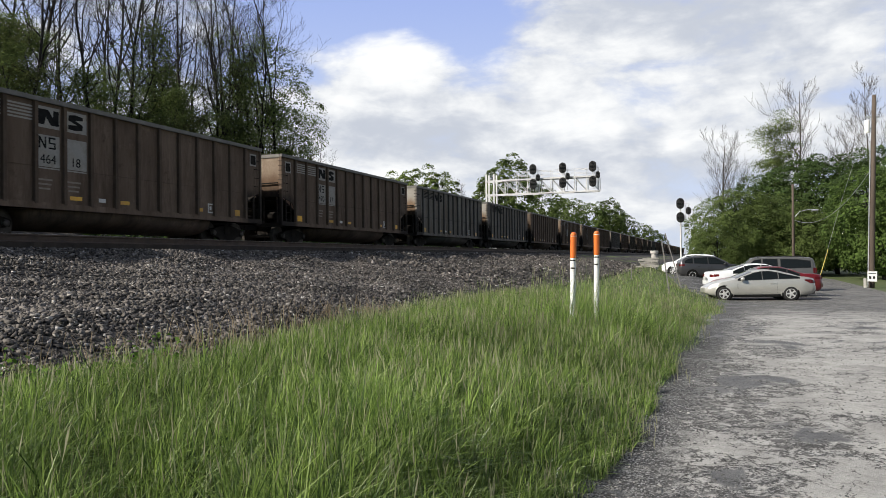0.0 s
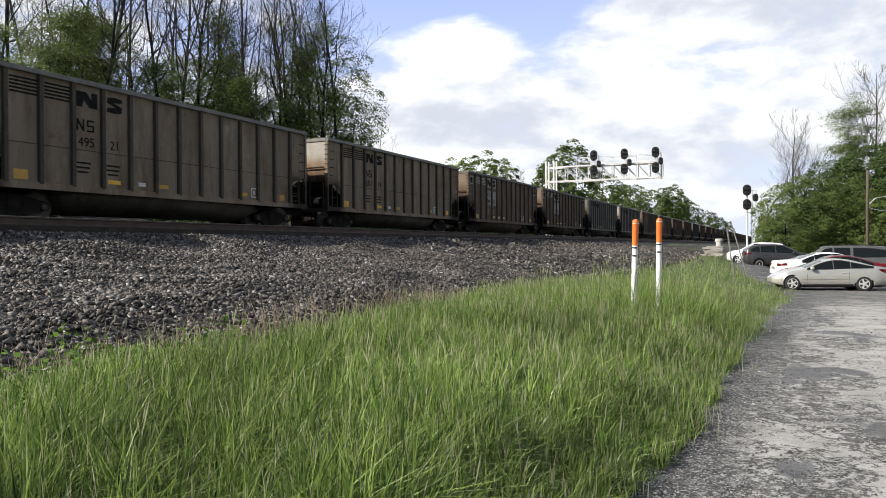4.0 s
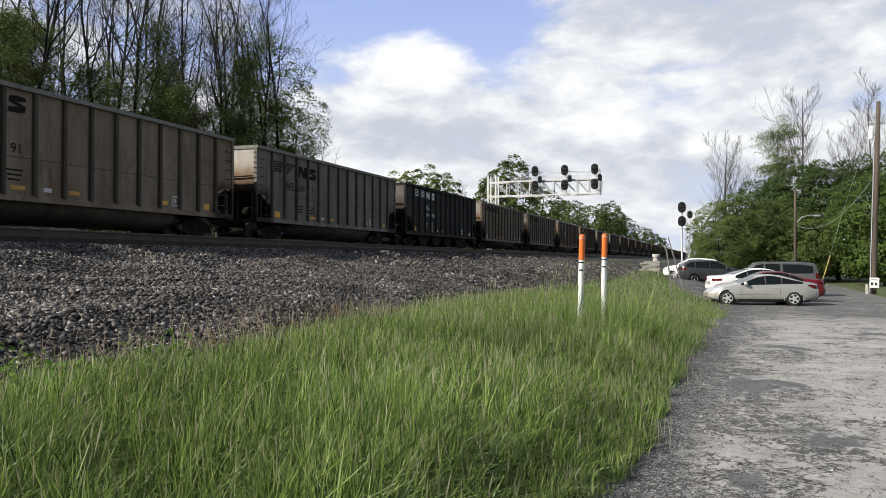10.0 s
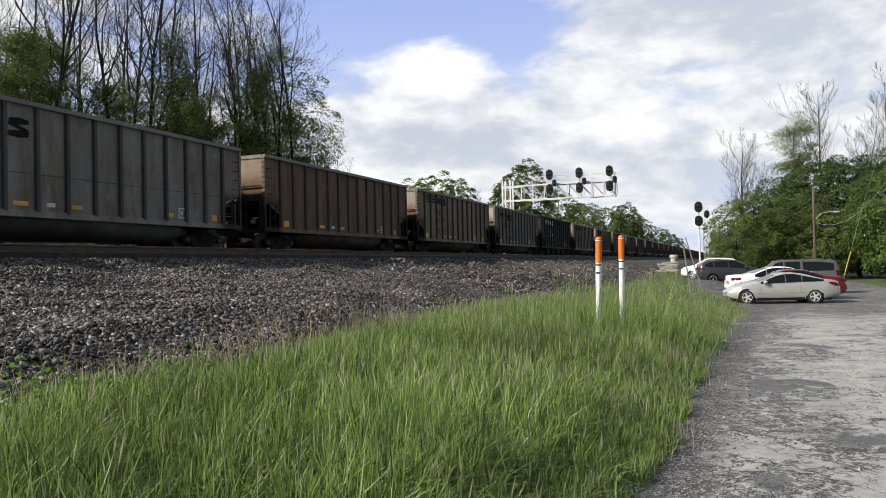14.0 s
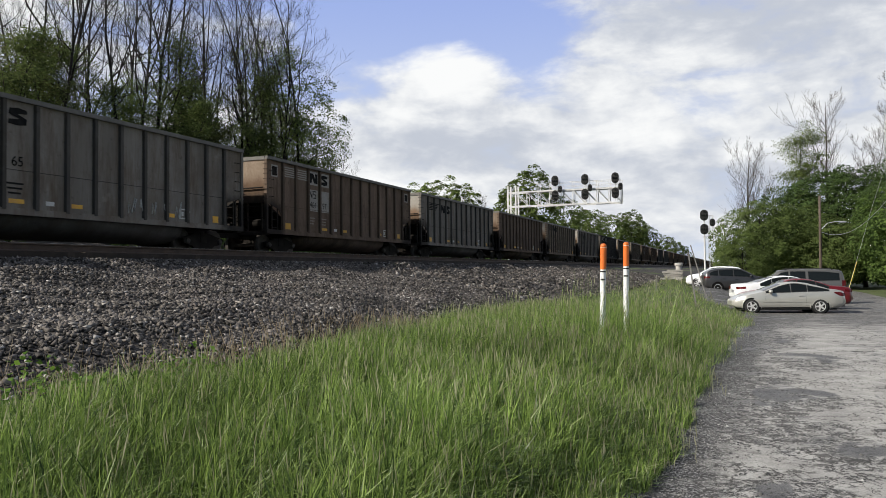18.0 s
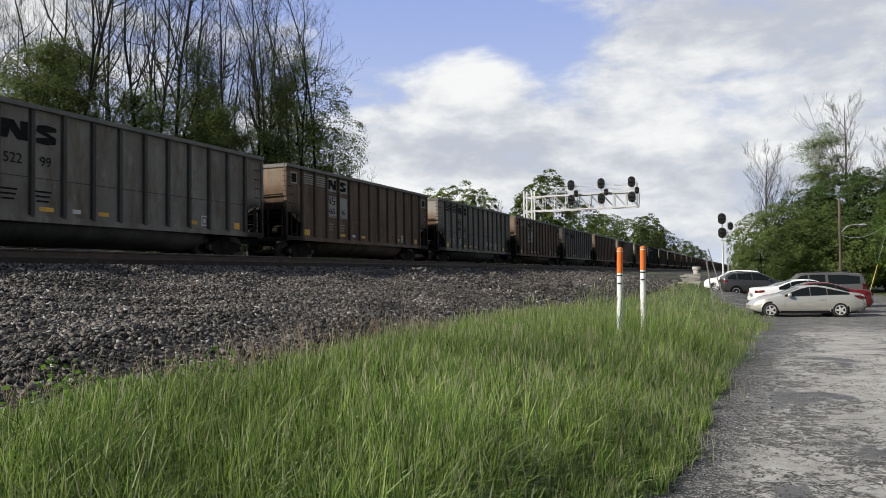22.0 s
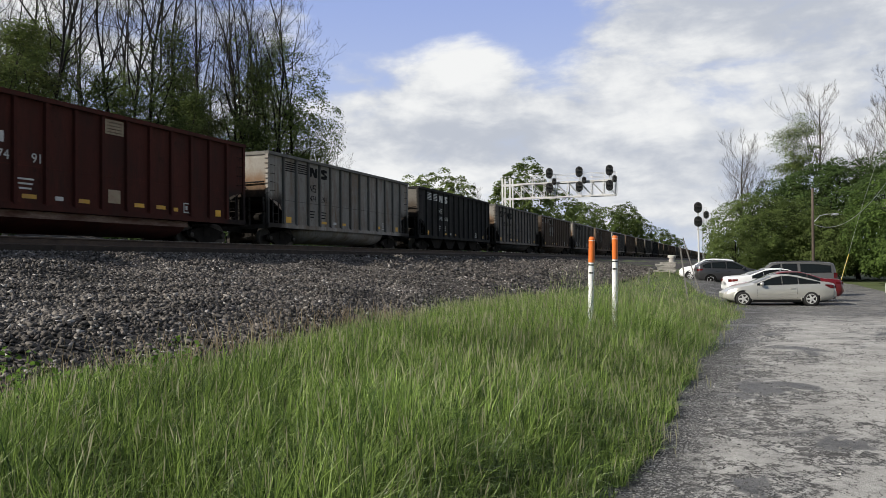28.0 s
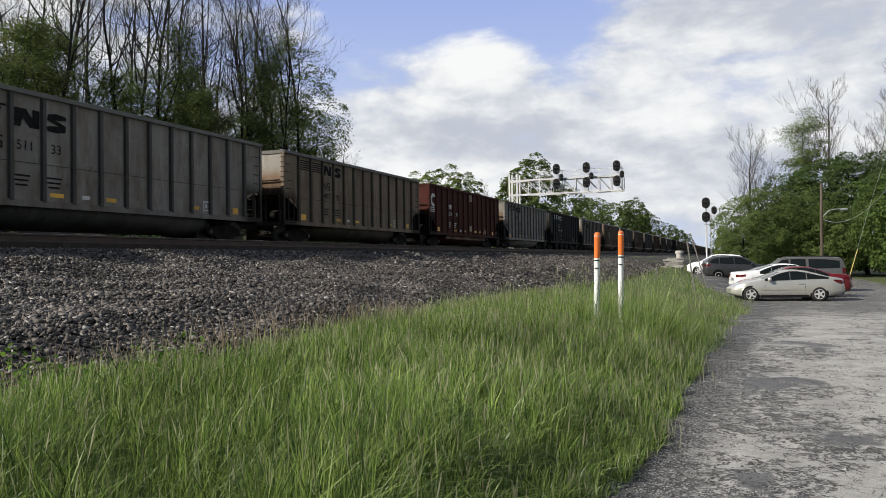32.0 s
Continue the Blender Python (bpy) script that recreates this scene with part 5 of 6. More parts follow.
def grass_blades(gen, n, d0, d1, h, w, bends):
    """Arching blades between two distances from the spot where the camera stands, on the verge alone, in tufts."""
    k = int(n * 2.5)
    r = np.sqrt(gen.uniform(d0 ** 2, d1 ** 2, k))
    a = np.radians(gen.uniform(-16, 66, k))
    x, y = -np.sin(a) * r, np.cos(a) * r
    tuft = 0.10 + 0.004 * d0
    x, y = x + gen.normal(0, 0.5, k) * tuft, y + gen.normal(0, 0.5, k) * tuft
    wave = np.array([noise.noise((p * 0.9, q * 0.9, 0.5)) for p, q in zip(x, y)])
    fine = np.array([noise.noise((p * 5.5, q * 5.5, 2.5)) for p, q in zip(x, y)])
    e, t = lot_edge(y), ballast_toe(y)
    inside = (x < e + 0.24 * wave - 0.03) & (x > t - 0.25 + 0.9 * wave) & (fine > -0.2)
    x, y, wave, fine, e, t = (q[inside][:n] for q in (x, y, wave, fine, e, t))
    n = len(x)
    rim = np.clip(np.minimum((e - x) / 1.4 + 0.36, (x - t + 0.5) / 1.6), 0.26, 1.0)
    knoll = 1 + 0.95 * np.exp(-((x + 2.1) ** 2 + (y - 13.9) ** 2) / 4.5)
    hh = h * knoll * np.interp(y, [15, 22, 60], [1.0, 0.68, 0.62]) * rim * gen.uniform(0.38, 1.25, n) * (1 + 0.35 * wave + 0.55 * fine)
    g = ground_z(x, y) - 0.03
    turn = gen.uniform(0, 2 * np.pi, n)
    lean = gen.uniform(0.05, 1.0, n) ** 1.5 * 1.15 + 0.04
    ld = np.where(gen.uniform(0, 1, n) < 0.35, gen.normal(0.5, 0.8, n), gen.uniform(0, 2 * np.pi, n))
    dx, dy = np.cos(ld) * lean * hh, np.sin(ld) * lean * hh
    s = gen.uniform(0.5, 1.5, n) * w / 2
    sd = np.stack([np.cos(turn) * s, np.sin(turn) * s, 0 * s], -1)
    base = np.stack([x, y, g], -1)
    rings = []
    steps = {3: ((0.0, 0.7), (0.42, 1.0), (0.76, 0.75), (1.0, 0.08)), 2: ((0.0, 0.8), (0.6, 1.0), (1.0, 0.08)), 1: ((0.0, 1.0), (1.0, 0.1))}[bends]
    for f, wd in steps:
        c = base + np.stack([dx * f ** 2.2, dy * f ** 2.2, hh * (f - 0.42 * lean * f ** 3)], -1)
        rings += [c - sd * wd, c + sd * wd]
    vs = np.stack(rings, 1).reshape(-1, 3)
    m = 2 * len(steps)
    o = np.arange(n)[:, None] * m
    fs = np.concatenate([o + np.array([[q, q + 1, q + 3, q + 2]]) for q in range(0, m - 2, 2)], 1).reshape(-1, 4)
    return vs, fs, vs.reshape(n, m, 3)[:, m - 2]


def verge():
    gen = np.random.default_rng(21)
    vs, fs, heads, off = [], [], [], 0
    for n, d0, d1, h, w, bends in ((56000, 1.6, 6.5, 0.47, 0.0078, 2), (66000, 6.5, 12, 0.48, 0.0082, 2), (95000, 12, 26, 0.5, 0.0092, 1), (56000, 26, 75, 0.4, 0.016, 1)):
        v, f, tip = grass_blades(gen, n, d0, d1, h, w, bends)
        vs.append(v)
        fs.append(f + off)
        off += len(v)
        heads.append(tip[:: 9 if d0 > 6 else 20])
    tagged(new("grass", bulk("grass", np.concatenate(vs), np.concatenate(fs), GRASS)), "tall uncut green grass on the verge", "grass", kind="stuff")
    tips = np.concatenate(heads)
    n = len(tips)
    up = gen.uniform(0.03, 0.10, n)
    lean = gen.normal(0, 0.03, (n, 2))
    w = gen.uniform(0.0014, 0.003, n) * (1 + np.hypot(tips[:, 0], tips[:, 1]) / 9)
    a = tips - np.array([0, 0, 0.12])
    c = a + np.stack([lean[:, 0], lean[:, 1], up + 0.10], -1)
    m = (a + c) / 2
    sd = np.stack([w, w * 0.3, 0 * w], -1)
    vv = np.stack([a, m - sd, c, m + sd], 1).reshape(-1, 3)
    tagged(new("grass_seed_heads", bulk("grass_seed_heads", vv, np.arange(4 * n).reshape(-1, 4), SEED)), "buff seed heads standing over the grass", "grass", kind="stuff")


verge()
WEED = leafy("broad_weed_leaves", (0.06, 0.12, 0.02), (0.16, 0.27, 0.045), 0.45)
STRAW = leafy("dry_stalks", (0.16, 0.12, 0.075), (0.32, 0.26, 0.17), 0.3)


def weeds_and_stalks():
    gen = np.random.default_rng(17)
    c = []
    for i in range(26):
        y = gen.uniform(3.6, 7.5)
        x = float(ballast_toe(y)) + gen.uniform(-0.5, 0.7)
        n = int(gen.integers(25, 60))
        p = np.stack([gen.normal(x, 0.13, n), gen.normal(y, 0.13, n), gen.uniform(0.03, 0.30, n) * gen.uniform(0.6, 1.2)], -1)
        p[:, 2] += ground_z(p[:, 0], p[:, 1])
        c.append(p)
    tagged(new("weeds", leaf_mesh("weeds", np.concatenate(c), 0.035, WEED, gen)), "bright broad-leaved weeds at the foot of the ballast", "weeds", kind="stuff")
    n = 700
    y = gen.uniform(4, 15, n)
    x = ballast_toe(y) + gen.normal(-0.1, 0.35, n)
    h = gen.uniform(0.15, 0.42, n)
    w = 0.0022 + 0.00016 * y
    g = ground_z(x, y) - 0.02
    d = gen.normal(0, 0.16, (n, 2)) * h[:, None] * 2
    a = np.stack([x, y, g], -1)
    b = a + np.stack([d[:, 0], d[:, 1], h], -1)
    s = np.stack([w, w * 0.4, 0 * w], -1)
    vs = np.stack([a - s, a + s, b + s * 0.6, b - s * 0.6], 1).reshape(-1, 3)
    tagged(new("dry_stalks", bulk("dry_stalks", vs, np.arange(4 * n).reshape(-1, 4), STRAW)), "dry buff stalks along the foot of the ballast", "stalks", kind="stuff")


weeds_and_stalks()


# ---- loose stones ----
STONE = leafy("ballast_stones", (0.007, 0.0062, 0.0056), (0.155, 0.138, 0.123), 0.0, 0.75, 0.3, tint=(0.36, 0.345, 0.325))
CHIP = leafy("asphalt_chips", (0.04, 0.04, 0.04), (0.2, 0.198, 0.19), 0.0, 0.9, 0.2, tint=(0.4, 0.39, 0.37))


def stones(gen, x, y, r, sink=0.25):
    """Uneven sharp-edged lumps."""
    n = len(x)
    tet = np.array([(1, 1, 1), (-1, -1, 1), (-1, 1, -1), (1, -1, -1), (0.9, 0.2, -0.9), (-0.8, -0.9, -0.5)], dtype=float)
    v = tet[None] * gen.uniform(0.45, 1.15, (n, 6, 1)) + gen.normal(0, 0.18, (n, 6, 3))
    v = v * (r[:, None] * gen.uniform(0.55, 1.35, (n, 3)))[:, None, :]
    q = gen.normal(size=(n, 4))
    q /= np.linalg.norm(q, axis=1, keepdims=True)
    w, a, b, c = q.T
    rot = np.stack([1 - 2 * (b * b + c * c), 2 * (a * b - w * c), 2 * (a * c + w * b), 2 * (a * b + w * c), 1 - 2 * (a * a + c * c), 2 * (b * c - w * a), 2 * (a * c - w * b), 2 * (b * c + w * a), 1 - 2 * (a * a + b * b)], -1).reshape(n, 3, 3)
    v = np.einsum("nij,nkj->nki", rot, v) * np.array([1.1, 1.1, 0.85])
    v += np.stack([x, y, ground_z(x, y) + r * sink], -1)[:, None, :]
    hull = np.array([(0, 2, 1), (0, 1, 3), (0, 3, 4), (0, 4, 2), (1, 2, 5), (1, 5, 3), (2, 4, 5), (3, 5, 4)])
    return v.reshape(-1, 3), (np.arange(n)[:, None, None] * 6 + hull[None]).reshape(-1, 3)


def loose_stones():
    gen = np.random.default_rng(8)
    vs, fs, off = [], [], 0
    for n, y0, y1, r in ((62000, 4, 26, 0.0295), (15000, 26, 75, 0.05)):
        y = gen.uniform(y0, y1, n)
        t = ballast_toe(y) + 0.35
        x = t + (-14.35 - t) * gen.uniform(0, 1, n)
        x = np.where(gen.uniform(0, 1, n) < 0.04, t + gen.exponential(0.25, n), x)
        v, f = stones(gen, x, y, r * gen.uniform(0.55, 1.35, n))
        vs.append(v)
        fs.append(f + off)
        off += len(v)
    tagged(new("ballast_stones", bulk("ballast_stones", np.concatenate(vs), np.concatenate(fs), STONE)), "loose grey crushed stones on the ballast bank", "stones", kind="stuff")
    n = 8000
    y = gen.uniform(3, 16, n)
    x = lot_edge(y) + np.abs(gen.normal(0, 0.55, n)) - 0.12
    side = gen.uniform(0, 1, n) < 0.4
    x = np.where(side, lot_edge(y) + gen.uniform(0, 3.2, n), x)
    v, f = stones(gen, x, y, gen.uniform(0.004, 0.013, n), 0.3)
    tagged(new("gravel", bulk("gravel", v, f, CHIP)), "fine loose gravel along the edge of the asphalt", "gravel", kind="stuff")


loose_stones()

# ---- signal gantry, signal mast, marker posts, poles ----
ALU = surface("silver_painted_steel", (0.55, 0.55, 0.55), (0.72, 0.72, 0.71), 0.5, 3, 30, 0.05, dirt=(0.4, 0.37, 0.33), dirt_amount=0.4)
SIGNAL_BLACK = surface("matt_black_signal", (0.008, 0.008, 0.008), (0.018, 0.018, 0.018), 0.6, 5, 40, 0.05)
LENS = surface("dark_lens_glass", (0.012, 0.014, 0.014), (0.03, 0.03, 0.03), 0.15, 5, 40, 0.0)
ORANGE = surface("orange_plastic", (0.62, 0.13, 0.02), (0.78, 0.2, 0.03), 0.45, 6, 60, 0.05, dirt=(0.4, 0.12, 0.05))
POST_WHITE = surface("white_plastic", (0.74, 0.75, 0.76), (0.84, 0.84, 0.84), 0.4, 6, 60, 0.04, dirt=(0.55, 0.52, 0.45), dirt_scale=3, dirt_amount=0.4)
POLE_WOOD = surface("weathered_pole_wood", (0.055, 0.042, 0.033), (0.12, 0.094, 0.073), 0.85, 3, 40, 0.4, stretch=(1, 1, 0.1))
CONCRETE = surface("grey_concrete", (0.38, 0.36, 0.33), (0.52, 0.5, 0.47), 0.85, 3, 40, 0.3)
GALV = surface("galvanised_steel", (0.32, 0.33, 0.34), (0.46, 0.47, 0.48), 0.5, 6, 50, 0.05, metal=0.6)


def oval(w, h, n=28):
    """A tall plate outline with round ends."""
    r = w / 2
    pts = []
    for k in range(n):
        a = 2 * math.pi * k / n
        pts.append((r * math.cos(a), (h / 2 - r) * (1 if math.sin(a) >= 0 else -1) + r * math.sin(a)))
    return pts


def signal_head(parent, x, y, z, w, h, lamps):
    head = part("signal_head", shared(("signal_head", w, h), lambda: Geo().extrude(oval(w, h), "y", -0.03, 0.03)), SIGNAL_BLACK, parent, "black oval signal head", pose(x, y, z))
    for u, v in lamps:
        part("hood", shared(("hood",), lambda: hood_mesh()), SIGNAL_BLACK, head, m=pose(u, -0.03, v))
        part("lens", shared(("lens",), lambda: Geo().lathe([(0.09, -0.02), (0.1, 0.0), (0.06, 0.02)], "y", 14)), LENS, head, m=pose(u, -0.04, v))
    part("case", shared(("signal_case", w, h), lambda: Geo().box(-w * 0.32, w * 0.32, 0.03, 0.4, -h * 0.36, h * 0.36, 0.05)), SIGNAL_BLACK, head)
    return head


def hood_mesh():
    vs, fs = [], []
    n = 11
    for k in range(n):
        a = radians(-20 + 220 * k / (n - 1))
        for r, y in ((0.12, 0.0), (0.13, -0.24), (0.115, -0.24), (0.105, 0.0)):
            vs.append((r * math.cos(a), y, r * math.sin(a)))
    for k in range(n - 1):
        for j in range(4):
            fs.append((k * 4 + j, k * 4 + (j + 1) % 4, k * 4 + 4 + (j + 1) % 4, k * 4 + 4 + j))
    return Geo().add(vs, fs)


TRI = [(0.0, 0.42), (-0.26, 0.0), (0.26, 0.0), (0.0, -0.42), (0.0, 0.0)]
GY = 96.0


def gantry():
    g = tagged(new("signal_gantry"), "silver cantilever truss carrying black signal heads over the tracks", "signal gantry")
    x0, x1, zb, zt = -28.2, -13.55, 10.0, 11.85
    base = float(ground_z(-27.8, GY))
    for x in (-28.3, -27.25):
        for dy in (0.0, 1.3):
            part("leg", Geo().box(x - 0.09, x + 0.09, GY + dy - 0.09, GY + dy + 0.09, base - 0.1, zt + 0.9), ALU, g)
    zs = np.linspace(base + 0.6, zb, 6)
    for i in range(5):
        for dy in (0.0, 1.3):
            a, b = (-28.3, -27.25) if i % 2 else (-27.25, -28.3)
            part("tower_brace", Geo().tube([(a, GY + dy, zs[i]), (b, GY + dy, zs[i + 1])], 0.045, 5), ALU, g)
            part("tower_strut", Geo().box(-28.3, -27.25, GY + dy - 0.04, GY + dy + 0.04, zs[i] - 0.04, zs[i] + 0.04), ALU, g)
    n = 9
    xs = np.linspace(-27.25, x1, n + 1)
    for dy in (0.0, 1.3):
        for z in (zb, zt):
            part("chord", Geo().box(x0, x1, GY + dy - 0.08, GY + dy + 0.08, z - 0.08, z + 0.08), ALU, g)
        for i in range(n + 1):
            part("truss_post", Geo().box(xs[i] - 0.05, xs[i] + 0.05, GY + dy - 0.05, GY + dy + 0.05, zb + 0.08, zt - 0.08), ALU, g)
        for i in range(n):
            part("truss_diagonal", Geo().tube([(xs[i], GY + dy, zt - 0.05), (xs[i + 1], GY + dy, zb + 0.05)], 0.05, 5), ALU, g)
        part("handrail", Geo().tube([(-24.8, GY + dy, zt + 1.05), (x1, GY + dy, zt + 1.05)], 0.03, 5), ALU, g)
        part("handrail", Geo().tube([(-24.8, GY + dy, zt + 0.55), (x1, GY + dy, zt + 0.55)], 0.022, 5), ALU, g)
        for i in range(2, n + 1):
            part("rail_post", Geo().tube([(xs[i], GY + dy, zt), (xs[i], GY + dy, zt + 1.07)], 0.026, 5), ALU, g)
    part("walkway", Geo().box(-26.5, x1, GY + 0.12, GY + 1.18, zt + 0.085, zt + 0.13), GALV, g)
    for x in (-14.2, -18.0, -21.85):
        part("signal_pipe", Geo().tube([(x, GY - 0.35, 10.2), (x, GY - 0.35, 13.7)], 0.05, 6), ALU, g)
        part("pipe_bracket", Geo().box(x - 0.06, x + 0.06, GY - 0.32, GY, zt - 0.04, zt + 0.04), ALU, g)
        signal_head(g, x, GY - 0.5, 13.05, 0.92, 1.36, TRI)
        signal_head(g, x, GY - 0.5, 11.15, 0.92, 1.36, TRI)
        signal_head(g, x + 0.62, GY - 0.42, 11.95, 0.55, 0.9, [(0, 0.2), (0, -0.2)])
        part("signal_ladder", ladder_geo(x + 0.35, GY - 0.1, 10.2, 13.2), ALU, g)


def ladder_geo(x, y, z0, z1):
    g = Geo()
    for s in (-0.17, 0.17):
        g.tube([(x + s, y, z0), (x + s, y, z1)], 0.03, 5)
    z = z0 + 0.15
    while z < z1:
        g.tube([(x - 0.17, y, z), (x + 0.17, y, z)], 0.012, 4)
        z += 0.3
    return g


def signal_mast():
    x, y = -3.72, 95.0
    b = float(ground_z(x, y))
    m = tagged(new("signal_mast"), "silver signal mast with black oval heads and a ladder", "signal mast")
    part("footing", Geo().box(x - 0.45, x + 0.45, y - 0.45, y + 0.45, b - 0.3, b + 0.25, 0.05), CONCRETE, m)
    part("mast", Geo().tube([(x, y, b + 0.2), (x, y, 8.3)], 0.1, 10), ALU, m)
    signal_head(m, x, y - 0.25, 7.95, 0.92, 1.3, TRI)
    signal_head(m, x, y - 0.25, 6.28, 0.92, 1.26, TRI)
    part("bracket", Geo().tube([(x, y, 6.3), (x + 1.0, y, 6.3), (x + 1.0, y, 7.9), (x, y, 7.9)], 0.045, 5), ALU, m)
    signal_head(m, x + 0.92, y - 0.2, 7.05, 0.6, 0.92, [(0, 0.2), (0, -0.2)])
    part("ladder", ladder_geo(x + 0.75, y + 0.1, b + 0.3, 7.8), ALU, m)
    part("platform", Geo().box(x - 0.2, x + 1.2, y - 0.1, y + 0.7, 5.35, 5.4), GALV, m)
    for dx in (0.45, 1.15):
        part("rail_post", Geo().tube([(x + dx, y + 0.5, 1.0), (x + dx, y + 0.5, 6.5)], 0.035, 5), ALU, m)
    for z in (3.4, 4.4):
        part("bracket", Geo().tube([(x, y, z), (x + 0.75, y + 0.1, z)], 0.02, 5), ALU, m)
    c = tagged(new("signal_cabinet"), "grey metal relay cabinet beside the signal mast", "cabinet")
    c.location = (x + 1.9, y - 1.0, float(ground_z(x + 1.9, y - 1.0)))
    part("case", Geo().box(-0.6, 0.6, -0.4, 0.4, 0.1, 1.7, 0.03), GALV, c)
    part("roof", Geo().box(-0.68, 0.68, -0.48, 0.48, 1.7, 1.78, 0.03), GALV, c)
    part("door", Geo().box(-0.52, 0.52, -0.425, -0.403, 0.18, 1.62), GALV, c)
    part("plinth", Geo().box(-0.62, 0.62, -0.42, 0.42, -0.1, 0.1), CONCRETE, c)


def marker_post(x, y, top, lean):
    g = float(ground_z(x, y))
    p = tagged(new("marker_post"), "white plastic marker post with an orange top in the grass", "marker post", "marker posts on the verge")
    p.matrix_basis = pose(x, y, g, 0, lean, 0)
    h = top - g
    part("pipe", Geo().lathe([(0.052, -0.1), (0.052, h - 0.47)], "z", 18), POST_WHITE, p, smooth=False)
    part("orange_sleeve", Geo().lathe([(0.054, h - 0.47), (0.056, h - 0.46), (0.056, h - 0.06), (0.058, h - 0.05), (0.05, h - 0.02), (0.03, h - 0.003), (0.004, h)], "z", 18), ORANGE, p, "orange plastic cap sleeve")
    part("cap_seam", Geo().lathe([(0.0575, h - 0.075), (0.0575, h - 0.065)], "z", 18), POST_WHITE, p)
    part("band", Geo().lathe([(0.0535, h - 0.525), (0.0535, h - 0.50)], "z", 18), SIGNAL_BLACK, p, "thin black band")
    part("tag", Geo().box(-0.035, 0.04, -0.056, -0.0525, h - 0.67, h - 0.64), SIGNAL_BLACK, p, "small black printed tag")


def wood_pole(x, y, h, r, lean, label):
    g = float(ground_z(x, y))
    p = tagged(new("utility_pole"), label, "utility pole")
    p.matrix_basis = pose(x, y, g, 0, lean, 0)
    part("pole", Geo().lathe([(r * 1.15, -0.4), (r * 1.1, 0.5), (r, h * 0.5), (r * 0.8, h)], "z", 14), POLE_WOOD, p, smooth=True)
    return p, g


def poles():
    p, g = wood_pole(8.72, 50.2, 11.3, 0.145, 1.6, "tall brown wooden utility pole with a pale sign at its foot")
    part("transformer", Geo().lathe([(0.04, 0), (0.13, 0.02), (0.145, 0.08), (0.145, 0.7), (0.13, 0.76), (0.04, 0.8)], "z", 14), POST_WHITE, p, "white can on the pole", pose(-0.34, -0.05, 9.05))
    part("pole_bracket", Geo().box(-0.42, 0.0, -0.04, 0.04, 9.3, 9.38), GALV, p)
    part("pole_bracket", Geo().box(-0.5, 0.3, -0.05, 0.05, 9.95, 10.05), GALV, p)
    part("conduit", Geo().tube([(-0.2, -0.06, 0.0), (-0.19, -0.06, 5.0), (-0.17, -0.05, 8.6)], 0.035, 6), GALV, p)
    s = part("notice", Geo().box(-0.26, 0.24, -0.225, -0.21, 0.35, 0.95), WHITE_PAINT, p, "white notice on the pole")
    for k, (u, v) in enumerate(((-0.12, 0.5), (0.08, 0.5))):
        part("notice_mark", Geo().box(u - 0.06, u + 0.06, -0.229, -0.2255, v, v + 0.16), SIGNAL_BLACK, s)
    part("notice_line", Geo().box(-0.2, 0.18, -0.229, -0.2255, 0.8, 0.84), SIGNAL_BLACK, s)
    b = tagged(new("bollard"), "short pale grey post beside the pole", "post")
    b.location = (8.3, 49.7, float(ground_z(8.3, 49.7)))
    part("post", Geo().box(-0.07, 0.07, -0.07, 0.07, -0.1, 0.55, 0.015), CONCRETE, b)
    q, g2 = wood_pole(5.87, 64.8, 7.5, 0.105, 0.3, "brown wooden pole with a street lamp arm")
    part("lamp_arm", Geo().tube([(0.1, 0, 4.9), (0.5, 0, 5.35), (1.0, 0, 5.45), (1.35, 0, 5.45)], 0.026, 6), GALV, q)
    part("lamp_head", Geo().lathe([(0.02, 0), (0.06, 0.04), (0.085, 0.2), (0.08, 0.42), (0.03, 0.52)], "x", 12, (1.3, 0, 5.42)), GALV, q, "silver street lamp head")
    part("pole_box", Geo().box(0.3, 0.9, -0.2, -0.1, 1.2, 1.65), WHITE_PAINT, q, "white notice board")
    w = tagged(new("overhead_wire"), "dark wire sagging between the wooden poles", "wire")
    pts = []
    for k in range(25):
        u = k / 24
        pts.append((6.0 + (8.8 - 6.0) * u, 64.7 + (50.2 - 64.7) * u, 4.35 + (6.6 - 4.35) * u - 1.25 * 4 * u * (1 - u)))
    part("wire", Geo().tube(pts, 0.016, 5), GALV, w)
    gw = tagged(new("guy_wire"), "steel guy wire with a yellow guard beside the car park", "guy wire")
    part("wire", Geo().tube([(6.08, 51.6, 0.0), (7.4, 51.2, 5.0), (8.7, 50.3, 9.6)], 0.008, 5), GALV, gw)
    part("guard", Geo().tube([(6.09, 51.6, 0.0), (6.62, 51.43, 1.95)], 0.016, 8), YELLOW_GUARD, gw, "yellow plastic guard")


YELLOW_GUARD = surface("yellow_plastic", (0.55, 0.42, 0.05), (0.7, 0.55, 0.08), 0.5, 5, 40, 0.05)
OLD_WOOD = surface("grey_weathered_timber", (0.2, 0.19, 0.17), (0.36, 0.345, 0.32), 0.9, 4, 40, 0.3, each=0.2, stretch=(1, 1, 0.2))


STAKE_STEEL = surface("dull_stake_steel", (0.12, 0.115, 0.11), (0.22, 0.215, 0.205), 0.7, 6, 50, 0.1, dirt=(0.12, 0.08, 0.05))


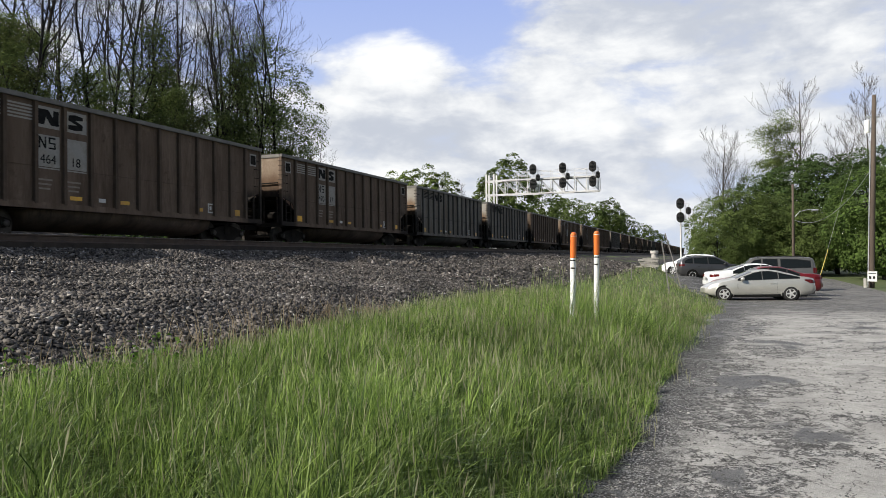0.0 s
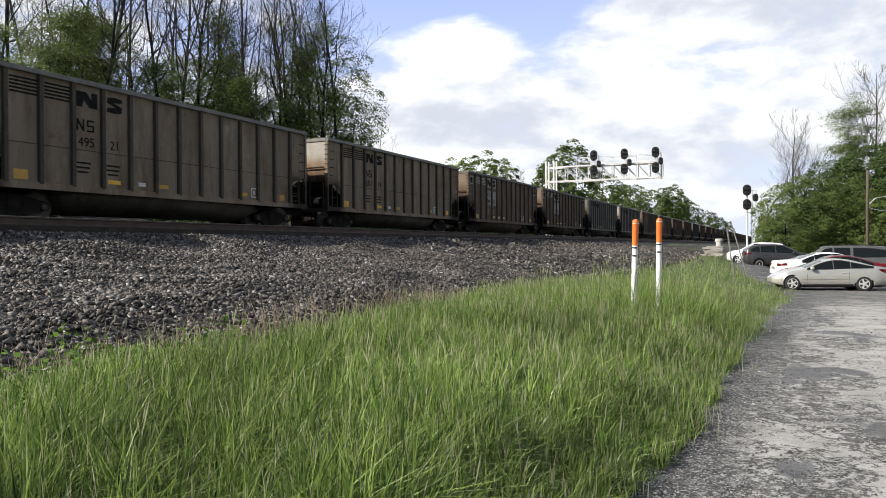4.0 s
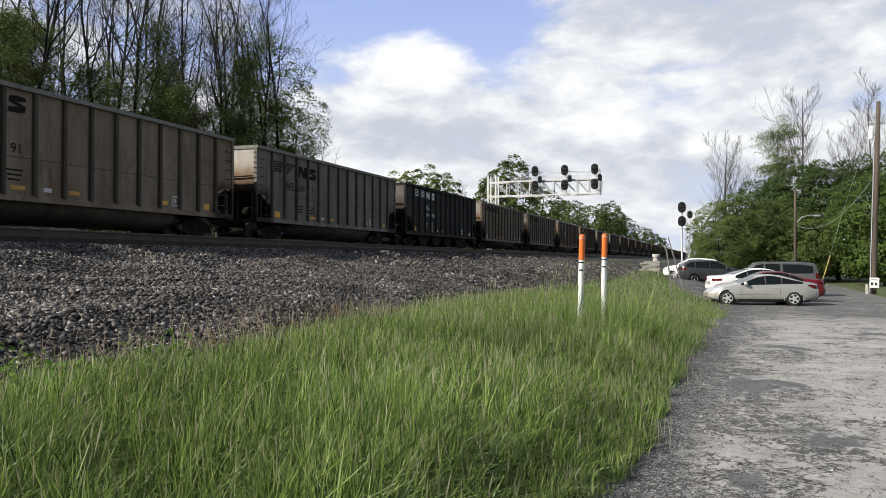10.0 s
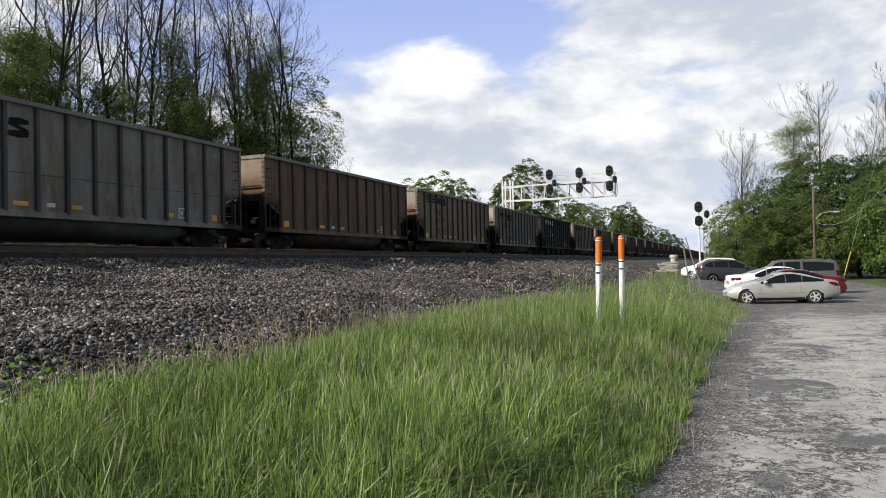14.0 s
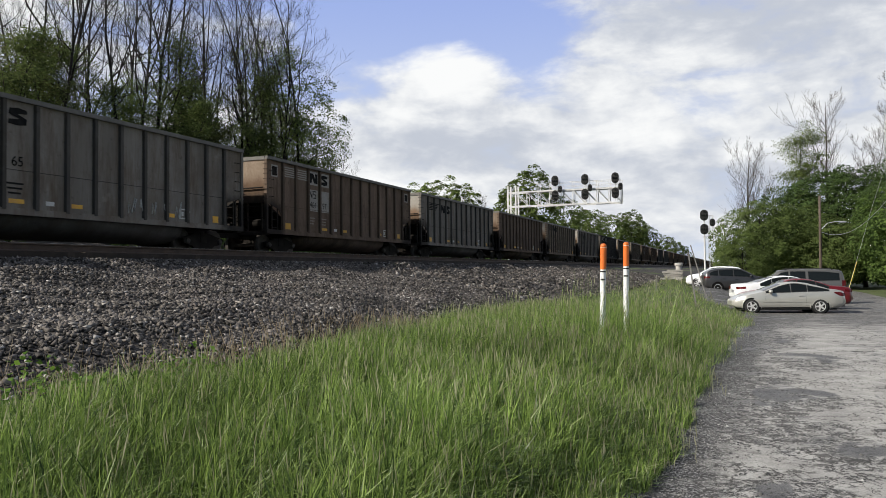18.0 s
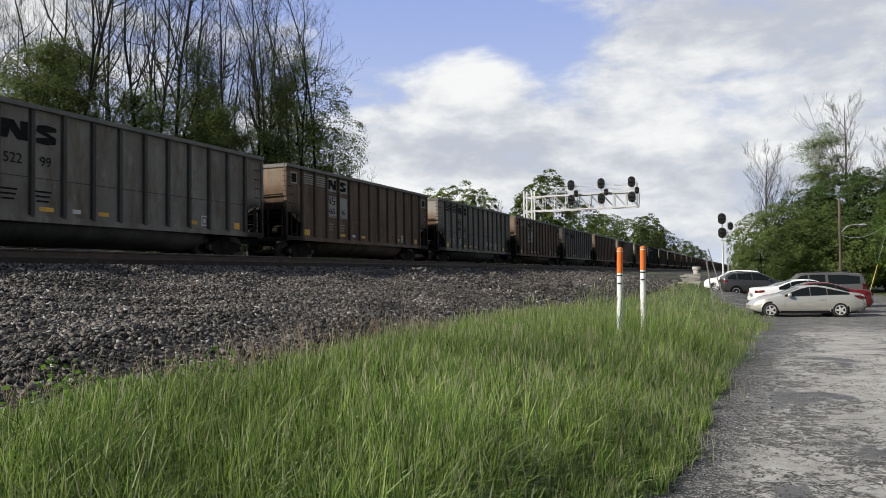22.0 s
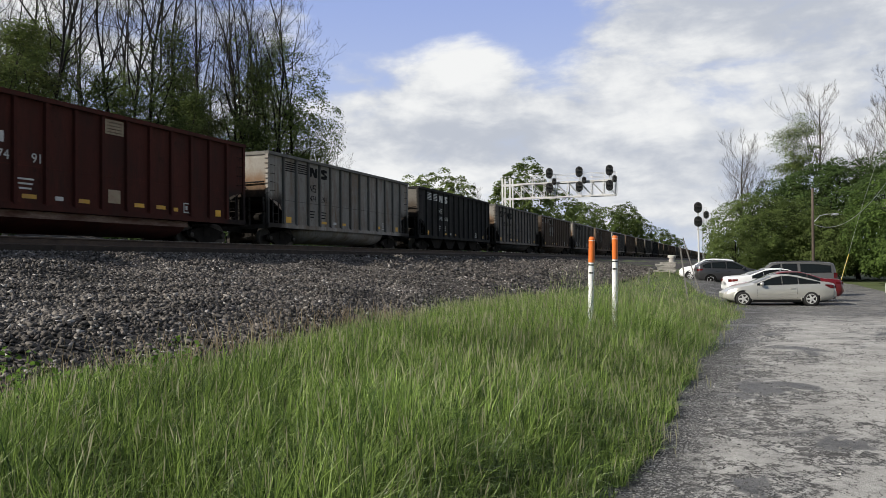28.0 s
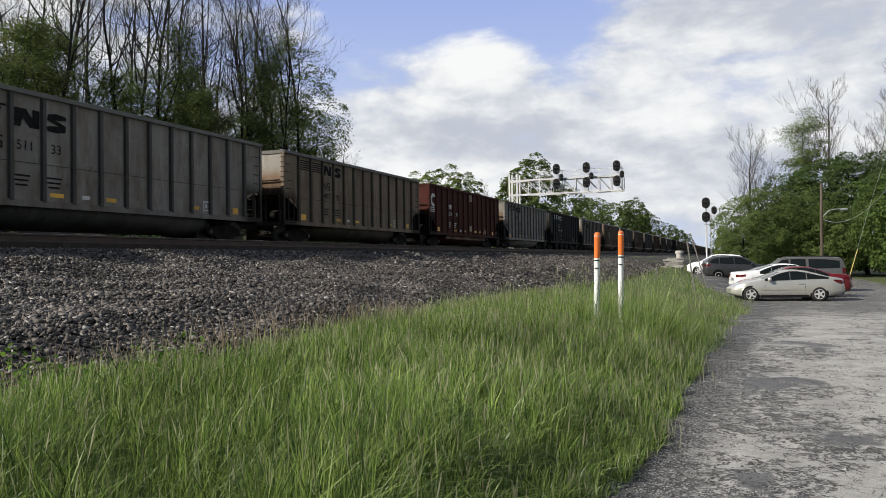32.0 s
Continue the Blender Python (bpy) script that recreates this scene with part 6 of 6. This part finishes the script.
def stakes():
    for x, y, top, lx, ly in ((-1.55, 30.0, 2.25, -7, 4), (-1.5, 39.6, 2.8, -15, 0), (-4.5, 45.0, 1.2, 3, 0)):
        g = float(ground_z(x, y))
        p = tagged(new("stake"), "grey steel stake leaning in the long grass", "stake", "stakes on the verge")
        p.matrix_basis = pose(x, y, g, ly, lx, 0)
        h = (top - g) / math.cos(radians(lx))
        part("bar", Geo().extrude([(-0.026, -0.012), (0.026, -0.012), (0.026, 0.0), (0.008, 0.0), (0.008, 0.026), (-0.008, 0.026), (-0.008, 0.0), (-0.026, 0.0)], "z", -0.3, h), STAKE_STEEL, p)
        for k in range(5):
            part("bolt_hole", Geo().lathe([(0.008, -0.016), (0.008, -0.0125)], "y", 8, (0, 0, h - 0.1 - 0.12 * k)), SIGNAL_BLACK, p)


def trackside():
    x, y = -4.13, 58.0
    c = tagged(new("concrete_drum"), "pale concrete drum with a wider cap beside the line", "drum")
    c.location = (x, y, float(ground_z(x, y)))
    top = 2.06 - float(ground_z(x, y))
    part("drum", Geo().lathe([(0.22, -0.1), (0.22, top * 0.8), (0.2, top * 0.83)], "z", 20), CONCRETE, c)
    part("cap", Geo().lathe([(0.2, top * 0.83), (0.29, top * 0.85), (0.29, top * 0.97), (0.24, top)], "z", 20), CONCRETE, c)
    g0 = float(ground_z(-4.3, 56.4))
    for k in range(12):
        t = tagged(new("timber_baulk"), "pale weathered timber baulk in a low stack", "timber", "stacked baulks beside the line")
        col, row = k % 2, k // 2
        t.matrix_basis = pose(-4.5 + 0.13 * (row % 3) - 0.12 * col, 56.3 + 0.34 * col, g0 + 0.06 + row * 0.115, 0, 1.0 * (k % 3 - 1), -6 + 6 * (k % 3))
        part("baulk", Geo().box(-0.78 + 0.1 * (k % 4), 0.78 - 0.12 * (row % 3), -0.15, 0.15, -0.055, 0.055, 0.015), OLD_WOOD, t)


gantry()
signal_mast()
marker_post(-2.37, 13.79, 2.11, 1.5)
marker_post(-2.11, 15.0, 2.165, 0.8)
poles()
stakes()
trackside()

# ---- parked vehicles ----
def car_paint(name, col, metal=0.0, rough=0.32):
    return surface(name, tuple(c * 0.92 for c in col), col, rough, 3, 200, 0.0, metal=metal, amount=0.1, dirt=tuple(c * 0.7 for c in col), dirt_scale=2, dirt_amount=0.2, coat=0.6, spec=0.5)


def car_glass():
    mt = bpy.data.materials.new("tinted_car_glass")
    mt.use_nodes = True
    b = mt.node_tree.nodes["Principled BSDF"]
    b.inputs["Base Color"].default_value = (0.008, 0.01, 0.01, 1)
    b.inputs["Roughness"].default_value, b.inputs["Specular IOR Level"].default_value = 0.05, 0.35
    return mt


GLASS = car_glass()
RUBBER = surface("tyre_rubber", (0.012, 0.012, 0.012), (0.03, 0.03, 0.03), 0.8, 8, 60, 0.1)
ALLOY = surface("alloy_rim", (0.45, 0.45, 0.46), (0.62, 0.62, 0.62), 0.35, 8, 60, 0.02, metal=0.15)
RED_LENS = surface("red_lamp_lens", (0.07, 0.004, 0.004), (0.11, 0.006, 0.005), 0.2, 8, 60, 0.0)
CLEAR_LENS = surface("clear_lamp_lens", (0.6, 0.6, 0.58), (0.75, 0.75, 0.72), 0.15, 8, 60, 0.0)
TRIM = surface("black_plastic_trim", (0.015, 0.015, 0.015), (0.035, 0.035, 0.035), 0.6, 8, 60, 0.05)


def skin(shape):
    """A car body's outer form, from lines along x (tail to nose): top, belt, low edge, half width. Gives half(x, z) and the lines."""
    lines = [[np.array(c) for c in zip(*shape[k])] for k in ("top", "belt", "low", "half")]

    def at(k, x):
        return float(np.interp(x, *lines[k]))

    def roof_half(x):
        return at(3, x) * (0.95 - 0.5 * min(max(at(0, x) - at(1, x), 0.0), 0.5))

    def half(x, z):
        top, belt, low, w = (at(k, x) for k in range(4))
        if z <= belt:
            k = max((z - low) / max(belt - low, 0.05), 0.0)
            return w * float(np.interp(k, [0, 0.12, 0.3, 0.62, 0.9, 1.0], [0.9, 0.965, 0.99, 1.0, 0.975, 0.95]))
        k = min((z - belt) / max(top - belt, 0.02), 1.0)
        return w * 0.95 + (roof_half(x) - w * 0.95) * k ** 1.25

    return at, half, roof_half


def body_mesh(shape):
    at, half, roof_half = skin(shape)
    x0, x1 = shape["top"][0][0], shape["top"][-1][0]
    xs = x0 + (x1 - x0) * (0.5 - 0.5 * np.cos(np.linspace(0, math.pi, 49)))
    rings = []
    for x in xs:
        top, belt, low = at(0, x), at(1, x), at(2, x)
        row = [(half(x, low + (belt - low) * k), low + (belt - low) * k) for k in (0, 0.12, 0.3, 0.62, 0.9, 1.0)]
        h = max(top - belt, 0.0)
        row += [(half(x, belt + h * k), belt + h * k) for k in (0.3, 0.6, 0.85, 0.95)]
        r = row[-1][0]
        row += [(r * 0.93, top + 0.004), (r * 0.6, top + 0.02), (0.0, top + 0.028)]
        rings.append([(x, y, z) for y, z in row] + [(x, -y, z) for y, z in row[-2::-1]])
    n = len(rings[0])
    fs = [tuple(range(n)), tuple(range((len(rings) - 1) * n, len(rings) * n))]
    for i in range(len(rings) - 1):
        fs += [(i * n + k, i * n + (k + 1) % n, (i + 1) * n + (k + 1) % n, (i + 1) * n + k) for k in range(n)]
    return Geo().add([p for r in rings for p in r], fs)


def side_patch(shape, side, cols, out, steps=4):
    """A panel that lies on the car's side: columns (x, low, high), standing out by a little."""
    half = skin(shape)[1]
    ends = [c[0] for c in cols]
    fine = sorted(set(ends) | set(np.linspace(ends[0], ends[-1], 9)))
    vs = []
    for x in fine:
        lo, hi = np.interp(x, ends, [c[1] for c in cols]), np.interp(x, ends, [c[2] for c in cols])
        for k in range(steps + 1):
            z = lo + (hi - lo) * k / steps
            vs.append((x, side * (half(x, z) + out), z))
    m = steps + 1
    return Geo().add(vs, [(i * m + k, i * m + k + 1, (i + 1) * m + k + 1, (i + 1) * m + k) for i in range(len(fine) - 1) for k in range(steps)])


def top_patch(shape, xa, xb, share, out):
    """A pane that lies on the car's upper line between two stations."""
    at, half, roof_half = skin(shape)
    vs = []
    for x in np.linspace(xa, xb, 7):
        top, belt = at(0, x), at(1, x)
        r = half(x, belt + max(top - belt, 0) * 0.95)
        vs += [(x, r * share * k, top + out + 0.028 - 0.024 * abs(k * share) ** 2) for k in (-1, -0.5, 0, 0.5, 1)]
    return Geo().add(vs, [(i * 5 + k, i * 5 + k + 1, i * 5 + k + 6, i * 5 + k + 5) for i in range(6) for k in range(4)])


def vehicle(name, label, m, paint, shape, wheels, wheel_r, panes, screens, lamps, doors, rim=None, rails=False, low_trim=False, moulding=None):
    """panes: side windows as columns; screens: rear and front glass along x; lamps: tail and head lamps as columns; doors: x of the door gaps."""
    rim = rim or ALLOY
    v = tagged(new(name), label, "car", "cars in the car park")
    v.matrix_basis = m
    at, half, roof_half = skin(shape)
    x0, x1 = shape["top"][0][0], shape["top"][-1][0]
    part("body", body_mesh(shape), paint, v, smooth=True)
    for side in (-1, 1):
        for cols in panes:
            g = part("side_window", side_patch(shape, side, cols, 0.008), GLASS, v, "dark tinted window", smooth=True)
            rimmed = [(x, lo - 0.025, hi + 0.022) for x, lo, hi in cols]
            rimmed = [(rimmed[0][0] - 0.025, *rimmed[0][1:])] + rimmed[1:-1] + [(rimmed[-1][0] + 0.025, *rimmed[-1][1:])]
            part("window_seal", side_patch(shape, side, rimmed, 0.004), TRIM, g, smooth=True)
        for cols, mat, words, nm in ((lamps[0], RED_LENS, "red tail lamp", "tail_lamp"), (lamps[1], CLEAR_LENS, "clear head lamp", "head_lamp")):
            part(nm, side_patch(shape, side, cols, 0.008), mat, v, words, smooth=True)
            xe = x0 if nm == "tail_lamp" else x1
            lo, hi = (cols[0] if nm == "tail_lamp" else cols[-1])[1:]
            s = -1 if nm == "tail_lamp" else 1
            w = at(3, xe)
            part(nm, Geo().box(min(xe - s * 0.05, xe + s * 0.012), max(xe - s * 0.05, xe + s * 0.012), min(side * w * 0.72, side * w * 0.97), max(side * w * 0.72, side * w * 0.97), lo, hi, 0.006), mat, v, words)
        for x in doors:
            part("door_gap", side_patch(shape, side, [(x - 0.006, at(2, x) + 0.14, at(1, x) - 0.01), (x + 0.006, at(2, x) + 0.14, at(1, x) - 0.01)], 0.002), TRIM, v)
        for x in doors[:-1]:
            z = at(1, x) - 0.15
            y = half(x, z)
            part("door_handle", Geo().box(x + 0.08, x + 0.27, min(side * (y - 0.01), side * (y + 0.03)), max(side * (y - 0.01), side * (y + 0.03)), z - 0.018, z + 0.018, 0.01), paint if not low_trim else TRIM, v)
        xm = panes[-1][-1][0] - 0.16
        zm = at(1, xm) + 0.02
        ym = half(xm, zm)
        part("mirror", Geo().lathe([(0.03, -0.07), (0.075, -0.05), (0.085, 0.02), (0.06, 0.075), (0.02, 0.09)], "x", 12, (xm, side * (ym + 0.1), zm + 0.06)), paint, v, smooth=True)
        xa, xb = wheels[0] + wheel_r * 1.22, wheels[1] - wheel_r * 1.22
        part("sill_trim", side_patch(shape, side, [(xa, at(2, xa) - 0.01, at(2, xa) + 0.07), (xb, at(2, xb) - 0.01, at(2, xb) + 0.07)], 0.006, 2), TRIM, v)
        if moulding:
            part("side_moulding", side_patch(shape, side, [(xa, moulding - 0.018, moulding + 0.018), (xb, moulding - 0.018, moulding + 0.018)], 0.012, 2), TRIM if low_trim else paint, v)
        for wx in wheels:
            w = half(wx, wheel_r * 1.2)
            lip = [(wx + wheel_r * 1.2 * math.cos(radians(q)), side * (half(wx, wheel_r) + 0.004), wheel_r + wheel_r * 1.2 * math.sin(radians(q))) for q in range(-12, 193, 12)]
            part("wheel_arch", Geo().lathe([(wheel_r * 1.16, -0.03), (wheel_r * 1.16, 0.004)], "y", 30, (wx, side * w, wheel_r * 1.02)), ARCH, v)
            part("arch_lip", Geo().tube(lip, 0.022, 6), TRIM if low_trim else paint, v, smooth=True)
            tyre = part("tyre", shared(("tyre", wheel_r), lambda: Geo().lathe([(wheel_r * 0.64, -0.1), (wheel_r * 0.9, -0.11), (wheel_r, -0.08), (wheel_r, 0.08), (wheel_r * 0.9, 0.11), (wheel_r * 0.64, 0.1)], "y", 28), True), RUBBER, v, m=pose(wx, side * (w - 0.085), wheel_r))
            part("rim", shared(("rim", wheel_r, rim.name), lambda: rim_mesh(wheel_r)), rim, tyre, m=pose(0, side * 0.016, 0, 0, 0, 0 if side > 0 else 180))
        if rails:
            xs = (shape["top"][0][0] + 0.6, screens[1][0] - 0.35)
            yr = roof_half(0.0) * 0.86
            part("roof_rail", Geo().tube([(xs[0], side * yr, at(0, xs[0]) + 0.01), (xs[0] + 0.12, side * yr, at(0, xs[0]) + 0.075), (xs[1] - 0.12, side * yr, at(0, xs[1]) + 0.075), (xs[1], side * yr, at(0, xs[1]) + 0.01)], 0.022, 6), TRIM, v)
    part("rear_window", top_patch(shape, *screens[0], 0.86, 0.008), GLASS, v, "dark tinted glass", smooth=True)
    part("windscreen", top_patch(shape, *screens[1], 0.9, 0.008), GLASS, v, "dark tinted glass", smooth=True)
    part("underside", Geo().box(x0 + 0.35, x1 - 0.35, -at(3, 0) * 0.84, at(3, 0) * 0.84, at(2, 0) - 0.05, at(2, 0) + 0.12), TRIM, v)
    for x, s in ((x0, -1), (x1, 1)):
        w = at(3, x)
        part("bumper", Geo().box(min(x - s * 0.1, x + s * 0.035), max(x - s * 0.1, x + s * 0.035), -w * 0.97, w * 0.97, at(2, x) + 0.03, at(2, x) + 0.2, 0.03), paint if not low_trim else TRIM, v)
    part("number_plate", Geo().box(x0 - 0.05, x0 - 0.036, -0.15, 0.15, at(2, x0) + 0.24, at(2, x0) + 0.36), GALV, v)
    return v


def rim_mesh(r):
    g = Geo().lathe([(r * 0.66, 0.075), (r * 0.66, 0.1), (r * 0.6, 0.1), (r * 0.58, 0.06)], "y", 24)
    g.lathe([(r * 0.16, 0.05), (r * 0.16, 0.095), (r * 0.1, 0.1)], "y", 12)
    for k in range(5):
        a = 2 * math.pi * k / 5
        c, s = math.cos(a), math.sin(a)
        w = r * 0.12
        pts = [(r * 0.1, -w), (r * 0.62, -w * 0.8), (r * 0.62, w * 0.8), (r * 0.1, w)]
        ring = [(u * c - q * s, u * s + q * c) for u, q in pts]
        g.extrude(ring, "y", 0.07, 0.095)
    return g


def turned(x, y, heading, dz=0.0, size=1.0):
    return pose(x, y, float(ground_z(x, y)) + 0.005 + dz, 0, 0, heading) @ Matrix.Diagonal((size, size, size, 1))


COUPE = {
    "top": [(-2.2, 0.80), (-2.12, 0.93), (-1.9, 0.98), (-1.62, 1.0), (-1.2, 1.13), (-0.75, 1.25), (-0.35, 1.3), (0.0, 1.29), (0.3, 1.22), (0.7, 1.06), (1.05, 0.91), (1.5, 0.82), (1.9, 0.72), (2.1, 0.62), (2.2, 0.52)],
    "belt": [(-2.2, 0.74), (-2.0, 0.90), (-1.5, 0.93), (0.0, 0.875), (1.0, 0.84), (1.6, 0.74), (2.0, 0.62), (2.2, 0.5)],
    "low": [(-2.2, 0.4), (-2.05, 0.3), (-1.6, 0.22), (1.5, 0.2), (2.0, 0.24), (2.2, 0.32)],
    "half": [(-2.2, 0.62), (-2.1, 0.74), (-1.7, 0.84), (-0.8, 0.86), (1.2, 0.86), (1.7, 0.82), (2.05, 0.68), (2.2, 0.52)],
}
SEDAN = {
    "top": [(-2.45, 0.86), (-2.38, 1.06), (-2.0, 1.1), (-1.55, 1.13), (-1.1, 1.3), (-0.65, 1.43), (-0.2, 1.46), (0.25, 1.43), (0.7, 1.24), (1.2, 0.98), (1.7, 0.9), (2.2, 0.79), (2.38, 0.7), (2.45, 0.58)],
    "belt": [(-2.45, 0.82), (-2.2, 1.0), (-1.0, 0.99), (1.2, 0.91), (1.8, 0.82), (2.3, 0.68), (2.45, 0.55)],
    "low": [(-2.45, 0.45), (-2.3, 0.32), (-1.8, 0.24), (1.7, 0.22), (2.3, 0.26), (2.45, 0.36)],
    "half": [(-2.45, 0.7), (-2.35, 0.82), (-1.9, 0.9), (-0.8, 0.925), (1.2, 0.925), (1.9, 0.88), (2.3, 0.74), (2.45, 0.6)],
}
CROSSOVER = {
    "top": [(-2.2, 1.0), (-2.16, 1.2), (-2.0, 1.42), (-1.75, 1.58), (-1.2, 1.65), (-0.3, 1.68), (0.25, 1.63), (0.75, 1.38), (1.2, 1.12), (1.7, 1.04), (2.05, 0.93), (2.2, 0.75)],
    "belt": [(-2.2, 0.98), (-2.0, 1.14), (-1.0, 1.1), (1.1, 1.02), (1.7, 0.95), (2.1, 0.8), (2.2, 0.7)],
    "low": [(-2.2, 0.5), (-2.0, 0.34), (-1.6, 0.27), (1.5, 0.26), (2.05, 0.3), (2.2, 0.4)],
    "half": [(-2.2, 0.76), (-2.1, 0.84), (-1.6, 0.91), (1.2, 0.92), (1.8, 0.86), (2.1, 0.74), (2.2, 0.62)],
}
WAGON = {
    "top": [(-2.8, 1.1), (-2.77, 1.5), (-2.68, 1.8), (-2.5, 1.88), (-1.5, 1.92), (0.0, 1.91), (0.55, 1.87), (0.95, 1.55), (1.32, 1.24), (1.8, 1.19), (2.5, 1.12), (2.72, 1.0), (2.8, 0.8)],
    "belt": [(-2.8, 1.05), (-2.6, 1.24), (0.0, 1.2), (1.4, 1.17), (2.4, 1.04), (2.8, 0.78)],
    "low": [(-2.8, 0.5), (-2.6, 0.42), (-1.7, 0.36), (2.3, 0.36), (2.8, 0.45)],
    "half": [(-2.8, 0.9), (-2.7, 0.96), (-2.0, 1.0), (1.5, 1.0), (2.4, 0.95), (2.8, 0.82)],
}
HUBCAP = surface("silver_hub_cap", (0.5, 0.5, 0.5), (0.68, 0.68, 0.67), 0.3, 8, 60, 0.02, metal=0.3)
ARCH = surface("wheel_well_shade", (0.006, 0.006, 0.006), (0.014, 0.014, 0.014), 0.95, 8, 60, 0.0, spec=0.1)
SEDAN_PANES = [[(-1.42, 1.02, 1.1), (-1.1, 1.015, 1.24), (-0.92, 1.01, 1.31)], [(-0.86, 1.01, 1.33), (-0.5, 1.005, 1.39), (-0.12, 1.0, 1.4)], [(-0.05, 1.0, 1.4), (0.25, 0.99, 1.37), (0.6, 0.985, 1.22), (0.95, 0.975, 1.03)]]
SEDAN_LAMPS = ([(-2.44, 0.84, 0.97), (-2.1, 0.88, 0.98)], [(2.0, 0.7, 0.76), (2.4, 0.6, 0.68)])
CROSS_PANES = [[(-1.85, 1.2, 1.35), (-1.55, 1.18, 1.5), (-1.3, 1.17, 1.53)], [(-1.22, 1.17, 1.54), (-0.8, 1.15, 1.57), (-0.32, 1.13, 1.59)], [(-0.25, 1.13, 1.59), (0.2, 1.11, 1.55), (0.6, 1.09, 1.37), (0.98, 1.07, 1.15)]]
CROSS_LAMPS = ([(-2.19, 0.98, 1.12), (-1.85, 1.02, 1.12)], [(1.75, 0.84, 0.92), (2.15, 0.74, 0.82)])

vehicle("coupe", "silver two-door coupe parked nose to the grass, wheels shining", turned(1.67, 33.45, 191.5, -0.02, 0.95), car_paint("champagne_silver", (0.52, 0.51, 0.47), 0.5), COUPE, (-1.17, 1.5), 0.31,
        [[(-1.52, 0.955, 0.985), (-1.2, 0.95, 1.06), (-0.72, 0.94, 1.17)], [(-0.66, 0.94, 1.18), (-0.35, 0.925, 1.24), (-0.08, 0.915, 1.24)], [(-0.02, 0.91, 1.235), (0.28, 0.9, 1.17), (0.6, 0.895, 1.05), (0.92, 0.88, 0.92)]],
        ((-1.6, -0.8), (0.32, 1.0)), ([(-2.18, 0.72, 0.84), (-1.95, 0.74, 0.9), (-1.72, 0.86, 0.9)], [(1.75, 0.6, 0.66), (2.12, 0.5, 0.57)]), (-0.62, 0.95), rim=HUBCAP, moulding=0.5)
vehicle("sedan", "white saloon parked with its tail to the grass", turned(2.02, 39.4, 16, 0.03, 0.98), car_paint("white_car_paint", (0.78, 0.79, 0.80)), SEDAN, (-1.42, 1.45), 0.34,
        SEDAN_PANES, ((-1.5, -0.75), (0.4, 1.15)), SEDAN_LAMPS, (-0.88, -0.08, 1.05))
vehicle("sedan", "dark red saloon behind the silver coupe, rear lamps showing", turned(2.12, 36.75, 189, -0.05, 0.93), car_paint("dark_red_car_paint", (0.13, 0.006, 0.009), 0.1), SEDAN, (-1.42, 1.45), 0.34,
        SEDAN_PANES, ((-1.5, -0.75), (0.4, 1.15)), SEDAN_LAMPS, (-0.88, -0.08, 1.05))
vehicle("estate_wagon", "large grey-tan estate wagon with dark side glass and roof rails", turned(2.5, 45.6, 184, 0.0, 0.955), car_paint("pewter_car_paint", (0.12, 0.118, 0.113), 0.4), WAGON, (-1.75, 1.65), 0.38,
        [[(-2.5, 1.33, 1.7), (-1.8, 1.31, 1.79), (-0.95, 1.29, 1.81)], [(-0.78, 1.29, 1.81), (-0.4, 1.28, 1.82), (-0.02, 1.27, 1.81)], [(0.1, 1.27, 1.81), (0.45, 1.26, 1.75), (0.78, 1.25, 1.5), (1.02, 1.24, 1.32)]],
        ((-2.78, -2.6), (0.62, 1.28)), ([(-2.79, 1.0, 1.3), (-2.62, 1.0, 1.32)], [(2.35, 0.86, 0.98), (2.76, 0.84, 0.95)]), (-0.86, 0.04, 1.15), rails=True, moulding=0.75)
vehicle("crossover", "dark grey crossover parked tail to the verge, red lamps", turned(-0.25, 56.6, 12), car_paint("dark_grey_car_paint", (0.05, 0.05, 0.053), 0.4), CROSSOVER, (-1.35, 1.35), 0.35,
        CROSS_PANES, ((-2.1, -1.8), (0.42, 1.15)), CROSS_LAMPS, (-1.1, -0.28, 0.95), low_trim=True)
vehicle("crossover", "white crossover mostly hidden behind the dark grey one", turned(-1.75, 62.2, 184, -0.12, 0.97), car_paint("white_car_paint_cool", (0.76, 0.77, 0.78)), CROSSOVER, (-1.35, 1.35), 0.35,
        CROSS_PANES, ((-2.1, -1.8), (0.42, 1.15)), CROSS_LAMPS, (-1.1, -0.28, 0.95), low_trim=True)

# ---- what moves ----
def motions():
    for car, y0 in TRAIN:
        walk(car, [(t, pose(TRACKS[1], y0 + s, RAIL_Z)) for t, s in RUN])
    walk(SKY, [(0, pose(0, 0, 0)), (16, pose(0, 0, 0, 0, 0, -2.3)), (32, pose(0, 0, 0, 0, 0, -4.6))])


motions()
